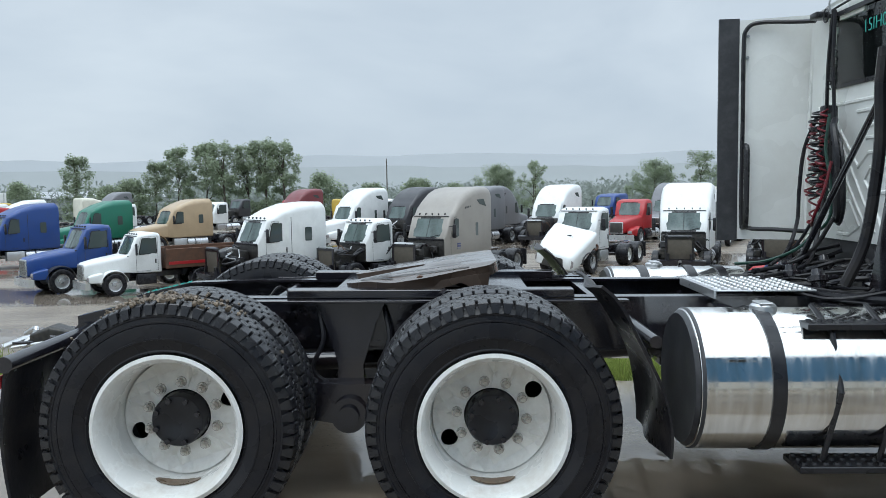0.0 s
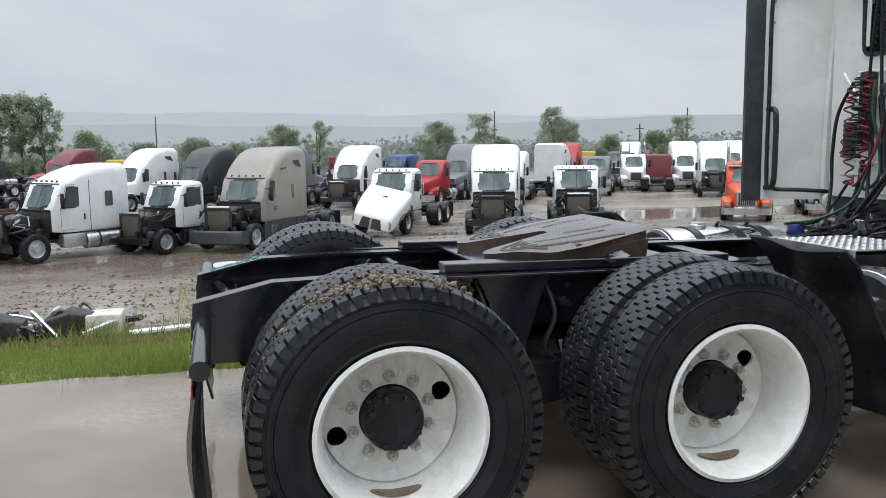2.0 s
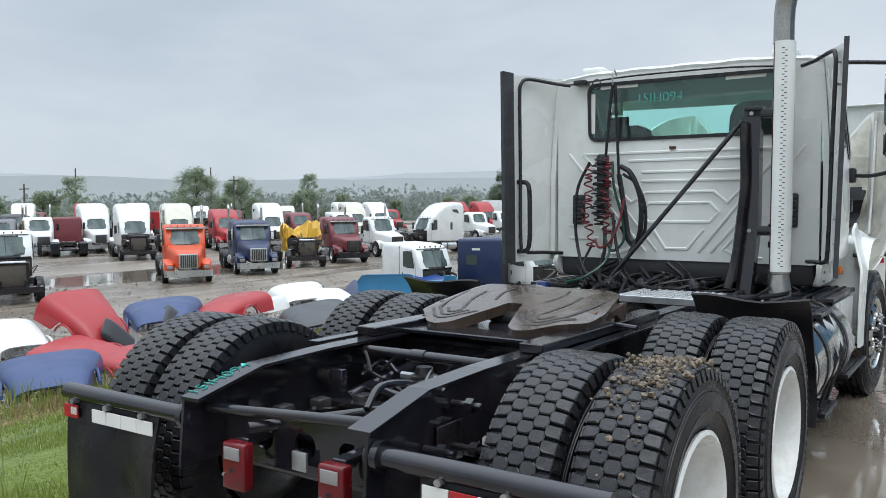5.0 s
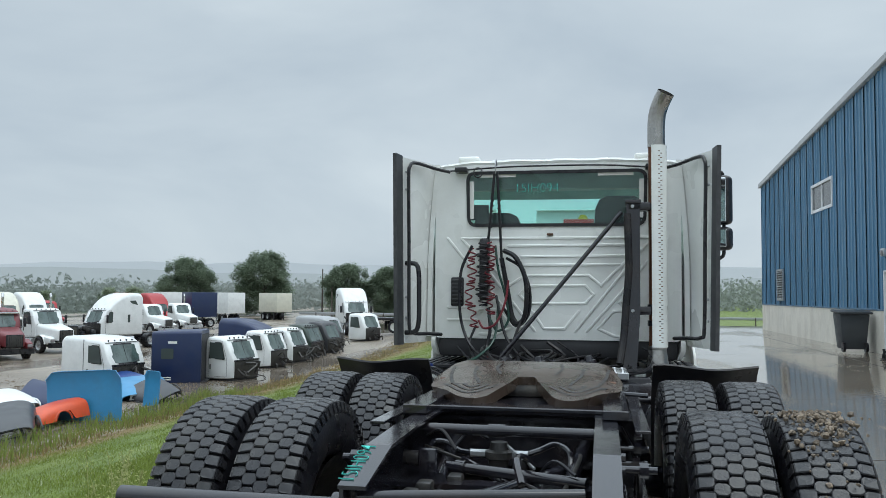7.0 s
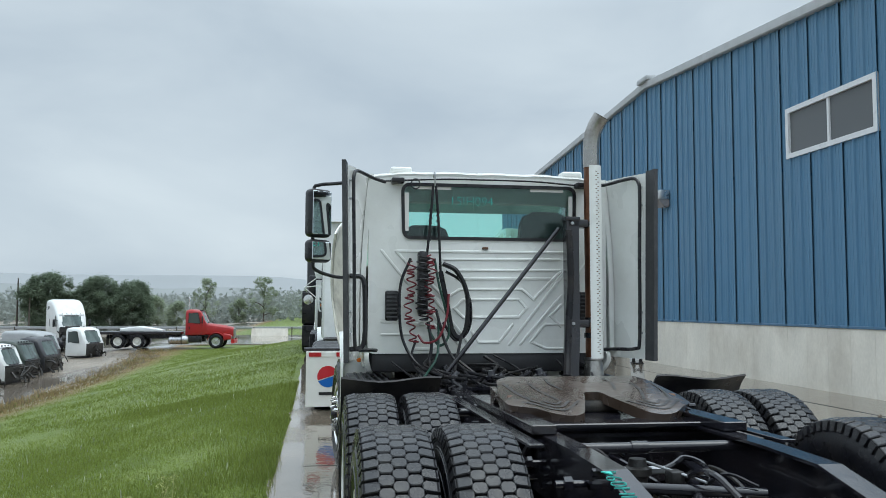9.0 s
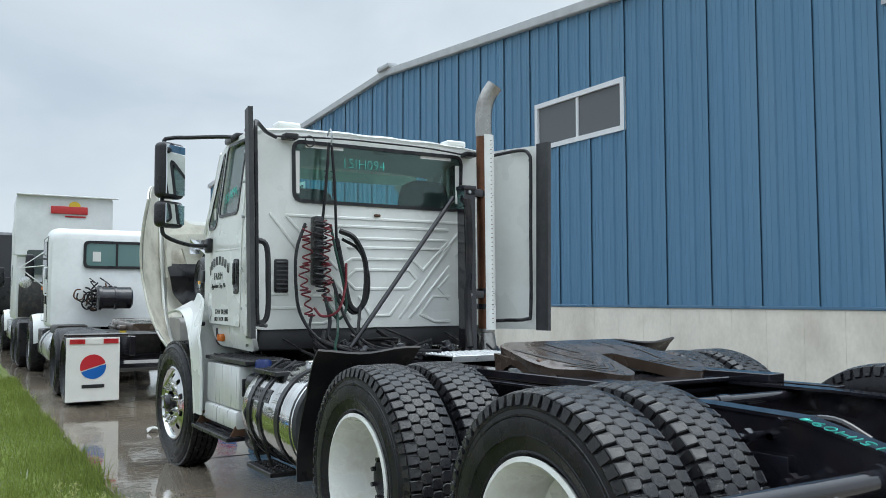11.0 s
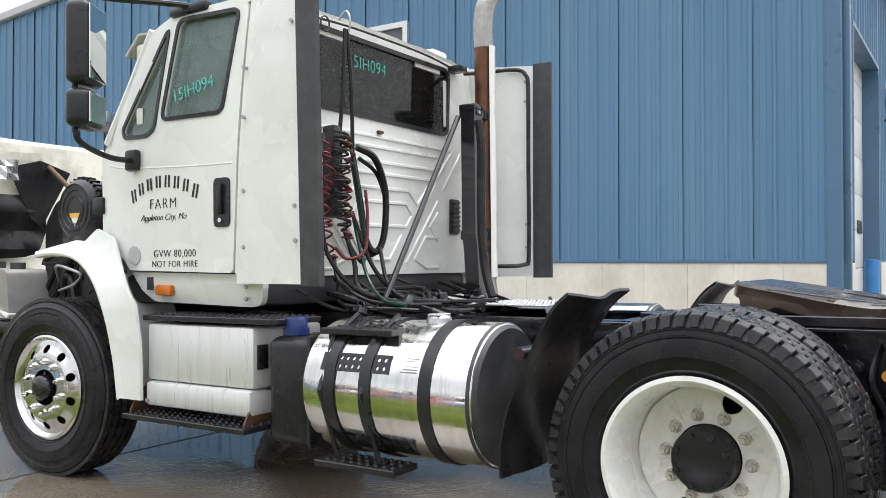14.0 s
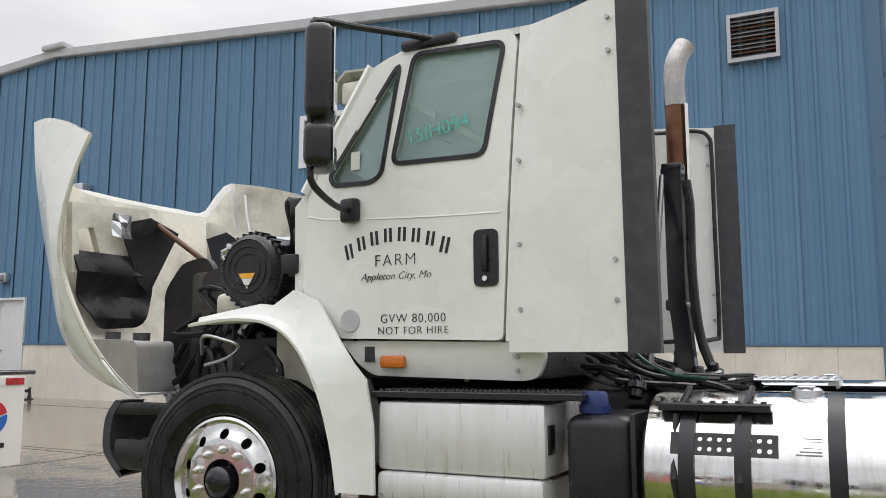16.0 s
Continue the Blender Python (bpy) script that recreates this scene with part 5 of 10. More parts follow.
for side in (1, -1):
    bm = bmesh.new()
    for pts in ([(0.84, 0.35), (1.02, 0.39), (1.24, 0.41)], [(0.86, 0.22), (1.04, 0.27), (1.20, 0.28)], [(1.05, 0.14), (1.18, 0.17), (1.30, 0.16)], [(0.86, 0.40), (0.69, 0.25), (0.84, 0.12)], [(0.85, 0.35), (0.74, 0.25), (0.84, 0.17)], [(0.85, 0.30), (0.79, 0.25), (0.84, 0.21)]):
        line = spline([(u, w, 0) for u, w in pts], 5)
        lo, hi = [], []
        for i, q in enumerate(line):
            d = (line[min(i + 1, len(line) - 1)] - line[max(i - 1, 0)]).normalized()
            nn = Vector((-d.y, d.x, 0)) * 0.008
            for row, sg in ((lo, 1), (hi, -1)):
                p = q + nn * sg
                row.append(bm.verts.new((p.x, side * p.y, tilt(p.x) + 0.0022 - 0.02 * max(0, abs(p.y) - 0.36) / 0.1)))
        for i in range(len(line) - 1):
            bm.faces.new((lo[i], lo[i + 1], hi[i + 1], hi[i]))
    part("grease_groove", finish(bm), M["engine"], T, smooth=False)
    part("plate_skirt", sheet([(0.84, 0.0), (1.34, 0.0), (1.33, -0.08), (1.27, -0.075), (1.20, -0.03), (1.10, -0.045), (0.98, -0.035), (0.86, -0.012)], [], lambda a, b, d, s=side: (a, s * (0.455 - d), tilt(a) - 0.045 + b), 0.03), M["plate"], T, smooth=False)
    part("pivot_bracket", loft([[(1.0 + dx, side * (0.36 + dy), z) for dx, dy in ((-hw, -0.04), (hw, -0.04), (hw, 0.04), (-hw, 0.04))] for z, hw in ((0.99, 0.20), (1.005, 0.12), (1.02, 0.08))]), M["plate"], T, smooth=False)
    part("pivot_pin", rod((1.0, side * 0.30, 1.02), (1.0, side * 0.44, 1.02), 0.03), M["rust"], T)
    part("slide_rail", solid(0.35, 1.75, side * 0.43 - 0.055, side * 0.43 + 0.055, 0.944, 0.985, 0.004, 1), M["frame"], T)
    part("rail_angle", solid(0.10, 2.0, side * 0.50, side * 0.56, 0.930, 0.943, 0.002, 1), M["frame"], T)
part("kingpin_jaw", solid(0.98, 1.30, -0.15, 0.15, 0.96, 1.02, 0.02), M["engine"], T)
part("slide_base", solid(0.55, 1.55, -0.38, 0.38, 0.94, 0.962, 0.005, 1), M["frame"], T)
part("release_handle", pipe([(1.15, -0.2, 0.985), (1.12, -0.45, 0.98), (1.10, -0.60, 0.975)], 0.012), M["frame"], T)
# deck plate behind the cab
dp = bmesh.new()
box(dp, 2.42, 2.90, -0.54, 0.04, 0.975, 0.985, 0.003, 1)
for i in range(10):
    for j in range(11):
        px_, py_ = 2.445 + i * 0.048, -0.51 + j * 0.052
        cyl(dp, (px_, py_, 0.985), (px_, py_, 0.990), 0.014, 0.011, 6)
part("deck_plate", dp, M["alu"], T, "aluminium tread deck plate", smooth=False)
part("deck_edge", solid(2.405, 2.419, -0.545, 0.045, 0.943, 0.985, 0.002, 1), M["alu"], T)
# gravel and mud lying on the outer rear tyre
for i in range(290):
    a = radians(rnd.gauss(94, 15)) if i < 250 else radians(rnd.uniform(58, 150))
    y = -1.105 + rnd.gauss(0, 0.062)
    h = 0.523 + abs(rnd.gauss(0, 0.007))
    s = rnd.choice((0.005, 0.006, 0.008, 0.010, 0.014))
    bm = bmesh.new()
    bmesh.ops.create_icosphere(bm, subdivisions=1, radius=s)
    for v in bm.verts:
        v.co *= rnd.uniform(0.6, 1.15)
    if i < 24:
        proto[("stone", i)] = part("stone", bm, M["gravel_pile"], T, "loose stone caked on the tread", smooth=False)
        o = proto[("stone", i)]
    else:
        bm.free()
        o = again("stone", proto[("stone", i % 24)], T)
    o.matrix_basis = Matrix.Translation((h * math.cos(a), y, 0.512 + h * math.sin(a))) @ Euler((rnd.random() * 6, rnd.random() * 6, rnd.random() * 6)).to_matrix().to_4x4()

# ---- cab
def half_w(x, z):
    """Half width of the cab: falls in towards the roof and the cowl."""
    return 1.045 - 0.055 * max(0.0, (z - 1.75) / 0.82) ** 1.5 - 0.05 * max(0.0, (x - 4.35) / 0.45)


DOOR = [(3.668, 1.170), (3.598, 2.53), (3.64, 2.585), (4.17, 2.590), (4.36, 2.51), (4.735, 1.93), (4.765, 1.43), (4.52, 1.190)]
WIN = [(4.128, 2.545), (3.660, 2.525), (3.752, 1.998), (4.226, 2.008)]
VENT = [(4.205, 2.515), (4.600, 1.985), (4.570, 1.940), (4.345, 1.930), (4.285, 1.965)]
for side in (1, -1):
    skin = lambda a, b, d, s=side: (a, s * (half_w(a, b) - 0.035 + d), b)
    door = part("door", sheet(rounded(DOOR, 0.03, 3), [rounded(WIN, 0.05), rounded(VENT, 0.05)], skin, 0.040, cut=0.16), M["white"], T, "white cab door with lettering" if side > 0 else "white cab door")
    for nm, poly in (("window_seal", WIN), ("window_seal", VENT)):
        q = rounded(poly, 0.05)
        part(nm, sheet(inset(q, -0.012), [inset(q, 0.010)], lambda a, b, d, s=side: (a, s * (half_w(a, b) + 0.004 + d), b), 0.008), M["black"], door, "black rubber window seal")
        part("window_glass", sheet(inset(q, 0.0), [], lambda a, b, d, s=side: (a, s * (half_w(a, b) - 0.02 + d), b), 0.005), M["glass_wet_sky"], door).visible_shadow = False
    # raised swage line along the door and the recessed handle
    part("swage_line", tube(bmesh.new(), [(4.74 - k * 0.107, side * (half_w(4.74 - k * 0.107, 1.74) + 0.001), 1.80 - 0.09 * (k / 10) ** 0.6 + 0.02 * (k / 10) ** 2) for k in range(11)], 0.007, 6), M["white"], door)
    hp = [(3.683, 1.406), (3.683, 1.658), (3.800, 1.658), (3.800, 1.406)]
    part("handle_plate", sheet(rounded(hp, 0.03), [], lambda a, b, d, s=side: (a, s * (half_w(a, b) + 0.003 + d), b), 0.010), M["black"], door, "black recessed handle plate")
    part("handle", solid(3.728, 3.756, side * 1.062, side * 1.080, 1.47, 1.63, 0.008), M["black"], door)
    part("lock", rod((3.742, side * 1.055, 1.44), (3.742, side * 1.072, 1.44), 0.012), M["chrome"], door)
    part("mirror_foot", solid(4.40, 4.50, side * 1.035, side * 1.085, 1.74, 1.86, 0.02), M["black"], door)
    # sill under the door, with marker lamp
    sill = [(4.530, 1.180), (3.500, 1.160), (3.490, 1.090), (3.535, 1.010), (3.60, 0.995), (4.36, 1.015), (4.42, 1.060)]
    part("sill_panel", sheet(rounded(sill, 0.03, 3), [], lambda a, b, d, s=side: (a, s * (1.005 - 0.03 + d - 0.04 * max(0, 1.08 - b) / 0.1), b), 0.035, cut=0.12), M["white"], T, "white lower sill panel")
    part("side_marker", solid(4.170, 4.300, side * 1.000, side * 1.035, 1.050, 1.108, 0.012), M["amber"], T, "amber side marker lamp")
    for q in ((3.62, 1.10), (3.62, 1.04)):
        part("screw", rod((q[0], side * 1.0, q[1]), (q[0], side * 1.016, q[1]), 0.010, 8), M["steel"], T)
    # wall behind the door
    part("rear_pillar", sheet([(3.50, 1.165), (3.658, 1.165), (3.585, 2.585), (3.50, 2.585)], [], lambda a, b, d, s=side: (a, s * (half_w(a, b) - 0.04 + d), b), 0.04, cut=0.3), M["white"], T)
    # pillars at the windscreen and the cowl side
    part("windscreen_pillar", tube(bmesh.new(), [(4.38, side * 0.960, 2.53), (4.58, side * 0.965, 2.22), (4.76, side * 0.985, 1.92)], 0.038, 8), M["white"], T)
    cowl = [(4.74, 1.95), (4.775, 1.43), (4.60, 1.25), (4.82, 1.25), (4.83, 1.86)]
    part("cowl_side", sheet(cowl, [], lambda a, b, d, s=side: (a, s * (0.955 + d), b), 0.035), M["white"], T, smooth=False)
    part("cowl_hinge", solid(4.80, 4.90, side * 0.985, side * 1.01, 1.52, 1.62, 0.01), M["black"], T)
    # side fairing behind the cab: white skin, dark rubber edge, tube stay
    zs = [1.118 + k * (2.580 - 1.118) / 8 for k in range(9)]

    def wing_point(u, z, side=side):
        """u runs from the seam at the door back to the rubber edge."""
        k = (z - 1.118) / 1.462
        front, back = Vector((3.640 - 0.10 * k, half_w(3.6, z) + 0.006, z)), Vector((3.090, 1.166 + 0.030 * k, z))
        p = front.lerp(back, u)
        return (p.x, side * (p.y - 0.012 * math.sin(math.pi * u)), p.z)

    wing = part("side_fairing", surface([[wing_point(u, z) for z in zs] for u in (0.0, 0.25, 0.5, 0.75, 1.0)], 0.018), M["white"], T, "white side fairing behind the cab")
    part("fairing_edge", surface([[(x, side * (w + 0.030 * (z - 1.118) / 1.462), z) for z in [1.110] + zs[1:-1] + [2.592]] for x, w in ((3.095, 1.172), (2.965, 1.190))], 0.030), M["trim"], wing, "dark grey rubber edge")
    for q in ((3.58, 1.050, (1.30, 1.58, 1.95, 2.20)), (3.135, 1.150, (1.32, 1.48, 2.33, 2.47))):
        for z in q[2]:
            part("screw", rod((q[0], side * (q[1] - 0.02), z), (q[0], side * (q[1] + 0.016 + (0.026 * (z - 1.118) / 1.462 if q[0] < 3.3 else -0.024 * max(0.0, z - 1.95))), z), 0.010, 8), M["steel"], wing)
    part("fairing_stay", pipe([(3.46, side * 0.86, 2.515), (3.38, side * 0.96, 2.53), (3.19, side * 1.09, 2.55), (3.12, side * 1.12, 2.51), (3.105, side * 1.125, 2.40), (3.105, side * 1.115, 1.9), (3.105, side * 1.105, 1.28), (3.13, side * 1.08, 1.20), (3.30, side * 1.0, 1.19), (3.47, side * 0.92, 1.18)], 0.014, 8, 4), M["black"], T, "black tube stay")
    part("stay_clip", solid(3.40, 3.50, side * 0.76 - 0.05, side * 0.76 + 0.05, 2.505, 2.545, 0.008), M["black"], T)
    if side > 0:
        part("grab_rail", pipe([(3.125, 1.145, 1.745), (3.115, 1.06, 1.735), (3.11, 1.035, 1.66), (3.11, 1.03, 1.48), (3.11, 1.03, 1.30), (3.115, 1.055, 1.215), (3.125, 1.14, 1.20)], 0.019, 8, 4), M["black"], T, "black rubber grab rail")
    # mirrors on a bent arm
    arm = part("mirror_arm", pipe([(3.95, side * 0.97, 2.585), (4.10, side * 1.05, 2.615), (4.30, side * 1.25, 2.625), (4.40, side * 1.38, 2.625), (4.42, side * 1.43, 2.57), (4.42, side * 1.43, 2.20), (4.42, side * 1.43, 1.95), (4.42, side * 1.40, 1.86), (4.43, side * 1.22, 1.80), (4.45, side * 1.06, 1.80)], 0.016, 8, 4), M["black"], T, "black mirror arm")
    part("mirror_mount", solid(3.90, 4.20, side * 0.94, side * 1.02, 2.565, 2.62, 0.02), M["black"], T)
    for nm, z0, z1 in (("mirror", 2.15, 2.585), ("convex_mirror", 1.925, 2.130)):
        mi = part(nm, solid(4.320, 4.450, side * 1.285, side * 1.515, z0, z1, 0.045, 4), M["black"], T, "black mirror housing")
        mi.matrix_basis = Matrix.Translation((4.42, side * 1.42, 0)) @ Matrix.Rotation(radians(side * 31), 4, "Z") @ Matrix.Translation((-4.42, -side * 1.42, 0))
        part("mirror_glass", solid(4.314, 4.322, side * 1.305, side * 1.495, z0 + 0.025, z1 - 0.025, 0.003, 1), M["mirror"], mi)

# roof with shallow ribs
rows = []
for i in range(13):
    x = 3.49 + i * 0.078
    row = []
    for j in range(33):
        y = -0.99 + j * 0.061875
        z = 2.585 + 0.040 * (1 - (y / 0.99) ** 4) - 0.10 * max(0, (x - 4.1) / 0.33) ** 2 - 0.03 * max(0.0, (3.56 - x) / 0.07)
        z += 0.005 * (1 if (j % 6) in (2, 3, 4) and 3 < j < 29 and i < 10 else 0)
        row.append((x, y, z))
    rows.append(row)
part("roof", surface(rows, 0.03), M["white"], T, "white ribbed cab roof")
for y in (0.72, -0.72):
    part("roof_vent", solid(3.56, 3.70, y - 0.09, y + 0.09, 2.60, 2.662, 0.02, 3), M["white"], T)
# windscreen, header and outside visor
part("windscreen", surface([[(4.43 + 0.03 * (1 - (y / 0.9) ** 2), y, 2.485) for y in (-0.9, -0.45, 0, 0.45, 0.9)], [(4.80 + 0.05 * (1 - (y / 0.93) ** 2), y * 1.03, 1.93) for y in (-0.9, -0.45, 0, 0.45, 0.9)]], 0.008), M["glass"], T, "tinted windscreen").visible_shadow = False
part("sun_visor", surface([[(4.42 + 0.02 * (1 - (y / 0.9) ** 2), y, 2.55) for y in (-0.93, -0.5, 0, 0.5, 0.93)], [(4.58 + 0.05 * (1 - (y / 0.9) ** 2), y, 2.56) for y in (-0.93, -0.5, 0, 0.5, 0.93)], [(4.70 + 0.06 * (1 - (y / 0.9) ** 2), y, 2.45) for y in (-0.93, -0.5, 0, 0.5, 0.93)]], 0.012), M["white_in"], T, "aged outside sun visor")
part("visor_bracket", solid(4.46, 4.60, 0.86, 0.93, 2.38, 2.50, 0.02), M["white_in"], T)
part("firewall", solid(4.76, 4.84, -0.95, 0.95, 1.18, 1.93, 0.03), M["white_in"], T)
part("floor_pan", solid(3.53, 4.78, -0.96, 0.96, 1.00, 1.16, 0.04), M["interior"], T)

# rear wall: pressed panel with window and embossed beads
RW = [(-0.985, 1.150), (0.985, 1.150), (0.985, 2.44), (0.94, 2.575), (-0.94, 2.575), (-0.985, 2.44)]
RWIN = [(-0.708, 2.072), (0.708, 2.072), (0.720, 2.510), (-0.720, 2.510)]
xr = lambda b: 3.555 - 0.02 * (b - 1.15)
rear = part("rear_wall", sheet(rounded(RW, 0.05), [rounded(RWIN, 0.07)], lambda a, b, d: (xr(b) - d, a, b), 0.030), M["white"], T, "white pressed rear wall of the cab")
q = rounded(RWIN, 0.07)
part("window_seal", sheet(inset(q, -0.010), [inset(q, 0.016)], lambda a, b, d: (xr(b) - 0.028 - d, a, b), 0.012), M["black"], rear, "black rubber window seal")
part("window_glass", sheet(inset(q, 0.0), [], lambda a, b, d: (xr(b) - 0.018 - d, a, b), 0.005), M["glass"], rear).visible_shadow = False


def bead(poly, w, h=0.012, closed=False):
    """A pressed bead along a line on the rear wall."""
    bm = bmesh.new()
    pts = [Vector((a, b)) for a, b in poly]
    if not closed:
        # run the ends out to nothing
        pts = [pts[0] + (pts[0] - pts[1]).normalized() * w * 1.3] + pts + [pts[-1] + (pts[-1] - pts[-2]).normalized() * w * 1.3]
    n = len(pts)
    prev = None
    for i in range(n + (1 if closed else 0)):
        p = pts[i % n]
        a = pts[(i - 1) % n] if closed or i > 0 else p
        c = pts[(i + 1) % n] if closed or i < n - 1 else p
        d0, d1 = (p - a).normalized() if (p - a).length else (c - p).normalized(), (c - p).normalized() if (c - p).length else (p - a).normalized()
        t = (d0 + d1).normalized()
        nn = Vector((-t.y, t.x)) / max(0.4, t.dot(d0))
        ring = []
        run_out = 0.0 if not closed and i in (0, n - 1) else 1.0
        for o, hh in ((-w * 1.25, -0.002), (-w * 0.55, h), (w * 0.55, h), (w * 1.25, -0.002)):
            k, hh = p + nn * o * (0.4 + 0.6 * run_out), hh * run_out - 0.001 * (1 - run_out)
            ring.append(bm.verts.new((xr(k.y) - 0.030 - hh, k.x, k.y)))
        if prev:
            for k in range(3):
                bm.faces.new((prev[k], prev[k + 1], ring[k + 1], ring[k]))
        prev = ring
    return finish(bm)


mirrored = lambda line: [(-y, z) for y, z in line]
BEADS = [[(0.763, 1.966), (-0.763, 1.972)], [(0.376, 1.905), (-0.588, 1.913)], [(0.273, 1.818), (-0.588, 1.825)], [(0.272, 1.749), (-0.511, 1.755)],
         [(0.246, 1.664), (-0.267, 1.668), (-0.364, 1.587), (-0.588, 1.812)], [(0.246, 1.664), (0.364, 1.587), (0.588, 1.812)], [(0.181, 1.378), (0.091, 1.239), (-0.075, 1.240), (-0.190, 1.381)]]
for line in ([(-0.164, 1.221), (-0.600, 1.774)], [(-0.253, 1.222), (-0.600, 1.620)], [(-0.599, 1.543), (-0.509, 1.453), (-0.598, 1.365)], [(-0.342, 1.243), (-0.458, 1.384), (-0.611, 1.385)],
             [(-0.342, 1.243), (-0.470, 1.186), (-0.610, 1.187)], [(-0.880, 1.969), (-0.671, 1.712)], [(-0.763, 1.964), (-0.555, 1.739)]):
    BEADS += [line, mirrored(line)]
BEADS += [[(0.873, 1.402), (0.745, 1.404)], [(0.872, 1.300), (0.640, 1.303)]]
BEADS = [(line, 0.011) for line in BEADS]
for pts, w in BEADS:
    part("pressed_bead", bead(pts, w, 0.009), M["white"], rear)
part("pressed_bead", bead([(0.22, 1.582), (-0.241, 1.586), (-0.305, 1.515), (-0.241, 1.443), (0.22, 1.439), (0.29, 1.511)], 0.011, 0.009, closed=True), M["white"], rear)
part("rear_hook", solid(3.485, 3.53, 0.015, 0.065, 1.988, 2.008, 0.008), M["rust"], rear)
for y in (0.797, -0.797):
    part("air_vent", solid(3.495, 3.53, y - 0.053, y + 0.053, 1.41, 1.65, 0.015, 2), M["black"], T, "black louvred cab vent")
    for k in range(7):
        part("louvre", solid(3.486, 3.497, y - 0.042, y + 0.042, 1.432 + k * 0.031, 1.446 + k * 0.031, 0.003, 1), M["trim"], T)
part("roof_rail", pipe([(3.475, 0.86, 2.525), (3.46, 0.4, 2.548), (3.46, 0.0, 2.552), (3.46, -0.4, 2.548), (3.475, -0.78, 2.525)], 0.007, 6), M["black"], T)
lettering("15IH094", 0.105, M["chalk"], T, Matrix.Translation((3.505, 0.15, 2.345)) @ Matrix(((0, 0, -1), (-1, 0, 0), (0, 1, 0))).to_4x4(), extrude=0.001, name="window_mark", thin=0.0024)
lettering("15IH094", 0.095, M["chalk"], T, Matrix.Translation((3.99, 1.026, 2.12)) @ Matrix(((-1, 0.0, 0), (0, 0, 1), (0, 1, 0))).to_4x4() @ Matrix.Rotation(radians(9), 4, "Z"), extrude=0.001, name="window_mark", thin=0.0012)
part("window_sticker", solid(4.43, 4.48, 1.008, 1.012, 2.01, 2.10, 0), M["sticker"], T)
for y0, y1 in ((0.32, 0.62), (-0.62, -0.34)):
    part("tape_strip", solid(3.502, 3.506, y0, y1, 2.470, 2.497, 0), M["sticker"], T)
for y in (0.682, -0.682):
    part("tape_strip", solid(3.503, 3.507, y - 0.017, y + 0.017, 2.13, 2.44, 0), M["sticker"], T)

# inside: seats, steering wheel, dash
for y, top in ((0.50, 2.20), (-0.52, 2.33)):
    rings = [(1.40, 0.22), (1.75, 0.22), (top - 0.22, 0.21), (top - 0.10, 0.20), (top - 0.03, 0.17), (top, 0.11)]
    part("seat_back", loft([[(3.86 + dx - 0.10 * (z - 1.4), y + dy * w, z) for dx, dy in ((-0.06, -1), (0.05, -1), (0.07, 0), (0.05, 1), (-0.06, 1), (-0.08, 0))] for z, w in rings]), M["interior"], T, "black high-backed seat")
    part("seat_cushion", solid(3.80, 4.26, y - 0.23, y + 0.23, 1.28, 1.42, 0.05), M["interior"], T)
sw = bmesh.new()
tube(sw, [(4.32 + 0.10 * math.sin(a), 0.48 + 0.21 * math.cos(a), 1.90 + 0.19 * math.sin(a)) for a in [2 * math.pi * k / 24 for k in range(25)]], 0.016, 6)
part("steering_wheel", sw, M["interior"], T)
part("dashboard", solid(4.45, 4.78, -0.92, 0.92, 1.55, 1.92, 0.08, 3), M["interior"], T)
part("inside_mirror", solid(4.10, 4.13, 0.62, 0.80, 2.18, 2.32, 0.02), M["interior"], T)

# lettering on the driver's door
DF = Matrix(((-1, 0, 0), (0, 0, 1), (0, 1, 0))).to_4x4()


def door_mark(x, z, out=0.006):
    return Matrix.Translation((x, half_w(x, z) + out, z)) @ DF


for k in range(8):
    t = (k - 3.5) / 3.5
    x, z = 4.206 - t * 0.262, 1.668 - 0.062 * t * t
    for dx in (-0.014, 0.014):
        bm = bmesh.new()
        box(bm, dx - 0.0075, dx + 0.0075, -0.040 if k % 7 == 0 else -0.032, 0.034, 0, 0.002, 0.002, 1)
        part("name_bar", bm, M["ink"], T, "black lettering bar").matrix_basis = door_mark(x, z) @ Matrix.Rotation(-t * 0.24, 4, "Z")
lettering("FARM", 0.082, M["ink"], T, door_mark(4.205, 1.522), spacing=1.18, thin=0.0020)
lettering("Appleton City, Mo", 0.050, M["ink"], T, door_mark(4.205, 1.459), thin=0.0010, slant=0.35)
lettering("GVW 80,000", 0.058, M["ink"], T, door_mark(4.113, 1.258), spacing=1.12, thin=0.0011)
lettering("NOT FOR HIRE", 0.050, M["ink"], T, door_mark(4.113, 1.205), spacing=1.12, thin=0.0010)
bm = bmesh.new()
cyl(bm, (4.453, 1.034, 1.273), (4.453, 1.050, 1.273), 0.052, None, 28)
part("door_badge", bm, M["alu"], T, "worn silver round badge")
part("sill_decal", solid(4.338, 4.392, 1.008, 1.0125, 1.080, 1.150, 0), M["trim"], T)

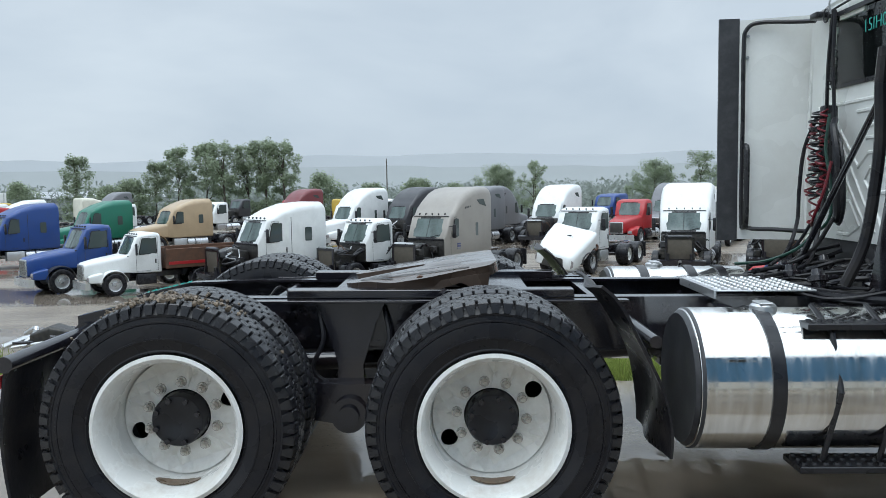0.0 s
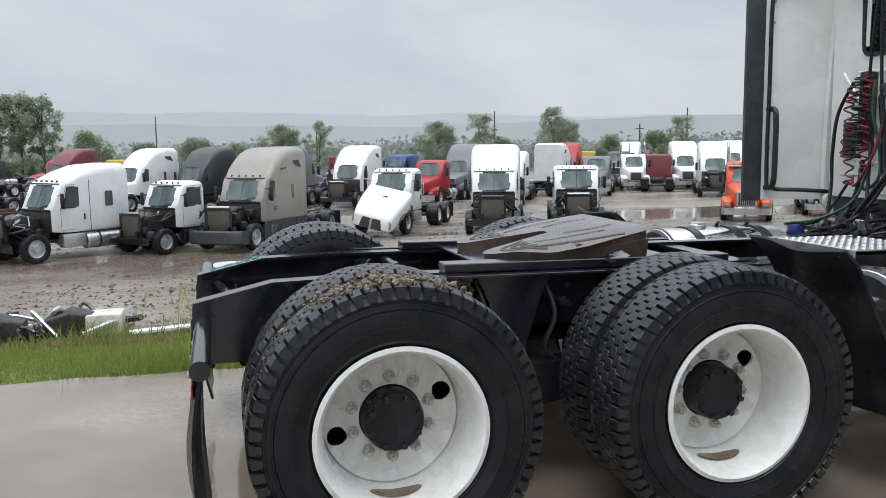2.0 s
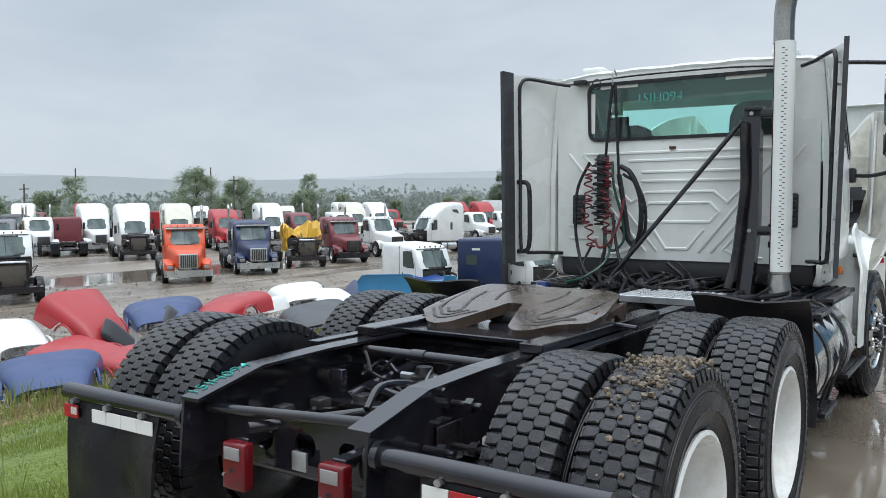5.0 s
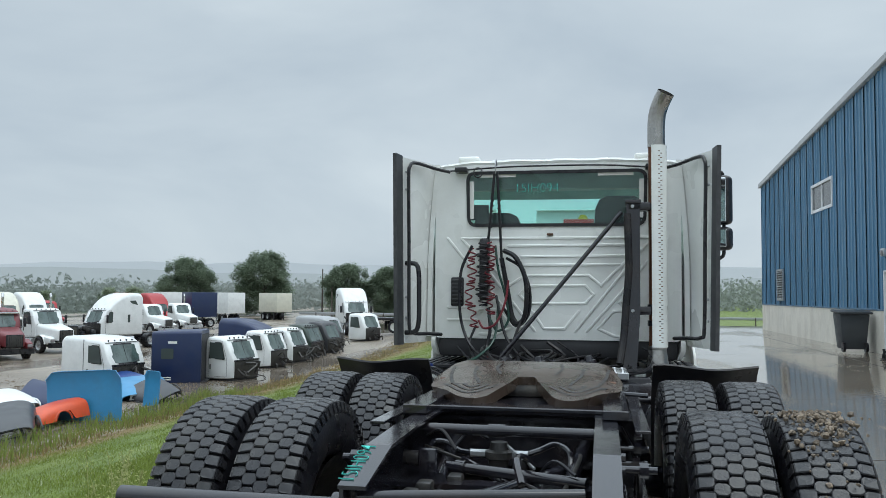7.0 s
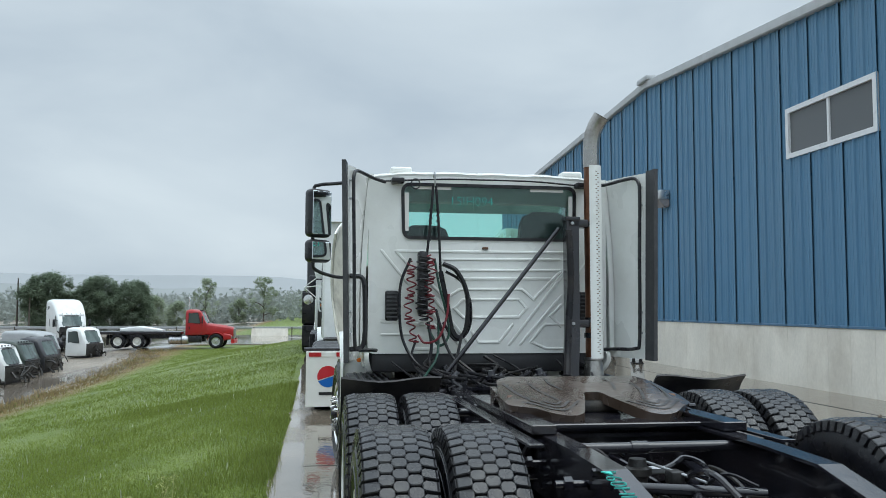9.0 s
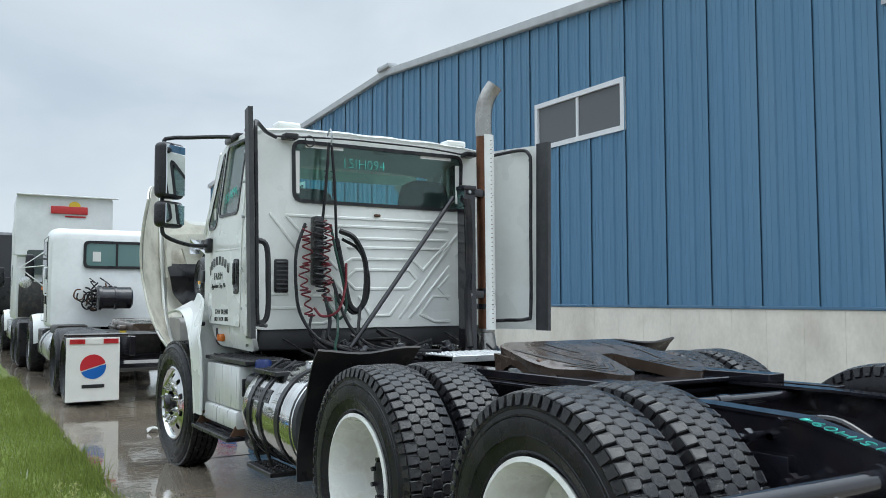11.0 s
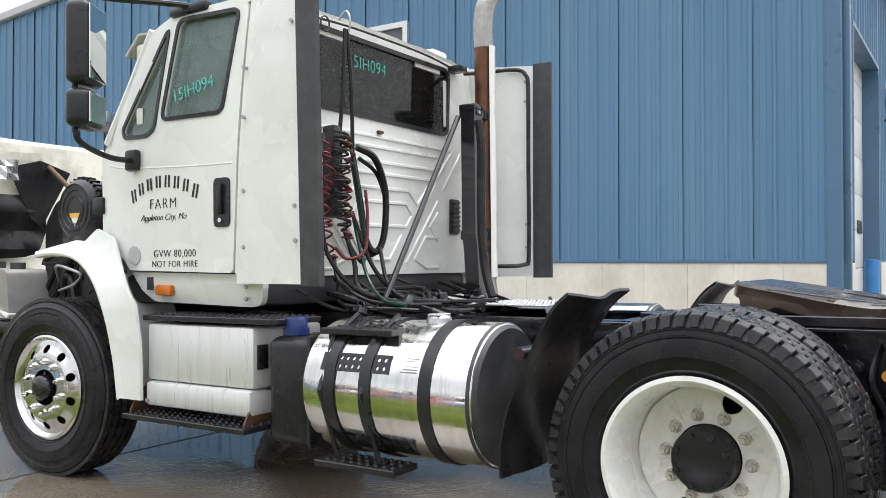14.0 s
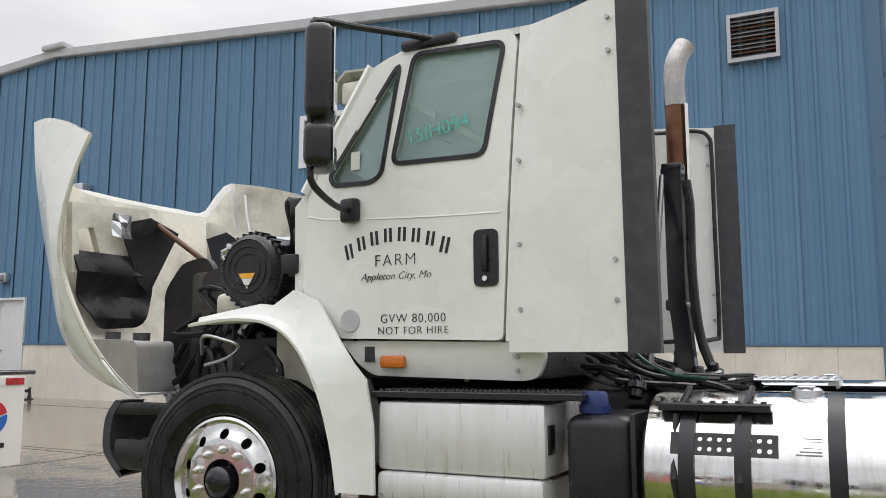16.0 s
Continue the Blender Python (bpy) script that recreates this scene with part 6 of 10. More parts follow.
# ---- exhaust stack and its bracing
ex, ey = 3.258, -0.782
part("exhaust_pipe", tube(bmesh.new(), [(ex, ey, 1.0), (ex, ey, 2.66)], 0.062, 20), M["hot_pipe"], T, "heat-browned exhaust pipe")
part("exhaust_elbow", tube(bmesh.new(), spline([(ex, ey, 2.64), (ex, ey, 2.80), (ex - 0.008, ey - 0.010, 2.90), (ex - 0.028, ey - 0.035, 2.98), (ex - 0.062, ey - 0.070, 3.05)], 6), 0.066, 20, cap=False), M["tip"], T, "weathered curved stack tip")
part("exhaust_base", lathe([(0.090, 0.86), (0.088, 0.96), (0.072, 1.06), (0.066, 1.10), (0.070, 1.105), (0.070, 1.13)], 24, "z"), M["tip"], T, "weathered lower stack pipe").matrix_basis = Matrix.Translation((ex, ey, 0))
bm = bmesh.new()
nseg, a0, a1 = 14, radians(148), radians(322)
nz = 88
for i in range(nz):
    z0, z1 = 1.12 + i * 1.53 / nz, 1.12 + (i + 1) * 1.53 / nz
    for k in range(nseg):
        if k in ((3, 9) if i % 2 else (4, 10)) and 1 < i < nz - 2:
            # slot: only the upper part of the cell is closed
            z0k = z0 + (z1 - z0) * 0.34
        else:
            z0k = z0
        b0, b1 = a0 + (a1 - a0) * k / nseg, a0 + (a1 - a0) * (k + 1) / nseg
        vs = [bm.verts.new((0.078 * math.cos(b), 0.078 * math.sin(b), z)) for b, z in ((b0, z0k), (b1, z0k), (b1, z1), (b0, z1))]
        bm.faces.new(vs)
bmesh.ops.remove_doubles(bm, verts=bm.verts[:], dist=1e-4)
part("heat_shield", finish(bm), M["white"], T, "white slotted heat shield").matrix_basis = Matrix.Translation((ex, ey, 0))
for z in (1.30, 1.42, 2.18):
    part("stack_clamp", lathe([(0.062, -0.02), (0.072, -0.02), (0.072, 0.02), (0.062, 0.02)], 24, "z", close=True), M["black"], T).matrix_basis = Matrix.Translation((ex, ey, z))
part("stack_post", loft([[(x + dx, y + dy, z) for dx, dy in ((-0.05, -0.05), (0.05, -0.05), (0.05, 0.05), (-0.05, 0.05))] for x, y, z in ((3.20, -0.575, 0.955), (3.235, -0.600, 1.30), (3.25, -0.605, 1.42), (3.25, -0.605, 2.22))]), M["frame"], T, "black stack support post")
part("post_cap", solid(3.19, 3.31, -0.665, -0.545, 2.20, 2.235, 0.008), M["frame"], T)
for z in (2.15, 1.36):
    part("post_bracket", solid(3.20, 3.32, -0.74, -0.56, z, z + 0.065, 0.012), M["frame"], T)
    part("bracket_bolt", rod((3.185, -0.60, z + 0.032), (3.20, -0.60, z + 0.032), 0.014, 6), M["steel"], T, smooth=False)
part("post_hose", pipe([(3.17, -0.56, 2.12), (3.155, -0.565, 1.95), (3.16, -0.57, 1.7), (3.15, -0.55, 1.45), (3.12, -0.53, 1.2), (3.05, -0.50, 1.0)], 0.028, 9), M["rubber"], T, "thick black hose strapped to the post")
part("diagonal_brace", rod((3.30, -0.52, 2.15), (3.20, 0.40, 1.02), 0.017), M["frame"], T, "black diagonal brace rod")

# ---- air and electric lines hung behind the cab
part("line_hanger", pipe([(3.45, 0.47, 2.56), (3.40, 0.47, 2.60), (3.37, 0.47, 2.55), (3.38, 0.47, 2.48)], 0.006, 6), M["steel"], T)
part("hanger_ring", tube(bmesh.new(), [(3.42, 0.62 + 0.035 * math.cos(a), 2.50 + 0.04 * math.sin(a)) for a in [2 * math.pi * k / 16 for k in range(17)]], 0.005, 6), M["black"], T)
for y0, y1, z1 in ((0.48, 0.53, 1.92), (0.46, 0.42, 1.80)):
    part("hanger_strap", pipe([(3.40, y0, 2.50), (3.39, (y0 + y1) / 2, 2.2), (3.40, y1, z1)], 0.011, 6), M["rubber"], T)
    part("hanger_spring", pipe([(3.40 + 0.014 * math.cos(k * 1.6), y0 + (y1 - y0) * (0.35 + k / 70) + 0.014 * math.sin(k * 1.6), 2.30 - k * 0.011) for k in range(24)], 0.004, 5, 2), M["black"], T)
part("holder_box", solid(3.38, 3.47, 0.52, 0.60, 1.46, 1.96, 0.02), M["black"], T, "black line holder")


def coil(y, x, z0, z1, r, turns, sway=0.0):
    n = turns * 10
    return pipe([(x + r * 0.8 * math.cos(2 * math.pi * k / 10) + 0.010 * math.sin(k * 0.13), y + sway * math.sin(k / n * 3.1) + 0.012 * math.sin(k * 0.09 + y * 40) + r * (1 + 0.25 * math.sin(k * 0.21)) * math.sin(2 * math.pi * k / 10), z0 + (z1 - z0) * (k / n + 0.030 * math.sin(k * 0.17))) for k in range(n + 1)], 0.0062, 6, 2)


part("air_coil", coil(0.490, 3.37, 1.93, 1.34, 0.027, 17, 0.02), M["red_line"], T, "red coiled air line")
part("air_coil", coil(0.640, 3.38, 1.88, 1.24, 0.030, 13, 0.03), M["red_line"], T, "red coiled air line")
part("air_coil", coil(0.565, 3.36, 1.93, 1.42, 0.040, 24), M["black"], T, "black coiled power line")
for mat, rad, pts in (
    ("rubber", 0.020, [(3.39, 0.40, 1.86), (3.34, 0.30, 1.80), (3.33, 0.22, 1.62), (3.34, 0.22, 1.38), (3.36, 0.27, 1.28), (3.38, 0.33, 1.34), (3.39, 0.37, 1.55), (3.40, 0.42, 1.80)]),
    ("rubber", 0.012, [(3.39, 0.38, 1.80), (3.36, 0.26, 1.72), (3.35, 0.19, 1.55), (3.36, 0.20, 1.35), (3.38, 0.30, 1.26), (3.40, 0.40, 1.40)]),
    ("rubber", 0.012, [(3.40, 0.66, 1.90), (3.36, 0.74, 1.70), (3.34, 0.75, 1.45), (3.32, 0.72, 1.25), (3.22, 0.62, 1.08), (3.05, 0.45, 1.0)]),
    ("green_line", 0.010, [(3.39, 0.47, 1.90), (3.36, 0.44, 1.70), (3.37, 0.38, 1.48), (3.36, 0.36, 1.30), (3.33, 0.44, 1.22), (3.36, 0.52, 1.34)]),
    ("red_line", 0.009, [(3.38, 0.60, 1.30), (3.34, 0.55, 1.24), (3.30, 0.45, 1.28), (3.33, 0.38, 1.45), (3.36, 0.36, 1.62)]),
    ("rubber", 0.014, [(3.38, 0.52, 1.40), (3.33, 0.50, 1.22), (3.28, 0.52, 1.08), (3.12, 0.44, 1.0), (2.9, 0.30, 0.99)]),
    ("rubber", 0.012, [(3.38, 0.46, 1.50), (3.30, 0.38, 1.2), (3.20, 0.26, 1.04), (3.0, 0.10, 1.0), (2.8, -0.1, 1.0)]),
    ("green_line", 0.010, [(3.38, 0.44, 1.45), (3.28, 0.46, 1.16), (3.10, 0.56, 1.03), (2.9, 0.62, 1.0)]),
    ("rubber", 0.010, [(3.37, 0.62, 1.26), (3.30, 0.66, 1.12), (3.15, 0.60, 1.02), (2.95, 0.52, 1.0)]),
    ("rubber", 0.012, [(3.34, 0.26, 1.30), (3.24, 0.32, 1.10), (3.10, 0.34, 1.02), (2.90, 0.22, 1.0)]),
):
    part("air_hose", pipe(pts, rad, 7, 6), M[mat], T)
rnd = random.Random(11)
for k in range(24):
    y0 = rnd.uniform(-0.75, 0.8)
    pts = [(3.48, y0, rnd.uniform(1.0, 1.14)), (3.30 + rnd.uniform(-0.1, 0.1), y0 + rnd.uniform(-0.2, 0.2), rnd.uniform(0.95, 1.07)), (3.05 + rnd.uniform(-0.1, 0.1), y0 * 0.7 + rnd.uniform(-0.25, 0.25), rnd.uniform(0.92, 1.00)), (2.78, y0 * 0.4 + rnd.uniform(-0.2, 0.2), rnd.uniform(0.90, 0.99))]
    part("chassis_hose", pipe(pts, rnd.choice((0.009, 0.012, 0.016)), 6, 4), M["rubber"], T)
for k in range(8):
    q = (rnd.uniform(2.98, 3.45), rnd.uniform(-0.5, 0.6), rnd.uniform(0.95, 1.02))
    vb = part("valve_block", lathe([(0.0, -0.05), (0.03, -0.05), (0.036, -0.02), (0.052, -0.015), (0.052, 0.012), (0.034, 0.02), (0.028, 0.05), (0.0, 0.055)], 14, "z"), M["frame"], T)
    vb.matrix_basis = Matrix.Translation(q) @ Matrix.Rotation(rnd.uniform(-0.6, 0.6), 4, "X")
    part("valve_fitting", rod((0.03, 0, 0), (0.10, 0, 0.01), 0.011, 6), M["steel"] if k % 3 == 0 else M["frame"], vb)
part("transmission", loft([[(x, r * 1.1 * math.cos(a), 0.78 + r * math.sin(a)) for a in [2 * math.pi * k / 14 for k in range(14)]] for x, r in ((2.75, 0.10), (2.85, 0.17), (3.4, 0.22), (3.9, 0.25), (4.2, 0.32))]), M["engine"], T)

# ---- tanks, boxes and steps
def tank(y, x0, x1, zc, r, mat, seg=40):
    return lathe([(0.0, x0 + 0.012), (r * 0.80, x0 + 0.006), (r * 0.93, x0), (r * 0.985, x0 + 0.012), (r, x0 + 0.03), (r, x1 - 0.03), (r * 0.985, x1 - 0.012), (r * 0.93, x1), (r * 0.8, x1 - 0.006), (0.0, x1 - 0.012)], seg, "x")


for side in (1, -1):
    x0, x1 = (2.16, 3.05) if side > 0 else (2.14, 3.46)
    yc, zc, r = side * 0.925, 0.655, 0.302
    tk = part("fuel_tank", tank(yc, x0, x1, zc, r, None), M["tank"], T, "streaked polished aluminium cylindrical fuel tank")
    tk.matrix_basis = Matrix.Translation((0, yc, zc))
    # bare aluminium end: the dark it mirrors is painted on as grey
    part("tank_end", lathe([(0.0, x0 + 0.004), (r * 0.80, x0 - 0.002), (r * 0.92, x0 - 0.008), (r * 1.004, x0 + 0.02), (r * 1.004, x0 + 0.03)], 40, "x"), M["trim"], tk, "polished tank end, its dark reflection painted as grey")
    for x in ((2.385, 2.69, 2.885) if side > 0 else (2.46, 3.15)):
        part("tank_strap", lathe([(r + 0.001, x - 0.028), (r + 0.008, x - 0.028), (r + 0.008, x + 0.028), (r + 0.001, x + 0.028)], 48, "x", close=True), M["black"], tk)
    cap = part("filler_cap", lathe([(0.0, 0.030), (0.045, 0.030), (0.055, 0.02), (0.058, -0.005), (0.048, -0.01), (0.048, -0.03)], 20, "z"), M["alu"], tk, "vented filler cap")
    cap.matrix_basis = Matrix.Translation((2.485, side * 0.03, r - 0.006))
    part("cap_lug", solid(2.455, 2.515, side * 0.03 - 0.05, side * 0.03 + 0.05, r + 0.022, r + 0.032, 0.004, 1), M["alu"], tk)
    for x in (2.44, 2.95):
        part("tank_bracket", solid(x - 0.04, x + 0.04, side * 0.44, side * 0.72, 0.40, 0.92, 0.02), M["frame"], T)
    # step box, treads
    bx0, bx1 = 3.460, 4.255
    bxn = part("battery_box", solid(bx0, bx1, side * 0.62, side * 1.115, 0.605, 0.905, 0.018), M["box_skin"], T, "streaked pale aluminium battery box")
    part("box_lip", solid(bx0 + 0.005, bx1 - 0.005, side * 0.70, side * 1.135, 0.470, 0.600, 0.022), M["box_skin"], bxn)
    part("box_bolt", rod((bx1 - 0.03, side * 1.13, 0.50), (bx1 - 0.03, side * 1.145, 0.50), 0.012, 8), M["steel"], bxn)
    part("box_latch", solid(bx0 - 0.01, bx0 + 0.02, side * 1.02, side * 1.09, 0.70, 0.82, 0.006), M["black"], bxn)
    for nm, xa, xb, ya, yb, z in (("upper_step", 3.30, 4.29, 0.80, 1.12, 0.950), ("lower_step", 3.44, 4.36, 0.86, 1.20, 0.430), ("tank_step", 2.594, 2.993, 1.00, 1.16, 0.925), ("low_tank_step", 2.56, 3.00, 1.02, 1.20, 0.345)):
        bm = bmesh.new()
        box(bm, xa, xb, side * ya, side * yb, z - 0.028, z, 0.004, 1)
        nx = int((xb - xa) / 0.045)
        for i in range(nx):
            for j in range(max(2, int((yb - ya) / 0.055))):
                px_, py_ = xa + 0.03 + i * 0.045, side * (ya + 0.03 + j * 0.055)
                cyl(bm, (px_, py_, z), (px_, py_, z + 0.008), 0.013, 0.010, 6, True)
        part(nm, bm, M["black"], T, "black perforated grip step", smooth=False)
    for x in (3.47, 4.33):
        part("step_bracket", sheet(rounded([(0.62, 0.40), (1.18, 0.41), (1.12, 0.52), (0.98, 0.62), (0.62, 0.64)], 0.04), [], lambda a, b, d, s=side, x=x: (x + d, s * a, b), 0.012), M["rust"], T, smooth=False)
    for x in (2.67, 2.90):
        part("step_hanger", tube(bmesh.new(), [(x, side * 1.0, 0.98), (x + 0.03, side * 1.14, 0.88), (x + 0.03, side * 1.235, 0.66), (x, side * 1.15, 0.36)], 0.012, 6), M["black"], T)
holes = [[(2.600 + 0.034 * i + 0.009 * math.cos(2 * math.pi * k / 8), 0.768 + 0.034 * j + 0.009 * math.sin(2 * math.pi * k / 8)) for k in range(8)] for i in range(10) for j in (0, 1)]
part("perforated_plate", sheet([(2.571, 0.748), (2.942, 0.748), (2.942, 0.822), (2.571, 0.822)], holes, lambda a, b, d: (a, 1.2135 - 0.48 * (b - 0.75) + d, b), 0.003), M["black"], T, "black perforated plate on the tank", smooth=False)
for i in range(6):
    part("label_bar", solid(2.432, 2.515 - 0.012 * (i % 3), 1.2075 - 0.0055 * i, 1.2095 - 0.0055 * i, 0.758 + 0.0105 * i, 0.763 + 0.0105 * i, 0), M["grey_plastic"], T, "faded print on the tank", smooth=False)
DEFT = part("exhaust_fluid_tank", solid(3.105, 3.385, 0.62, 1.105, 0.36, 0.868, 0.055, 4), M["black"], T, "squarish black fluid tank with a blue cap")
part("tank_band", solid(3.09, 3.115, 0.60, 1.118, 0.36, 0.88, 0.01), M["black"], DEFT)
part("blue_cap", lathe([(0.0, 0.085), (0.045, 0.085), (0.054, 0.07), (0.056, 0.03), (0.064, 0.03), (0.064, 0.0), (0.045, 0.0), (0.045, -0.06)], 20, "z"), M["blue_cap"], DEFT, "bright blue filler cap").matrix_basis = Matrix.Translation((3.285, 1.0, 0.872))

# ---- front end: fenders, engine, tilted hood, bumper
for side in (1, -1):
    arch = [(5.36, 1.30), (5.10, 1.325), (4.85, 1.30), (4.68, 1.19), (4.55, 0.98), (4.47, 0.74), (4.43, 0.52)]
    pts = spline([(a, 0, b) for a, b in arch], 4)
    rows = []
    for i, p in enumerate(pts):
        t = i / (len(pts) - 1)
        rows.append([(p.x, side * y, p.z - 0.03 * max(0, (y - 1.0) / 0.17) ** 2) for y in (0.70, 0.90, 1.05, 1.13, 1.17)])
    fen = part("fender", surface(rows, 0.014), M["white"], T, "white rear section of the front fender")
    skirt = [(4.78, 1.43), (4.64, 1.375), (4.455, 1.17), (4.29, 1.00), (4.252, 0.80), (4.243, 0.50), (4.44, 0.50), (4.48, 0.74), (4.56, 0.98), (4.69, 1.19), (4.86, 1.28), (5.37, 1.27), (5.37, 1.31), (5.15, 1.345), (4.98, 1.37), (4.90, 1.36)]
    part("fender_skirt", sheet(skirt, [], lambda a, b, d, s=side: (a, s * (1.06 + 0.11 * min(1, max(0, (1.36 - b) / 0.3)) + d - 0.02), b), 0.02, cut=0.12), M["white"], fen, smooth=True)
    part("inner_fender", surface([[(x, side * y, z - 0.30 * k) for x, y, z in ((5.16, 0.70, 1.30), (4.95, 0.78, 1.28), (4.74, 0.86, 1.20), (4.60, 0.92, 1.04))] for k in (0.0, 0.5, 1.0)], 0.012), M["white_in"], fen, "grimy white inner fender")
    part("hood_latch", solid(4.48, 4.66, side * 1.07, side * 1.12, 1.165, 1.20, 0.012), M["black"], T)
    part("fender_screw", rod((4.37, side * 1.14, 0.54), (4.37, side * 1.165, 0.54), 0.012, 8), M["steel"], T)
    part("splash_shield", surface([[(x, side * 0.66, z) for x, z in ((4.55, 0.6), (4.7, 1.0), (5.0, 1.22), (5.5, 1.2))], [(x, side * 0.68, z - 0.35) for x, z in ((4.55, 0.6), (4.7, 1.0), (5.0, 1.15), (5.5, 1.1))]], 0.01), M["rubber"], T)
    part("front_rail", solid(5.80, 5.96, side * 0.36, side * 0.46, 0.62, 0.96, 0.02), M["frame"], T)
# engine bay
part("engine_block", solid(4.80, 5.75, -0.34, 0.34, 0.80, 1.42, 0.06), M["engine"], T, "grimy diesel engine")
part("valve_cover", solid(4.86, 5.70, -0.20, 0.22, 1.42, 1.62, 0.06), M["engine"], T)
part("radiator", solid(5.82, 5.95, -0.55, 0.55, 0.75, 1.62, 0.03), M["radiator"], T)
part("fan_shroud", sheet(rounded([(5.55, 0.86), (5.80, 0.86), (5.84, 1.60), (5.62, 1.66), (5.52, 1.50), (5.50, 1.1)], 0.06), [], lambda a, b, d: (a, 0.52 + d, b), 0.05), M["frame"], T)
ac = part("air_cleaner", lathe([(0.0, 0.20), (0.17, 0.20), (0.19, 0.18), (0.195, 0.16), (0.205, 0.155), (0.205, 0.12), (0.195, 0.11), (0.195, -0.25), (0.0, -0.25)], 36, "y"), M["black"], T, "round black air cleaner canister")
ac.matrix_basis = Matrix.Translation((5.175, 0.74, 1.562))
label = part("cleaner_label", sheet([(-0.055, -0.02), (0.055, -0.02), (0.0, -0.10)], [], lambda a, b, d: (a, 0.201 + d, b), 0.002), M["sticker"], ac, "white triangular warning label")
part("label_band", sheet([(-0.055, -0.018), (0.055, -0.018), (0.038, -0.045), (-0.038, -0.045)], [], lambda a, b, d: (a, 0.2035 + d, b), 0.002), M["reflector"], label, "orange band")
rim_ribs = bmesh.new()
for k in range(30):
    a = 2 * math.pi * k / 30
    box(rim_ribs, 0.188, 0.212, 0.10, 0.168, -0.006, 0.006, 0.002, 1, m=Matrix.Rotation(a, 4, "Y"))
part("ribbed_rim", rim_ribs, M["black"], ac, smooth=False)
for k in range(3):
    part("cleaner_rib", lathe([(0.08 + 0.04 * k, 0.20), (0.085 + 0.04 * k, 0.208), (0.09 + 0.04 * k, 0.20)], 32, "y"), M["black"], ac)
rnd = random.Random(5)
for k in range(26):
    x0, z0, y0 = rnd.uniform(4.85, 5.7), rnd.uniform(1.0, 1.7), rnd.uniform(0.28, 0.62)
    pts = [(x0, y0, z0)] + [(x0 + rnd.uniform(-0.3, 0.3), y0 + rnd.uniform(-0.12, 0.12), z0 + rnd.uniform(-0.35, 0.25)) for _ in range(3)]
    part("engine_hose", pipe(pts, rnd.choice((0.012, 0.018, 0.03)), 7, 5), M["rubber"] if k % 5 else M["alu"], T)
for k in range(12):
    x0, z0, y0 = rnd.uniform(4.9, 5.7), rnd.uniform(1.0, 1.6), rnd.uniform(0.30, 0.50)
    part("engine_fitting", solid(x0 - 0.07, x0 + 0.07, y0 - 0.06, y0 + 0.08, z0 - 0.06, z0 + 0.06, 0.02), M["engine"], T)
part("coolant_bottle", solid(5.42, 5.62, 0.50, 0.70, 1.33, 1.47, 0.04, 3), M["white_in"], T, "milky coolant bottle")
part("amber_cap", rod((5.52, 0.55, 1.60), (5.52, 0.60, 1.60), 0.022, 12), M["amber"], T)
for k, q in enumerate(((4.88, 0.86, 1.88), (4.90, 0.80, 1.74), (4.90, 0.84, 1.56), (4.93, 0.74, 1.66), (4.92, 0.70, 1.84))):
    part("cowl_fitting", solid(q[0] - 0.04, q[0] + 0.05, q[1] - 0.06, q[1] + 0.06, q[2] - 0.05, q[2] + 0.05, 0.02), M["black"] if k % 2 == 0 else M["engine"], T)
    part("cowl_hose", pipe([q, (q[0] + 0.10, q[1] - 0.02, q[2] + 0.04), (q[0] + 0.12, q[1] - 0.10, q[2] - 0.12), (q[0] + 0.22, q[1] - 0.2, q[2] - 0.25)], (0.03, 0.016, 0.022, 0.014, 0.035)[k], 8), M["rubber"], T)
part("intake_duct", pipe([(5.0, 0.45, 1.80), (4.92, 0.55, 1.86), (4.96, 0.60, 1.72), (5.1, 0.52, 1.62)], 0.05, 10), M["rubber"], T)
rnd = random.Random(52)
for k in range(16):
    x0, z0, y0 = rnd.uniform(5.35, 5.95), rnd.uniform(0.85, 1.45), rnd.uniform(0.50, 0.66)
    part("harness_line", pipe([(x0, y0, z0)] + [(x0 + rnd.uniform(-0.18, 0.18), y0 + rnd.uniform(-0.05, 0.08), z0 + rnd.uniform(-0.3, 0.2)) for _ in range(3)], rnd.choice((0.008, 0.012, 0.02)), 6, 4), M["rubber"] if k % 4 else M["steel"], T)
for k in range(6):
    x0, z0, y0 = rnd.uniform(5.4, 5.9), rnd.uniform(0.9, 1.4), rnd.uniform(0.50, 0.60)
    part("engine_bracket", sheet(rounded([(x0 - 0.07, z0 - 0.05), (x0 + 0.06, z0 - 0.06), (x0 + 0.08, z0 + 0.05), (x0 - 0.04, z0 + 0.07)], 0.02), [], lambda a, b, d, y0=y0: (a, y0 + d, b), 0.03), M["rust"] if k % 3 == 0 else M["frame"], T)
part("front_axle", rod((5.10, -0.95, 0.44), (5.10, 0.95, 0.44), 0.06), M["frame"], T)
for side in (1, -1):
    part("leaf_spring", loft([[(x, side * 0.43 + dy, z + dz) for dy, dz in ((-0.04, -0.02), (0.04, -0.02), (0.04, 0.02), (-0.04, 0.02))] for x, z in ((4.35, 0.66), (4.7, 0.56), (5.1, 0.52), (5.5, 0.56), (5.85, 0.66))]), M["frame"], T)

# hood, swung forward and up: the top skin stands on edge, its inside faces the cab, the fender tips point upward
H_OUT = spline([(6.97, 0, 2.61), (6.92, 0, 2.27), (6.82, 0, 1.90), (6.69, 0, 1.51), (6.60, 0, 1.27), (6.42, 0, 1.07), (6.17, 0, 0.95), (5.93, 0, 0.89)], 6)


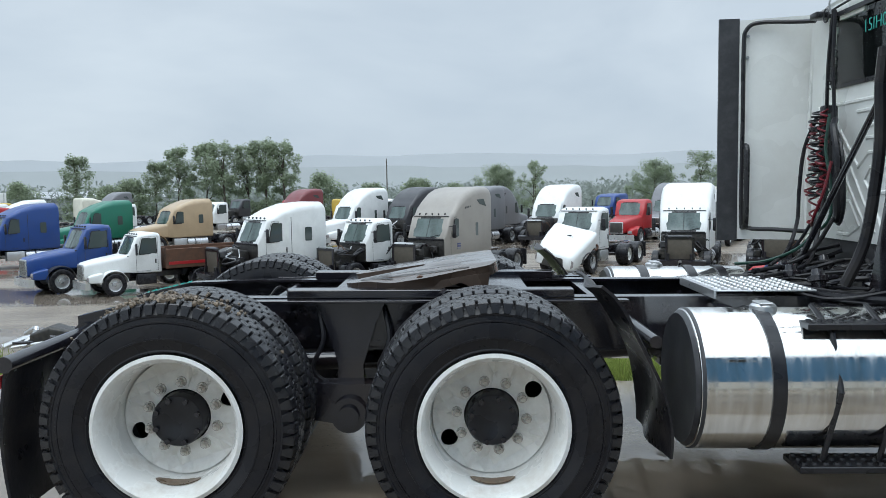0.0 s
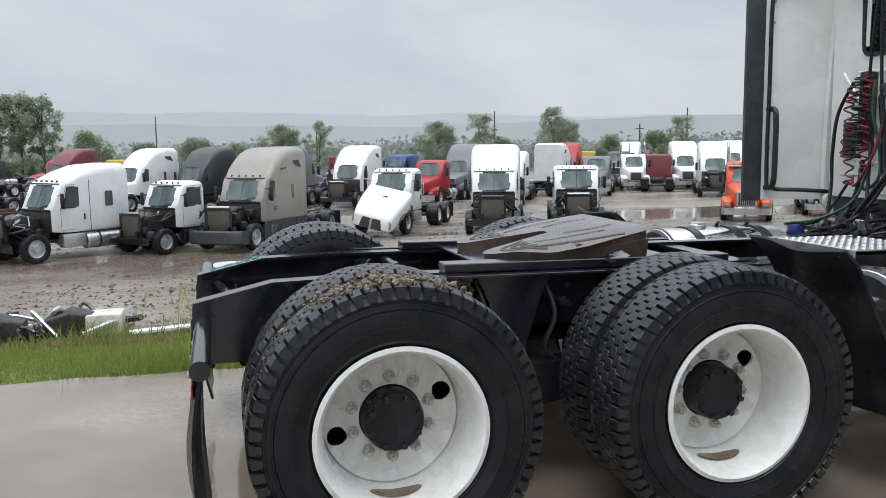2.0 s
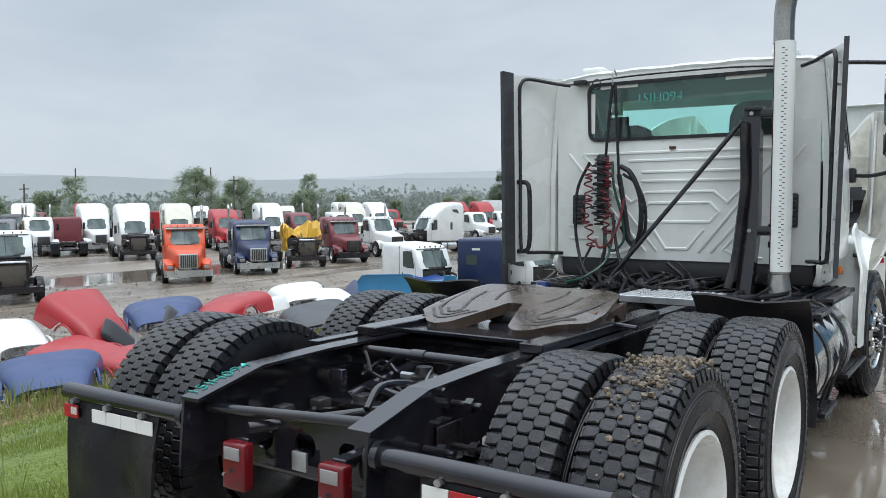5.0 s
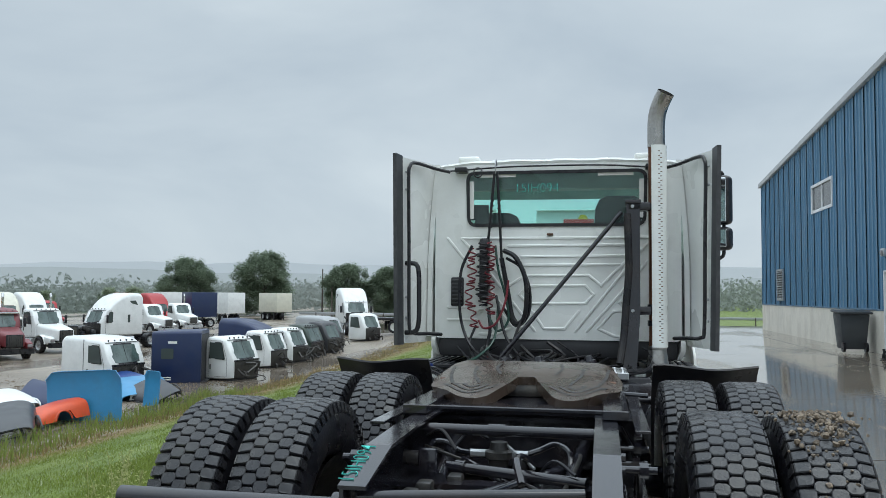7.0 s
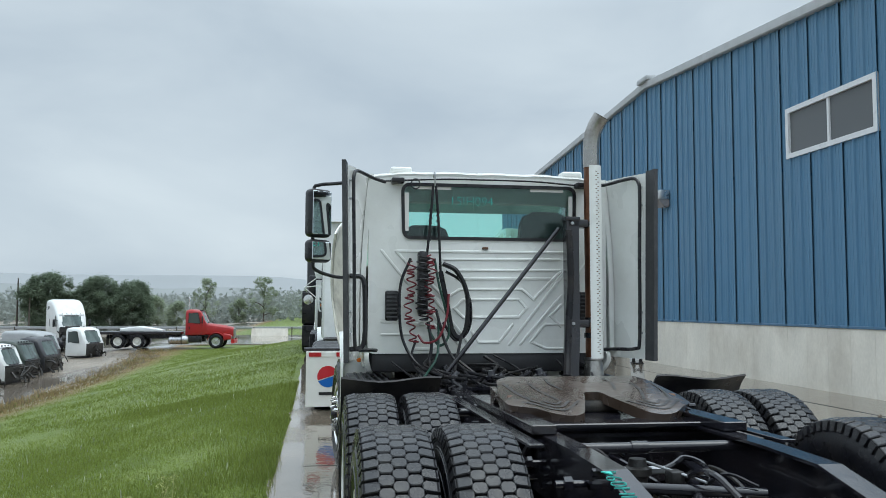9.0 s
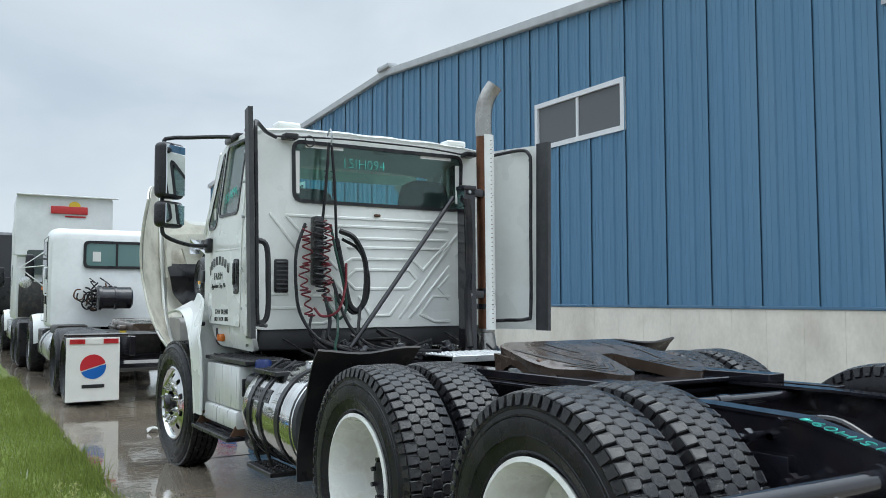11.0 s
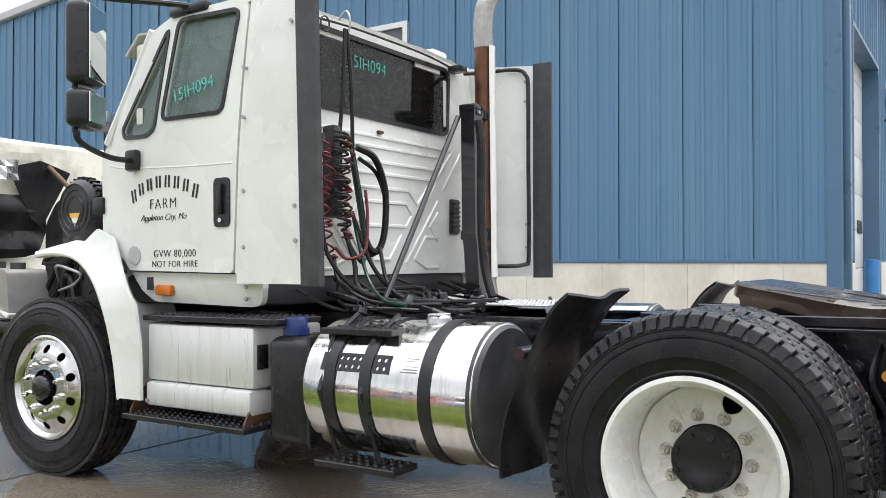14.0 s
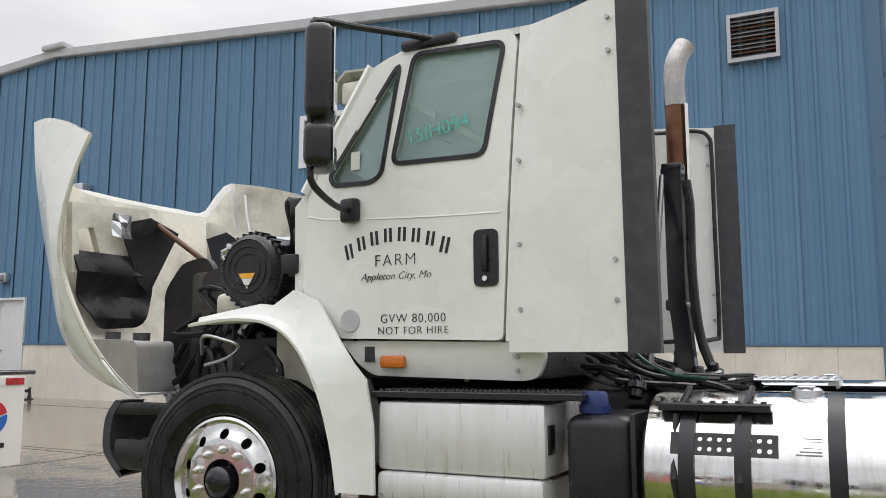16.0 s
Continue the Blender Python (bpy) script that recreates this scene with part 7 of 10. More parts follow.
def far_drop(s, z):
    """The hood hangs a little lower on its right side."""
    return 0.06 * min(1.0, max(0.0, -s - 0.55) / 0.4) * min(1.0, max(0.0, (z - 2.0) / 0.5))


def hood_point(t, s, inner=0.0):
    """t runs from the cowl edge down to the nose, s across."""
    k = min(1.0, max(0.0, (abs(s) - 0.64) / 0.36))
    k = k * k * (3 - 2 * k)
    t0 = 0.150 * (1 - k)
    f = (t0 + (1 - t0) * t) * (len(H_OUT) - 1)
    i = min(int(f), len(H_OUT) - 2)
    p = H_OUT[i].lerp(H_OUT[i + 1], f - i)
    ridge = 0.03 * math.exp(-((abs(s) - 0.55) / 0.06) ** 2)
    return (p.x + (0.15 + ridge) * (1 - s * s) * (1 - 0.4 * t) - inner * (1.0 - 0.3 * t), s * (0.93 + 0.03 * t), p.z + inner * 0.25 * t - far_drop(s, p.z))


hood = part("hood", surface([[hood_point(i / 22, (j - 14) / 14) for j in range(29)] for i in range(23)], 0.012), M["white"], T, "white hood tilted fully forward")
part("hood_liner", surface([[hood_point(0.02 + 0.90 * i / 18, (j - 12) / 12.6, 0.05 + 0.03 * (1 if j in (4, 5, 12, 19, 20) else 0)) for j in range(25)] for i in range(19)], 0.008), M["white_in"], hood, "grimy cream inside of the hood")
# flanks: from the crown's edge out to the flared fender lip
F_EDGE = [Vector(hood_point(t, 1.0)) for t in [k / 16 for k in range(17)]]
F_LIP = spline([(6.12, 1.205, 2.36), (6.20, 1.23, 2.16), (6.275, 1.24, 1.90), (6.29, 1.23, 1.68), (6.24, 1.205, 1.48), (6.12, 1.17, 1.24), (6.00, 1.10, 1.04), (5.90, 0.99, 0.885)], 4)


def flank_point(i, u, sd):
    f = i / 16 * (len(F_LIP) - 1)
    k = min(int(f), len(F_LIP) - 2)
    p = F_EDGE[i].lerp(F_LIP[k].lerp(F_LIP[k + 1], f - k), u)
    return (p.x, sd * (p.y + 0.035 * math.sin(math.pi * u)), p.z + 0.05 * math.sin(math.pi * u) * (1 - i / 16) - far_drop(sd, p.z))


for sd in (1, -1):
    fl_ = part("hood_flank", surface([[flank_point(i, u / 8, sd) for u in range(9)] for i in range(17)], 0.014), M["white"], hood, "white fender side of the hood")
    part("flank_liner", surface([[(lambda q: (q[0] - 0.020, q[1] - sd * 0.022, q[2] - 0.004))(flank_point(i, 0.04 + 0.92 * u / 8, sd)) for u in range(9)] for i in range(17)], 0.006), M["white_in"], fl_, "grimy inside of the fender side")
    part("flank_crease", tube(bmesh.new(), [(x - 0.10, sd * 0.95, z - far_drop(sd, z)) for x, z in ((6.93, 2.50), (6.90, 2.27), (6.81, 1.90), (6.68, 1.51), (6.60, 1.30))], 0.012, 6), M["white"], fl_)
    part("flank_trim", tube(bmesh.new(), [Vector(flank_point(i, 1.0, sd)) + Vector((0, -sd * 0.012, 0)) for i in range(14)], 0.013, 6), M["white_in"], fl_)
    # rib, opening and black splash panels inside
    part("hood_frame", sheet([(0.30, 1.66), (0.92, 1.62), (0.92, 2.06), (0.30, 2.10)], [[(0.70, 1.72), (0.87, 1.73), (0.87, 1.90), (0.76, 1.92)]], lambda a, b, d, sd=sd: (6.60 + 0.08 * (b - 1.6) - d, sd * a, b), 0.05), M["white_in"], hood, smooth=False)
    part("inner_splash_panel", sheet(rounded([(0.285, 1.51), (0.40, 1.76), (0.92, 1.765), (0.84, 1.44), (0.78, 1.36), (0.70, 1.28), (0.41, 1.30)], 0.05), [], lambda a, b, d, sd=sd: (6.56 + 0.10 * math.sin(b * 22) * 0.25 + 0.06 * (a - 0.7) - d, sd * a, b), 0.02, cut=0.07), M["rubber"], hood, "black inner splash panel")
    part("splash_flap", sheet([(0.14, 1.95), (0.37, 2.03), (0.60, 1.96), (0.44, 1.58), (0.36, 1.52)], [], lambda a, b, d, sd=sd: (6.50 + 0.12 * (a - 0.3) - d, sd * a, b), 0.012, cut=0.1), M["rubber"], hood, "brown-black splash flap", smooth=False)
    part("torn_foil", surface([[(6.46 + 0.02 * math.sin(i * 2.1 + j), sd * (0.56 + 0.05 * i), 1.86 + 0.05 * j + 0.01 * math.sin(3 * i)) for j in range(4)] for i in range(4)], 0.004), M["alu"], hood, smooth=False)
    hl = part("headlamp_housing", sheet(rounded([(6.46, 1.22), (6.00, 1.20), (5.97, 0.90), (6.20, 0.95), (6.36, 1.06)], 0.04), [], lambda a, b, d, sd=sd: (a, sd * (0.62 + d), b), 0.29, cut=0.1), M["grey_plastic"], hood, "grey headlamp housing")
    part("headlamp_cover", rod((6.36, sd * 0.76, 1.20), (6.36, sd * 0.76, 1.26), 0.045, 14), M["trim"], hl)
    part("headlamp_cover", rod((6.12, sd * 0.76, 1.19), (6.12, sd * 0.76, 1.25), 0.050, 14), M["trim"], hl)
    part("radiator_surround", sheet(rounded([(5.80, 0.86), (6.20, 0.86), (6.20, 1.52), (6.06, 1.69), (5.86, 1.72), (5.78, 1.60)], 0.06), [], lambda a, b, d, sd=sd: (a, sd * (0.46 + d), b), 0.05), M["rubber"], T, "black radiator surround")
part("gas_strut", rod((6.52, 0.30, 2.0), (5.95, 0.34, 1.66), 0.018), M["rust"], T)
part("wire_loop", pipe([(5.66, 0.74, 1.12), (5.60, 0.80, 1.22), (5.45, 0.80, 1.20), (5.36, 0.78, 1.16), (5.44, 0.78, 1.10), (5.60, 0.78, 1.06)], 0.010, 6), M["steel"], T)
part("grille", solid(6.08, 6.40, -0.50, 0.50, 0.88, 0.96, 0.03), M["black"], hood)
part("hood_hinge", rod((5.95, -0.45, 0.88), (5.95, 0.45, 0.88), 0.03), M["frame"], T)
bp = spline([(5.97, 1.06, 0), (6.02, 0.95, 0), (6.10, 0.5, 0), (6.12, 0, 0), (6.10, -0.5, 0), (6.02, -0.95, 0), (5.97, -1.06, 0)], 4)
part("bumper", surface([[(p.x - dx, p.y, z) for p in bp] for z, dx in ((0.46, 0.05), (0.50, 0.0), (0.76, 0.0), (0.83, 0.04))], 0.02), M["black"], T, "black plastic front bumper")
for sd in (1, -1):
    tip = spline([(5.91, 1.085, 0.875), (5.965, 1.09, 0.80), (5.985, 1.09, 0.70), (5.975, 1.09, 0.60), (5.90, 1.085, 0.51)], 4)
    part("bumper_end", loft([[(p.x + dx, sd * (p.y + dy), p.z) for dx, dy in ((0.075, -0.14), (0.055, -0.02), (0.02, 0.02), (-0.03, 0.015), (-0.035, -0.14))] for p in tip]), M["trim"], T, "grey bumper corner")
    part("bumper_arm", solid(5.56, 5.95, sd * 1.02, sd * 1.10, 0.80, 0.865, 0.012), M["black"], T)
    part("bumper_arm", solid(5.56, 5.95, sd * 1.00, sd * 1.10, 0.51, 0.68, 0.03), M["black"], T)

# ---------------------------------------------------------------- salvage trucks in the lot below
def rrect(x, w, z0, z1, r=0.14, lean=0.0):
    """A cross-section ring at x: rounded box of half width w."""
    pts = []
    h = z1 - z0
    r = min(r, w * 0.6, h * 0.45)
    for cy, cz, a0 in ((w - r, z0 + r * 0.4, -90), (w - r, z1 - r, 0), (-w + r, z1 - r, 90), (-w + r, z0 + r * 0.4, 180)):
        rr = r if cz > z0 + r * 0.5 else r * 0.4
        cyy = cy if rr == r else math.copysign(w - rr, cy)
        for k in range(4):
            a = radians(a0 + 30 * k)
            y, z = cyy + rr * math.cos(a), cz + rr * math.sin(a)
            pts.append((x + lean * (z - z0) / h, y, z))
    return pts


Y_PROTO = {}


def yard_wheel(parent, x, y, r=0.52, w=0.29, bright=True, dual=False):
    key = (round(w, 2), bright)
    if key not in Y_PROTO:
        t = part("wheel", tyre_mesh(r, w, 0.29, 28), M["tyre"], parent, "dirty black tyre")
        rim = part("rim", lathe([(0.295, w * 0.40), (0.27, w * 0.36), (0.25, w * 0.12), (0.20, w * 0.10), (0.12, w * 0.14), (0.11, w * 0.36), (0.0, w * 0.38)], 24), M["alu"] if bright else M["rim"], t)
        Y_PROTO[key] = (t, rim)
    else:
        t = again("wheel", Y_PROTO[key][0], parent)
        again("rim", Y_PROTO[key][1], t)
    m = Matrix.Translation((x, y, r - 0.02))
    if y < 0:
        m = m @ Matrix.Rotation(math.pi, 4, "Z")
    t.matrix_basis = m
    return t


ROOFS = {  # cab and sleeper: rings of (x, half width, top)
    "day": [(-1.34, 1.0, 2.70), (-1.75, 1.02, 2.74), (-2.05, 1.0, 2.70), (-2.12, 0.96, 2.60)],
    "flat": [(-1.34, 1.0, 2.72), (-2.0, 1.03, 2.80), (-3.2, 1.04, 2.82), (-3.32, 1.0, 2.74)],
    "mid": [(-1.34, 1.0, 2.74), (-1.8, 1.03, 2.95), (-2.5, 1.05, 3.18), (-3.5, 1.06, 3.24), (-3.62, 1.02, 3.14)],
    "high": [(-1.30, 1.0, 2.74), (-1.50, 1.02, 2.98), (-1.78, 1.04, 3.26), (-2.15, 1.06, 3.50), (-2.6, 1.07, 3.66), (-3.2, 1.08, 3.72), (-3.72, 1.08, 3.70), (-3.86, 1.05, 3.60)],
}


def truck_cab(t, colour, roof, bunk=True, detail=True):
    """Cab shell with its windows, on a thing whose x points ahead; steer axle at x = 0."""
    p = paint(colour)
    rings = [rrect(-0.70, 0.90, 0.98, 1.74, 0.10), rrect(-0.86, 0.95, 0.95, 2.05, 0.12), rrect(-1.10, 0.97, 0.93, 2.60, 0.16)] + [rrect(x, w, 0.92, z, 0.20 if z < 3 else 0.30) for x, w, z in ROOFS[roof]]
    cab = part("cab", loft(rings), p, t, smooth=True, angle=50)
    slope = lambda z: -0.700 - 0.16 * (z - 1.74) / 0.31 if z < 2.05 else -0.86 - 0.24 * (z - 2.05) / 0.55
    pane = lambda w, z0, z1, out: surface([[(slope(z) + out - 0.05 * (y / w) ** 4, y, z) for y in (-w, -w * 0.85, -w * 0.5, 0, w * 0.5, w * 0.85, w)] for z in (z0, 0.5 * (z0 + z1), z1)], 0.012)
    part("windscreen_seal", pane(0.90, 1.72, 2.55, 0.006), M["black"], t, "black rubber windscreen seal")
    part("windscreen", pane(0.84, 1.79, 2.49, 0.020), M["glass_yard"], t, "grey-green rain-wet windscreen")
    if detail:
        part("windscreen_divider", tube(bmesh.new(), [(slope(z) + 0.022, 0, z) for z in (1.79, 2.05, 2.49)], 0.010, 6), M["black"], t)
        part("wiper", tube(bmesh.new(), [(slope(1.77) + 0.05, 0.15, 1.77), (slope(1.90) + 0.035, 0.62, 1.88)], 0.010, 5), M["black"], t)
        part("cowl_panel", solid(-0.84, -0.64, -0.86, 0.86, 1.66, 1.735, 0.02), M["black"], t)
        part("roof_gutter", solid(-1.13, -1.06, -0.86, 0.86, 2.575, 2.60, 0.01, 1), M["trim"], t)
        for k in range(5):
            part("roof_lamp", solid(-1.20, -1.13, -0.62 + k * 0.31 - 0.022, -0.62 + k * 0.31 + 0.022, 2.63, 2.70, 0.01, 1), M["trim"], t)
    for side in (1, -1):
        win = [(-1.12, 1.78), (-1.28, 2.46), (-1.88, 2.48), (-1.90, 1.80)]
        seal = part("window_seal", sheet(rounded(inset(win, -0.03), 0.07), [], lambda a, b, d, s=side: (a, s * (1.000 + d), b), 0.014), M["black"], t)
        part("side_window", sheet(rounded(win, 0.06), [], lambda a, b, d, s=side: (a, s * (1.012 + d), b), 0.010), M["glass_dark"], seal)
        if detail:
            part("door_seam", sheet([(-0.98, 1.02), (-0.98, 1.76), (-1.24, 2.55), (-1.96, 2.57), (-1.96, 1.02)], [[(-0.99, 1.03), (-0.99, 1.757), (-1.247, 2.54), (-1.95, 2.56), (-1.95, 1.03)]], lambda a, b, d, s=side: (a, s * (1.008 + d), b), 0.006), M["trim"], t)
            part("door_handle", solid(-1.88, -1.82, side * 1.015, side * 1.04, 1.34, 1.54, 0.01), M["black"], t)
            if roof != "day":
                part("sleeper_seam", solid(-2.075, -2.055, side * 1.015, side * 1.046, 0.96, 2.70, 0.003, 1), M["trim"], t)
        if roof in ("mid", "high") and bunk:
            part("bunk_window", sheet(rounded([(-2.95, 1.75), (-2.95, 2.28), (-2.65, 2.28), (-2.65, 1.75)], 0.06), [], lambda a, b, d, s=side: (a, s * (1.062 + d), b), 0.012), M["glass_dark"], t)
        if roof == "high":
            part("fairing_window", sheet(rounded([(-3.45, 2.90), (-3.25, 3.22), (-2.75, 3.20), (-2.95, 3.02)], 0.05), [], lambda a, b, d, s=side: (a, s * (1.074 + d), b), 0.010), M["glass_dark"], t)
    return cab


def engine_lumps(t, rnd, x0, x1, detail=True):
    part("engine", loft([rrect(x0, 0.34, 0.72, 1.45, 0.08), rrect((x0 + x1) / 2, 0.42, 0.66, 1.60, 0.10), rrect(x1, 0.34, 0.70, 1.46, 0.08)]), M["engine"], t, "exposed grimy engine")
    core = part("radiator", solid(x1 + 0.06, x1 + 0.17, -0.48, 0.48, 0.70, 1.52, 0.02), M["radiator_brown"], t, "brown radiator core")
    part("radiator_frame", sheet([(-0.56, 0.62), (0.56, 0.62), (0.56, 1.58), (-0.56, 1.58)], [[(-0.47, 0.72), (0.47, 0.72), (0.47, 1.50), (-0.47, 1.50)]], lambda a, b, d: (x1 + 0.155 + d, a, b), 0.035), M["frame"], core, smooth=False)
    part("radiator_tank", rod((x1 + 0.12, -0.46, 1.60), (x1 + 0.12, 0.46, 1.60), 0.055, 8), M["alu"] if rnd.random() < 0.6 else M["frame"], core)
    part("firewall", solid(-0.76, -0.68, -0.90, 0.90, 0.95, 1.70, 0.04), M["engine"], t)
    part("front_beam", loft([[(x1 + 0.30 + dx, y, z) for dx, z in ((-0.10, 0.42), (0.03, 0.44), (0.05, 0.66), (-0.08, 0.70))] for y in (-1.02, -0.5, 0.5, 1.02)]), M["frame"], t, "black front beam")
    n = 15 if detail else 5
    for k in range(n):
        q = (rnd.uniform(x0, x1), rnd.uniform(-0.8, 0.8), rnd.uniform(0.85, 1.62))
        part("engine_hose", pipe([q] + [(q[0] + rnd.uniform(-0.4, 0.4), q[1] + rnd.uniform(-0.35, 0.35), q[2] + rnd.uniform(-0.4, 0.2)) for _ in range(3)], rnd.choice((0.02, 0.03, 0.05)), 6, 4), M["alu"] if k % 7 == 3 else M["rust"] if k % 5 == 2 else M["rubber"], t)
    for k in range(8 if detail else 3):
        q = (rnd.uniform(x0, x1), rnd.choice((-1, 1)) * rnd.uniform(0.35, 0.80), rnd.uniform(0.75, 1.50))
        part("engine_part", loft([rrect(q[0] - 0.14, 0.11, q[2] - 0.12, q[2] + 0.10, 0.04), rrect(q[0], 0.15, q[2] - 0.15, q[2] + 0.13, 0.05), rrect(q[0] + 0.14, 0.09, q[2] - 0.10, q[2] + 0.09, 0.04)]), M["engine"] if k % 3 else M["trim"], t).matrix_basis = Matrix.Translation((0, q[1], 0))


def yard_truck(label, at, heading, colour, roof="high", hood=True, rear=True, tank=True, stacks=0, bumper="alu", grille="alu", wheels=True, scale=1.0, frame_len=6.6, seed=1, group="salvage trucks", visor=False, fender=None, skirt=None):
    """at: ground under the left steer wheel."""
    rnd = random.Random(seed)
    h = radians(heading)
    left = Vector((-math.sin(h), math.cos(h)))
    o = Vector(at) - left * 1.0 * scale
    t = thing("salvage_truck", label, "truck", Matrix.Translation((o.x, o.y, grade(o.x, o.y))) @ Matrix.Rotation(h, 4, "Z") @ Matrix.Scale(scale, 4), group=group)
    p = paint(colour)
    detail = at[1] < 40 and at[0] < 62
    truck_cab(t, colour, roof, detail=detail)
    for side in (1, -1):
        part("frame_rail", solid(-frame_len, 1.0 if hood else 0.85, side * 0.43 - 0.04, side * 0.43 + 0.04, 0.68, 0.94, 0.01, 1), M["frame"], t)
        if wheels:
            yard_wheel(t, 0, side * 1.0)
        if rear:
            for x in (-frame_len + 0.75, -frame_len + 2.05):
                yard_wheel(t, x, side * 0.90, w=0.56, bright=seed % 2 == 0)
            part("mud_flap", solid(-frame_len + 0.02, -frame_len + 0.05, side * 0.62, side * 1.18, 0.25, 0.95, 0.01, 1), M["rubber"], t)
        if tank:
            tk = part("fuel_tank", lathe([(0.0, -3.25), (0.26, -3.25), (0.30, -3.20), (0.30, -1.95), (0.26, -1.90), (0.0, -1.90)], 24, "x"), M["alu"], t, "dull aluminium fuel tank")
            tk.matrix_basis = Matrix.Translation((0, side * 0.82, 0.60))
            part("tank_strap", lathe([(0.305, -2.4), (0.312, -2.4), (0.312, -2.34), (0.305, -2.34)], 24, "x"), M["black"], tk)
        part("step", solid(-1.85, -1.0, side * 0.75, side * 1.06, 0.42, 0.88, 0.03), M["alu"] if seed % 3 else M["black"], t)
        part("mirror", solid(-0.98, -0.90, side * 1.14, side * 1.30, 1.75, 2.28, 0.04), M["black"], t)
        if detail:
            part("mirror_bar", rod((-0.95, side * 0.96, 2.2), (-0.95, side * 1.25, 2.2), 0.015, 6), M["black"], t)
        if stacks > (0 if side > 0 else 1):
            part("exhaust_pipe", tube(bmesh.new(), [(-2.20 if roof == "day" else -3.75, side * 0.92, 0.9), (-2.20 if roof == "day" else -3.75, side * 0.92, 3.45), (-2.28 if roof == "day" else -3.83, side * 0.94, 3.65)], 0.075, 12), M["chrome"], t)
    if rear:
        part("axle", rod((-frame_len + 0.75, -0.8, 0.5), (-frame_len + 0.75, 0.8, 0.5), 0.09, 10), M["frame"], t)
        part("axle", rod((-frame_len + 2.05, -0.8, 0.5), (-frame_len + 2.05, 0.8, 0.5), 0.09, 10), M["frame"], t)
        part("fifth_wheel", solid(-frame_len + 0.9, -frame_len + 1.9, -0.45, 0.45, 0.98, 1.06, 0.03), M["plate"], t)
    part("front_axle", rod((0, -0.9, 0.42), (0, 0.9, 0.42), 0.06, 8), M["frame"], t)
    if visor:
        part("sun_visor", solid(-1.16, -0.88, -0.88, 0.88, 2.50, 2.58, 0.02), M["chrome"] if stacks else p, t)
    if hood:
        hd = part("hood", loft([rrect(-0.70, 0.88, 0.98, 1.76, 0.14), rrect(-0.2, 0.80, 0.95, 1.70, 0.20), rrect(0.5, 0.66, 0.85, 1.60, 0.20), rrect(1.02, 0.56, 0.75, 1.48, 0.16), rrect(1.12, 0.50, 0.78, 1.40, 0.12)]), p, t, angle=50)
        part("grille", solid(1.10, 1.16, -0.44, 0.44, 0.72, 1.42, 0.04), M[grille], hd)
        part("grille_mesh", solid(1.155, 1.168, -0.38, 0.38, 0.78, 1.36, 0.02), M["radiator"], hd)
        for k in range(9 if detail else 0):
            part("grille_bar", solid(1.165, 1.178, -0.37 + k * 0.0925 - 0.01, -0.37 + k * 0.0925 + 0.01, 0.78, 1.36, 0.003, 1), M[grille], hd)
        for side in (1, -1):
            rows = [[(0.62 * math.cos(a), side * y, 0.50 + 0.64 * math.sin(a) - 0.02 * (y > 1.05)) for y in (0.60, 0.80, 1.0, 1.08, 1.10)] for a in [radians(8 + 164 * k / 12) for k in range(13)]]
            part("fender", surface(rows, 0.02), paint(fender) if fender else p, t)
            part("fender_nose", loft([rrect(0.50, 0.24, 0.62, 1.06, 0.08), rrect(0.92, 0.20, 0.62, 0.98, 0.08), rrect(1.05, 0.14, 0.66, 0.92, 0.06)]), p, t).matrix_basis = Matrix.Translation((0, side * 0.82, 0))
            part("headlamp", solid(0.98, 1.085, side * 0.70, side * 0.96, 0.70, 0.88, 0.03), M["lens_white"], t)
    else:
        engine_lumps(t, rnd, -0.6, 0.55, detail)
    if bumper:
        bp = [(1.06, 1.10), (1.24, 0.98), (1.30, 0.5), (1.31, 0.0), (1.30, -0.5), (1.24, -0.98), (1.06, -1.10)]
        part("bumper", surface([[(x, y, z) for x, y in bp] for z in (0.36, 0.66)], 0.03), M[bumper], t)
    if skirt:
        for side in (1, -1):
            sk = part("side_skirt", sheet(rounded([(-0.62, 0.36), (-0.70, 0.98), (-2.02, 1.00), (-frame_len + 2.75, 1.02), (-frame_len + 2.75, 0.34)], 0.05), [], lambda a, b, d, s=side: (a, s * (1.03 + d), b), 0.03), M[skirt], t, "dark grey side skirt")
            for x in (-1.05, -2.1, -3.0):
                part("skirt_seam", solid(x, x + 0.02, side * 1.058, side * 1.066, 0.38, 0.98, 0.002, 1), M["black"], sk)
            part("skirt_step", solid(-1.95, -1.10, side * 1.04, side * 1.12, 0.36, 0.42, 0.015), M["alu"], sk)
        nose = [(0.55, 1.14), (0.95, 1.12), (1.10, 0.95), (1.16, 0.5), (1.17, 0.0), (1.16, -0.5), (1.10, -0.95), (0.95, -1.12), (0.55, -1.14)]
        part("bumper", surface([[(x - dx, y, z) for x, y in nose] for z, dx in ((0.30, 0.06), (0.36, 0.0), (0.74, 0.02), (0.80, 0.08))], 0.03), M[skirt], t, "dark grey plastic bumper")
    return t


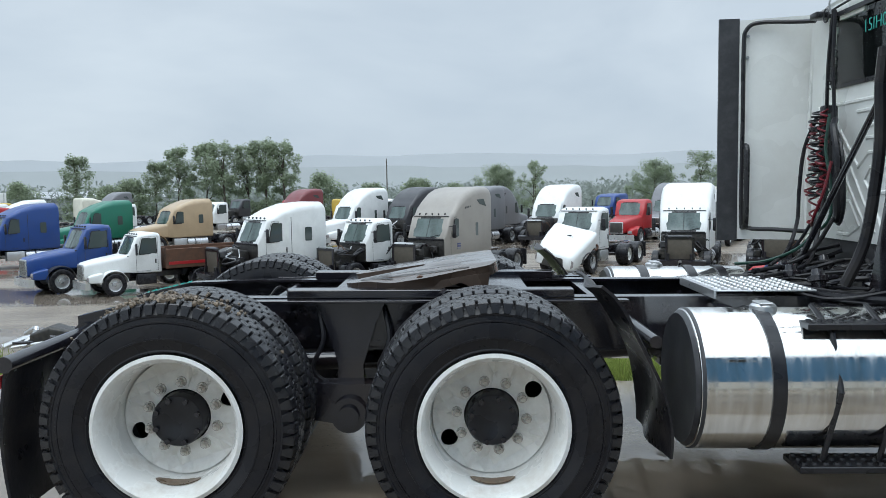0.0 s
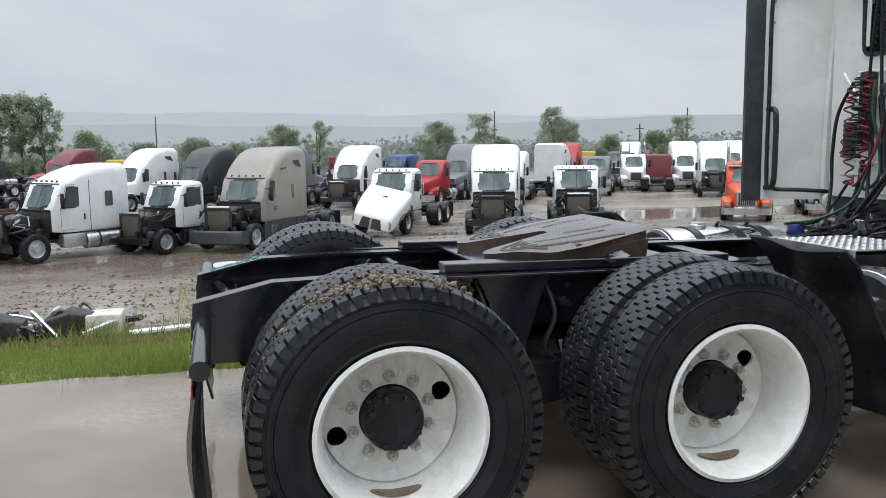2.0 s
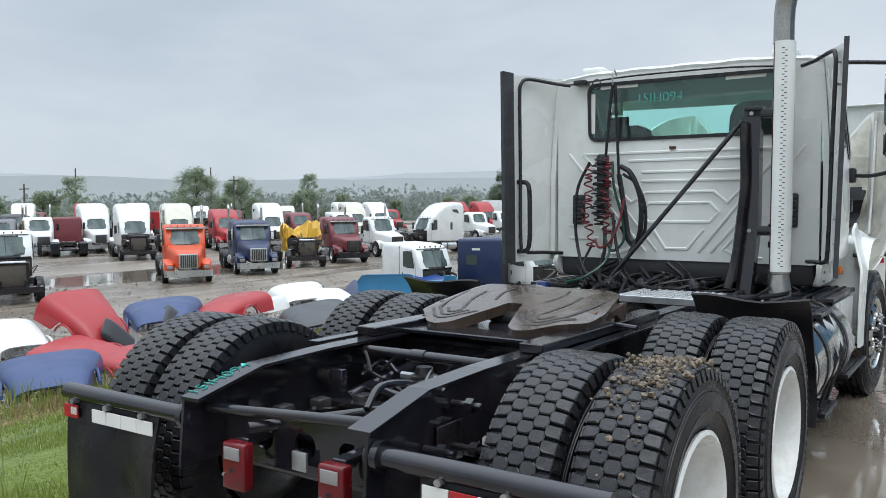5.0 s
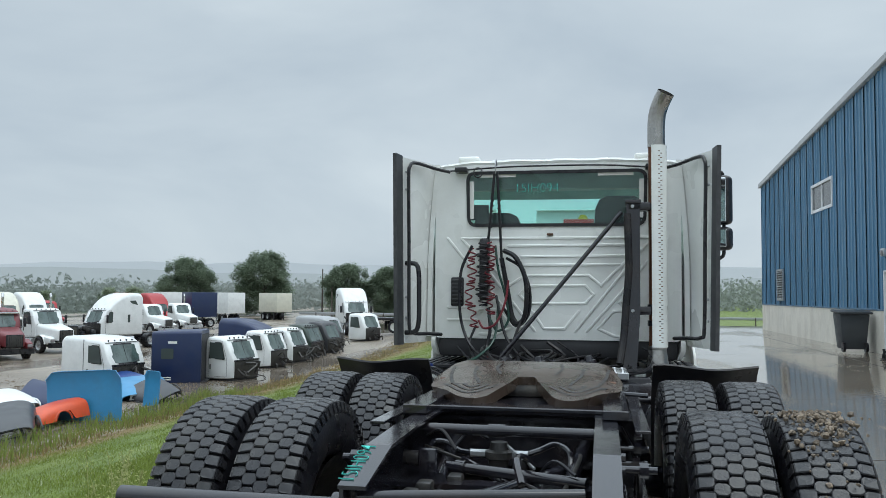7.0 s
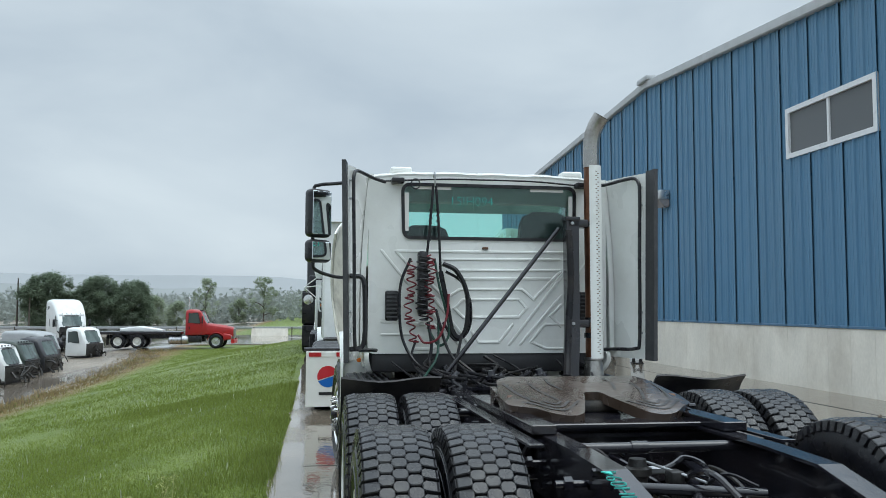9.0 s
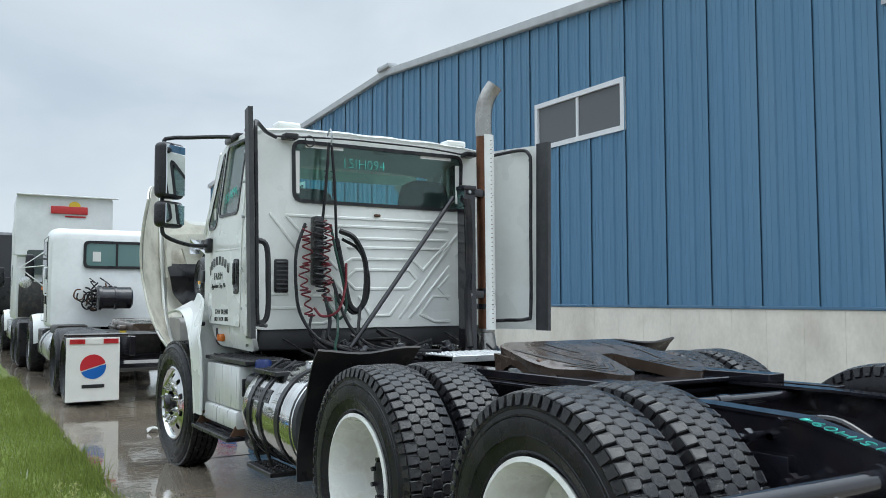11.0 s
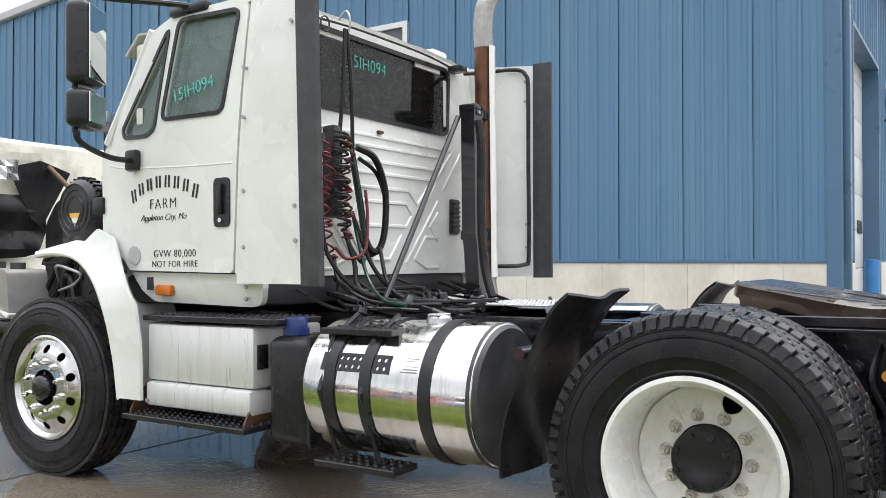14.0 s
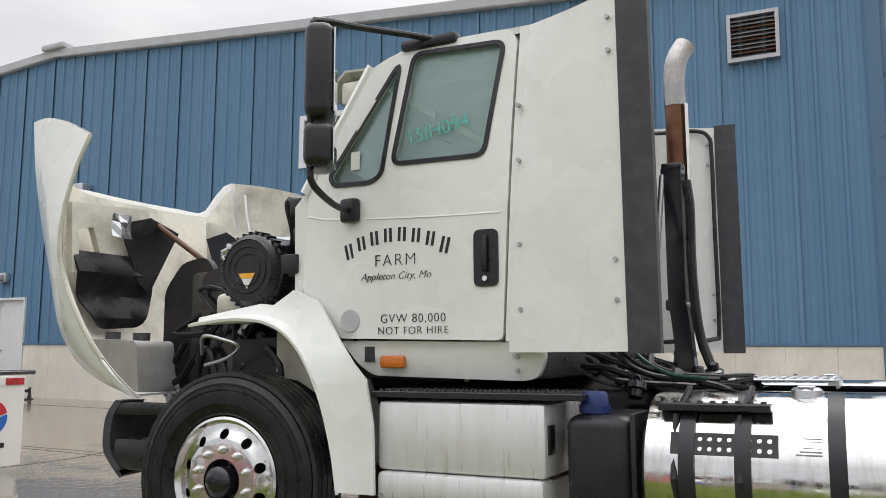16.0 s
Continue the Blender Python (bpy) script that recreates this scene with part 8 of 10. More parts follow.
WHITE, TAUPE, TAN, BLACK, NAVY, BLUE, RED, MAROON, ORANGE, GREEN, GREY, CREAM = ((0.74, 0.75, 0.74), (0.30, 0.275, 0.245), (0.42, 0.31, 0.19), (0.03, 0.03, 0.035), (0.010, 0.022, 0.075), (0.010, 0.048, 0.21), (0.36, 0.013, 0.017), (0.16, 0.025, 0.03),
    (0.62, 0.080, 0.020), (0.012, 0.15, 0.095), (0.15, 0.15, 0.16), (0.62, 0.60, 0.50))
H = -127
yard_truck("white mid-roof sleeper tractor with its hood gone", (-6.5, 25.8), H - 12, WHITE, "mid", hood=False, bumper=None, rear=True, seed=2)
yard_truck("small white day cab truck with its engine exposed", (-2.5, 26.8), H - 8, WHITE, "day", hood=False, bumper=None, tank=False, scale=0.93, seed=3)
taupe = yard_truck("taupe high-roof sleeper tractor with its hood gone", (0.6, 26.9), H + 2, TAUPE, "high", hood=False, bumper=None, seed=4, skirt="trim", tank=False)
wrecked_cab = yard_truck("white day cab tractor with its hood hanging off", (7.0, 30.2), H + 4, WHITE, "day", hood=False, bumper=None, tank=False, seed=5, frame_len=6.2)
yard_truck("white high-roof sleeper tractor without a hood", (11.4, 28.6), H + 16, WHITE, "high", hood=False, bumper=None, seed=6)
yard_truck("stripped white day cab truck showing its engine", (15.3, 28.8), H + 16, WHITE, "day", hood=False, bumper=None, tank=False, frame_len=5.0, seed=7)
yard_truck("bright orange day cab tractor with chrome grille", (24.3, 29.6), H + 2, ORANGE, "day", stacks=2, visor=True, seed=8)
yard_truck("dark blue long-nose tractor with chrome stacks", (29.4, 30.3), H + 2, NAVY, "flat", stacks=2, visor=True, seed=9)
yard_truck("red long-nose tractor with a black grille", (38.2, 31.3), H + 4, MAROON, "flat", stacks=2, visor=True, grille="black", bumper="black", seed=10)
yard_truck("damaged white tractor with a broken windscreen", (44.0, 32.6), H + 14, WHITE, "day", bumper="black", grille="black", stacks=1, seed=11)
yard_truck("white high-roof sleeper tractor parked side on", (45.2, 31.9), 160, WHITE, "high", seed=12, hood=False, bumper=None)
yard_truck("white day cab truck with a short hood", (65.9, 38.0), -112, WHITE, "day", seed=13)
# second row
yard_truck("white high-roof sleeper tractor with its hood on", (-5.6, 47.4), H - 6, WHITE, "high", seed=14)
yard_truck("black high-roof sleeper tractor", (-2.0, 46.5), H - 4, BLACK, "high", hood=False, seed=15, bumper=None)
yard_truck("dark grey sleeper tractor with a patched white roof", (2.2, 46.0), H - 2, GREY, "high", hood=False, seed=16, bumper=None)
yard_truck("white high-roof sleeper tractor missing its hood", (7.4, 45.3), H + 4, WHITE, "high", hood=False, bumper=None, seed=17)
yard_truck("bright red day cab tractor with a roof rack", (12.6, 45.8), H + 2, RED, "day", seed=18)
yard_truck("dark grey sleeper tractor among the rows", (16.2, 51.5), H + 4, GREY, "high", seed=19)
yard_truck("white mid-roof tractor without a hood", (17.2, 43.5), H + 10, WHITE, "mid", hood=False, bumper=None, seed=20)
yard_truck("dark grey day cab truck with a long hood", (26.0, 49.5), H + 8, GREY, "day", seed=21)
yard_truck("white day cab truck with a square grille", (32.0, 55.0), H + 14, WHITE, "day", stacks=2, seed=22)
yard_truck("white high-roof tractor facing the bank", (36.2, 54.4), H + 12, WHITE, "high", seed=23)
yard_truck("white high-roof tractor stripped at the front", (32.4, 44.5), H + 8, WHITE, "high", hood=False, bumper=None, seed=24)
for k, (x, y, c, r) in enumerate(((38, 47, CREAM, "high"), (43, 47.5, RED, "mid"), (47.5, 47, WHITE, "high"), (52, 48, MAROON, "flat"), (56.5, 47, WHITE, "flat"), (61, 49, CREAM, "high"), (66, 50, WHITE, "high"), (82, 50, RED, "high"), (80, 45.3, RED, "high"), (74, 39.6, WHITE, "day"),
                                  (29, 62, RED, "high"), (41, 63, RED, "high"), (22, 62, MAROON, "flat"), (36, 66, BLACK, "flat"), (47, 64, WHITE, "high"))):
    nm = {WHITE: "white", CREAM: "cream", RED: "faded red", MAROON: "maroon", BLUE: "blue", BLACK: "black"}[c]
    yard_truck(f"{nm} sleeper tractor in the back rows", (x, y), H + 6, c, r, seed=30 + k, stacks=k % 2)
# left end of the lot
yard_truck("tan mid-roof sleeper tractor with its hood on", (-16.2, 44.5), H - 8, TAN, "mid", seed=50)
yard_truck("dark green sleeper tractor", (-21.0, 44.0), H - 8, GREEN, "mid", seed=51)
yard_truck("blue mid-roof sleeper tractor", (-21.5, 35.5), H - 6, BLUE, "mid", seed=52)
yard_truck("bright blue day cab truck with a black fender", (-13.4, 26.2), H - 10, BLUE, "day", seed=53, fender=BLACK, scale=0.92, tank=False)
loadstar = yard_truck("old white short-cab truck carrying a dark dump bed", (-11.0, 25.2), H - 14, WHITE, "day", seed=54, scale=0.82, tank=False, frame_len=6.0)
for k, (x, y, c, r) in enumerate(((-12, 62, MAROON, "high"), (-19, 64, WHITE, "day"), (-26, 62, WHITE, "day"), (-33, 58, WHITE, "mid"), (-5, 66, WHITE, "day"), (3, 68, CREAM, "flat"), (10, 66, GREY, "high"), (15, 68, BLUE, "flat"), (-40, 66, WHITE, "flat"), (-14, 72, RED, "flat"))):
    nm = {WHITE: "white", CREAM: "cream", RED: "faded red", MAROON: "maroon", BLUE: "blue", GREY: "grey"}[c]
    yard_truck(f"{nm} truck far back in the lot", (x, y), H - 4, c, r, seed=60 + k)

# taupe truck's roof lettering bars and door mark
for k in range(7):
    part("name_bar", solid(-2.0 - k * 0.11, -1.93 - k * 0.11, 1.045, 1.065, 2.86 + k * 0.012, 2.94 + k * 0.012, 0.004, 1), M["trim"], taupe)
for k, c in enumerate(((0.03, 0.04, 0.16), (0.03, 0.04, 0.16), (0.2, 0.2, 0.22))):
    part("door_logo", solid(-1.72, -1.40, 1.015, 1.03, 1.46 - k * 0.09, 1.52 - k * 0.09, 0.004, 1), paint(c), taupe)
# fallen hood of the white day cab
tip = Matrix.Translation((0, 0, 0.10)) @ Matrix.Rotation(radians(-12), 4, "X")
lh = part("loose_hood", loft([rrect(0.10, 1.00, 1.20, 1.88, 0.16), rrect(0.70, 0.99, 0.80, 1.56, 0.20), rrect(1.25, 0.93, 0.42, 1.20, 0.20), rrect(1.62, 0.84, 0.30, 0.90, 0.18), rrect(1.72, 0.74, 0.34, 0.78, 0.12)]), paint(WHITE), wrecked_cab, "white hood dropped forward at an angle", angle=50)
lh.matrix_basis = tip
part("grille_opening", sheet(rounded([(-0.50, 0.30), (0.50, 0.30), (0.40, 0.74), (-0.40, 0.74)], 0.06), [], lambda a, b, d: (1.69 + d, a, b), 0.05), M["radiator"], lh)
for s in (1, -1):
    part("headlamp", sheet(rounded([(0.60, 0.36), (0.86, 0.44), (0.84, 0.72), (0.70, 0.74)], 0.05), [], lambda a, b, d, s=s: (1.60 + d, s * a, b), 0.08), M["lens_white"], lh)
    part("wheel_arch_cut", tube(bmesh.new(), [(0.55 + 0.5 * math.cos(a), s * 0.99, 0.62 + 0.42 * math.sin(a)) for a in [math.pi * k / 10 for k in range(11)]], 0.03, 6), M["trim"], lh)
part("grille_slash", solid(1.735, 1.76, -0.05, 0.05, 0.30, 0.74, 0.01, 1), M["alu"], lh).matrix_basis = Matrix.Rotation(radians(0), 4, "X")
# dump bed
bm = bmesh.new()
for a in ((-6.6, -2.3, -1.15, -1.09, 1.05, 1.95), (-6.6, -2.3, 1.09, 1.15, 1.05, 1.95), (-2.36, -2.3, -1.09, 1.09, 1.05, 2.0), (-6.6, -2.36, -1.09, 1.09, 1.05, 1.12)):
    box(bm, *a, 0.02, 1)
bedp = part("dump_bed", bm, M["rust"], loadstar, "dark rusty dump bed")
part("bed_stripe", solid(-6.5, -2.4, 1.151, 1.165, 1.22, 1.36, 0.004, 1), paint(RED), bedp)

# yellow wrecked tractor
wr = thing("wrecked_truck", "crushed yellow tractor cab on its frame", "wrecked truck", Matrix.Translation((33.2, 31.6, grade(33, 31.6))) @ Matrix.Rotation(radians(H), 4, "Z"))
rnd = random.Random(8)
yl = paint((0.62, 0.36, 0.03))
rows = [[(-0.7 - 0.25 * i + rnd.uniform(-0.12, 0.12), -1.1 + j * 0.22 + rnd.uniform(-0.06, 0.06), (1.5 + 0.9 * math.sin(i * 0.6)) + 0.35 * math.sin(j * 0.7 + i) + rnd.uniform(-0.1, 0.1)) for j in range(11)] for i in range(8)]
part("crushed_roof", surface(rows, 0.03), yl, wr, smooth=False)
rows = [[(-0.6 - 0.22 * i + rnd.uniform(-0.1, 0.1), -1.10 + 0.2 * math.sin(i + j) * 0.5, 0.9 + j * 0.25 + rnd.uniform(-0.08, 0.08)) for j in range(7)] for i in range(8)]
part("crushed_side", surface(rows, 0.03), yl, wr, smooth=False)
engine_lumps(wr, rnd, -0.6, 0.5)
for side in (1, -1):
    part("frame_rail", solid(-6, 0.9, side * 0.43 - 0.04, side * 0.43 + 0.04, 0.68, 0.94, 0.01, 1), M["frame"], wr)
    yard_wheel(wr, 0, side * 1.0)
    yard_wheel(wr, -5.2, side * 0.9, w=0.56)
    part("cab_post", pipe([(-0.7, side * 0.95, 1.0), (-0.8, side * 1.0, 1.8), (-1.2, side * 0.9, 2.3), (-1.9, side * 1.0, 2.2)], 0.05, 8), yl, wr)
for k in range(14):
    q = (rnd.uniform(-2, 0.6), rnd.uniform(-0.9, 0.9), rnd.uniform(0.9, 1.8))
    part("bent_bar", pipe([q] + [(q[0] + rnd.uniform(-0.5, 0.5), q[1] + rnd.uniform(-0.5, 0.5), q[2] + rnd.uniform(-0.3, 0.4)) for _ in range(2)], rnd.choice((0.03, 0.05)), 6, 3), M["rust"] if k % 2 else M["frame"], wr)

# loose cabs set down along the foot of the bank
def loose_cab(label, x, y, heading, colour, roof, lift=-0.85, seed=1, lean=0.0):
    rnd = random.Random(seed)
    t = thing("loose_cab", label, "truck cab", Matrix.Translation((x, y, grade(x, y) + lift)) @ Matrix.Rotation(radians(heading), 4, "Z") @ Matrix.Rotation(radians(lean), 4, "X"), group="loose truck cabs")
    truck_cab(t, colour, roof, bunk=roof != "flat", detail=x < 45)
    part("cab_base", solid(-2.05 if roof == "day" else -3.3, -0.74, -0.86, 0.86, 0.84, 0.96, 0.03), M["interior"], t)
    part("firewall", solid(-0.72, -0.66, -0.84, 0.84, 0.95, 1.72, 0.04), M["engine"], t)
    for k in range(7):
        q = (-0.62, rnd.uniform(-0.7, 0.7), rnd.uniform(1.0, 1.6))
        part("torn_part", pipe([q, (q[0] + rnd.uniform(0.1, 0.5), q[1] + rnd.uniform(-0.2, 0.2), q[2] + rnd.uniform(-0.3, 0.2)), (q[0] + rnd.uniform(0.1, 0.6), q[1] + rnd.uniform(-0.3, 0.3), q[2] - rnd.uniform(0.1, 0.5))], rnd.choice((0.03, 0.06)), 6, 3), M["engine"], t)
    return t


SILVER, DKGREEN = (0.36, 0.37, 0.38), (0.02, 0.035, 0.025)
for lab, x, y, turn, c, r in (
    ("small white bunk cab resting on the ground", 27.4, 17.8, -104, WHITE, "flat"), ("white day cab shell with a smashed nose", 31.0, 14.3, -103, WHITE, "day"),
    ("navy raised-roof sleeper cab shell", 39.6, 16.4, -94, NAVY, "mid"), ("white day cab shell leaning in the row", 37.3, 15.3, -97, WHITE, "day"), ("white day cab shell with a bare dash", 40.4, 15.3, -98, WHITE, "day"),
    ("dark green sleeper cab shell", 43.4, 15.4, -97, DKGREEN, "day"), ("black stripped day cab shell", 45.7, 15.1, -100, BLACK, "day"), ("silver long sleeper cab shell", 49.6, 16.2, -100, SILVER, "flat"), ("white small cab shell at the row's end", 53.0, 14.8, -112, WHITE, "day")):
    loose_cab(lab, x, y, turn, c, r, seed=len(lab))
sb = thing("sleeper_box", "dark blue sleeper box cut from its cab", "sleeper box", Matrix.Translation((30.05, 17.5, grade(30, 17.5) - 0.03)) @ Matrix.Rotation(radians(-72), 4, "Z"), group="loose truck cabs")
part("box_shell", loft([rrect(-1.02, 1.06, 0.0, 2.12, 0.12), rrect(-0.98, 1.10, 0.0, 2.16, 0.14), rrect(0.90, 1.10, 0.0, 2.22, 0.16), rrect(1.0, 1.08, 0.0, 2.20, 0.16)]), paint(NAVY), sb, angle=50)
# the box is closed: a flat dark panel stands for shade inside its open front
part("front_opening", sheet(rounded([(-0.92, 0.10), (0.92, 0.10), (0.92, 2.05), (-0.92, 2.05)], 0.12), [], lambda a, b, d: (1.0 + d, a, b), 0.012), M["interior"], sb, "dark panel painted as the shaded open front of the sleeper")
part("bunk_window", sheet(rounded([(-0.62, 1.02), (-0.62, 1.46), (-0.12, 1.46), (-0.12, 1.02)], 0.06), [], lambda a, b, d: (a, -1.10 - d, b), 0.012), M["glass_dark"], sb)
part("number_bar", solid(-0.35, 0.02, -1.112, -1.10, 1.66, 1.76, 0.004, 1), M["sticker"], sb)
for k in range(2):
    part("pale_stripe", solid(-0.85, -0.20, -1.110, -1.10, 0.14 + 0.09 * k, 0.18 + 0.09 * k, 0.002, 1), M["sticker"], sb)
part("floor_edge", solid(-0.95, 1.25, -1.02, 1.02, -0.02, 0.10, 0.02), M["frame"], sb)
yard_truck("white high-roof sleeper tractor at the end of the row", (60.0, 17.5), -150, WHITE, "high", hood=False, bumper=None, seed=80)
rt = yard_truck("bright red day cab tractor with a flat deck on the road", (59.4, 8.3), -92, RED, "day", seed=81, frame_len=7.4, stacks=1, bumper="red")
part("flat_deck", solid(-8.2, -2.4, -1.15, 1.15, 0.98, 1.18, 0.02), M["frame"], rt, "black flat deck")
part("white_load", loft([rrect(-6.6, 0.8, 1.18, 1.40, 0.1), rrect(-5.4, 0.7, 1.18, 1.55, 0.1), rrect(-3.8, 0.6, 1.18, 1.3, 0.1)]), paint(WHITE), rt)

# box trailers far along the lot
for k, (x, y, c, L) in enumerate(((110, 46, CREAM, 5), (90, 50, WHITE, 6), (100, 48.4, WHITE, 4), (82, 43.4, NAVY, 3), (-52, 84, WHITE, 10))):
    t = thing("box_trailer", "weathered box trailer standing in the lot", "trailer", Matrix.Translation((x, y, grade(x, y))) @ Matrix.Rotation(radians(H + 90 * (k % 2)), 4, "Z"), group="box trailers")
    part("box", solid(-L / 2, L / 2, -1.25, 1.25, 1.15, 3.85, 0.04), paint(c), t)
    for i in range(int(L / 0.6)):
        part("post", solid(-L / 2 + 0.3 + i * 0.6 - 0.03, -L / 2 + 0.3 + i * 0.6 + 0.03, 1.25, 1.28, 1.2, 3.8, 0.004, 1), M["alu"], t)
    for side in (1, -1):
        for q in (-L / 2 + 1.0, -L / 2 + 2.3):
            yard_wheel(t, q, side * 0.9, w=0.56)
        part("landing_leg", solid(L / 2 - 1.6, L / 2 - 1.45, side * 0.8 - 0.06, side * 0.8 + 0.06, 0.0, 1.15, 0.01), M["frame"], t)

# the packed rows at the back of the lot
rnd = random.Random(91)
BACK = [(x, y) for y in (56.5, 74.5, 84.0) for x in range(-44, 84, 7)]
FAR = [("white", WHITE, "mid"), ("dark grey", GREY, "high"), ("faded red", RED, "flat"), ("maroon", MAROON, "day"), ("cream", CREAM, "mid"), ("yellow", (0.50, 0.34, 0.04), "day"), ("white", WHITE, "high"), ("black", BLACK, "day")]
far_proto = {}
for x, y in BACK:
    if rnd.random() < 0.46:
        continue
    nm, c, r = rnd.choice(FAR)
    m = Matrix.Translation((x + rnd.uniform(-1.5, 1.5), y + rnd.uniform(-1.5, 1.5), grade(x, y))) @ Matrix.Rotation(radians(H + rnd.choice((0, 6, 180)) + rnd.uniform(-8, 8)), 4, "Z")
    if nm + r not in far_proto:
        far_proto[nm + r] = t = yard_truck(f"{nm} truck in the packed back rows", (x, y), H, c, r, seed=70 + len(far_proto), hood=len(far_proto) % 3 != 1)
        t.matrix_basis = m
    else:
        copy_thing(far_proto[nm + r], m)

# ---------------------------------------------------------------- parked tractors ahead on the apron
def apron_truck(label, x, yc, colour, roof, frame_len, **kw):
    t = yard_truck(label, (x, yc + 1.0), 0, colour, roof, frame_len=frame_len, group="tractors parked along the apron", **kw)
    t.matrix_basis = Matrix.Translation((x, yc, grade(x, yc)))
    return t


pt = apron_truck("white day cab tractor parked nose away with printed flaps", 16.42, 0.27, WHITE, "day", 6.95, seed=90, stacks=0)
for o in list(pt.children):
    if o.name.startswith("mud_flap"):
        bpy.data.objects.remove(o)
for y0, y1 in ((0.62, 1.26), (-1.10, -0.46)):
    fl = part("printed_flap", solid(-7.12, -7.10, y0, y1, 0.13, 0.94, 0.006, 1), M["sticker"], pt, "white mud flap with a round emblem")
    part("hanger_bar", rod((-7.10, y0 - 0.1, 0.97), (-7.10, y1 + 0.03, 0.97), 0.022, 10), M["frame"], pt)
    for k, c in enumerate(("red", "sticker", "red")):
        part("reflective_strip", solid(-7.13, -7.12, y0 + 0.02 + k * 0.2, y0 + 0.20 + k * 0.2, 0.86, 0.92, 0), M[c], fl, smooth=False)
    cy, cz, R = (y0 + y1) / 2, 0.57, 0.155
    for nm, a0, a1, c in (("emblem_top", 15, 200, (0.50, 0.02, 0.03)), ("emblem_bottom", 205, 370, (0.01, 0.12, 0.45))):
        bm = bmesh.new()
        bm.faces.new([bm.verts.new((-7.125, cy - R * math.cos(radians(a0 + (a1 - a0) * k / 20)), cz + R * math.sin(radians(a0 + (a1 - a0) * k / 20)))) for k in range(21)])
        part(nm, bm, paint(c, 0.05), fl, smooth=False)
    part("name_bar", solid(-7.126, -7.122, cy - 0.14, cy + 0.13, 0.30, 0.345, 0.001, 1), M["ink"], fl)
part("rear_window", sheet(rounded([(-0.78, 2.03), (0.40, 2.03), (0.40, 2.46), (-0.78, 2.46)], 0.08), [], lambda a, b, d: (-2.135 - d, a, b), 0.012), M["glass_teal"], pt)
part("window_seal", sheet(rounded([(-0.82, 1.99), (0.44, 1.99), (0.44, 2.50), (-0.82, 2.50)], 0.10), [rounded([(-0.77, 2.04), (0.39, 2.04), (0.39, 2.45), (-0.77, 2.45)], 0.08)], lambda a, b, d: (-2.146 - d, a, b), 0.012), M["black"], pt)
part("window_divider", solid(-2.160, -2.146, -0.16, -0.12, 2.03, 2.46, 0.003, 1), M["black"], pt)
part("window_paper", solid(-2.158, -2.154, 0.14, 0.28, 2.12, 2.30, 0), M["sticker"], pt)
rnd = random.Random(21)
for k in range(12):
    q = (-2.20, rnd.uniform(0.0, 0.35), rnd.uniform(1.45, 1.85))
    part("air_hose", pipe([q] + [(q[0] - rnd.uniform(0.0, 0.12), q[1] + rnd.uniform(-0.14, 0.14), q[2] - 0.07 * (j + 1) + rnd.uniform(-0.08, 0.10)) for j in range(3)], rnd.choice((0.010, 0.015)), 6, 5), M["rubber"] if k % 3 else M["rust"], pt)
part("reservoir", lathe([(0.0, -0.36), (0.17, -0.36), (0.20, -0.33), (0.20, -0.10), (0.215, -0.09), (0.215, -0.05), (0.20, -0.04), (0.20, 0.16), (0.225, 0.17), (0.225, 0.22), (0.18, 0.25), (0.0, 0.25)], 28, "y"), M["frame"], pt, "ribbed black air canister").matrix_basis = Matrix.Translation((-2.45, 0, 1.45))
for k in range(9):
    q = (-2.22, rnd.uniform(0.22, 0.55), rnd.uniform(1.30, 1.62))
    part("hose_loop", pipe([(q[0], q[1] + 0.09 * math.cos(a + k), q[2] + 0.10 * math.sin(a + k)) for a in (0, 1.0, 2.0, 3.0, 4.2, 5.2)], 0.013, 6, 4), M["rust"] if k % 3 == 0 else M["rubber"], pt)
# tubular mirror bracket, grab handle and lamp on the door side, dark chassis under the cab
part("mirror_bracket", tube(bmesh.new(), [(-1.10, 1.0, 2.32), (-1.02, 1.40, 2.02), (-1.10, 1.0, 1.68)], 0.014, 6), paint(WHITE), pt)
part("bracket_brace", rod((-1.02, 1.38, 2.02), (-1.60, 1.01, 2.05), 0.010, 6), paint(WHITE), pt)
part("grab_handle", pipe([(-2.02, 1.02, 2.0), (-2.03, 1.07, 1.96), (-2.03, 1.07, 1.55), (-2.02, 1.02, 1.50)], 0.014, 6), paint(WHITE), pt)
part("door_lamp", solid(-1.30, -1.22, 1.01, 1.04, 1.60, 1.66, 0.008), M["amber"], pt)
for y0, y1, x0, x1, z0, z1 in ((0.50, 0.98, -3.30, -2.35, 0.52, 0.98), (-0.98, -0.50, -3.60, -2.35, 0.45, 0.98), (-0.36, 0.36, -4.9, -2.3, 0.55, 0.88), (-0.9, -0.46, -5.0, -3.9, 0.40, 0.80)):
    part("chassis_box", loft([rrect(x0, (y1 - y0) / 2, z0, z1, 0.05), rrect(x0 + 0.06, (y1 - y0) / 2 + 0.02, z0, z1 + 0.02, 0.06), rrect(x1, (y1 - y0) / 2, z0, z1, 0.05)]), M["engine"], pt).matrix_basis = Matrix.Translation((0, (y0 + y1) / 2, 0))
part("coupling_plate", loft([rrect(-6.2, 0.30, 0.98, 1.08, 0.03), rrect(-5.8, 0.46, 1.0, 1.12, 0.04), rrect(-5.2, 0.42, 1.0, 1.14, 0.04)]), M["plate"], pt, "greasy brown coupling plate")
part("yellow_post", rod((-4.6, 0.15, 0.5), (-4.6, 0.15, 1.0), 0.05, 10), paint((0.60, 0.42, 0.03)), pt)
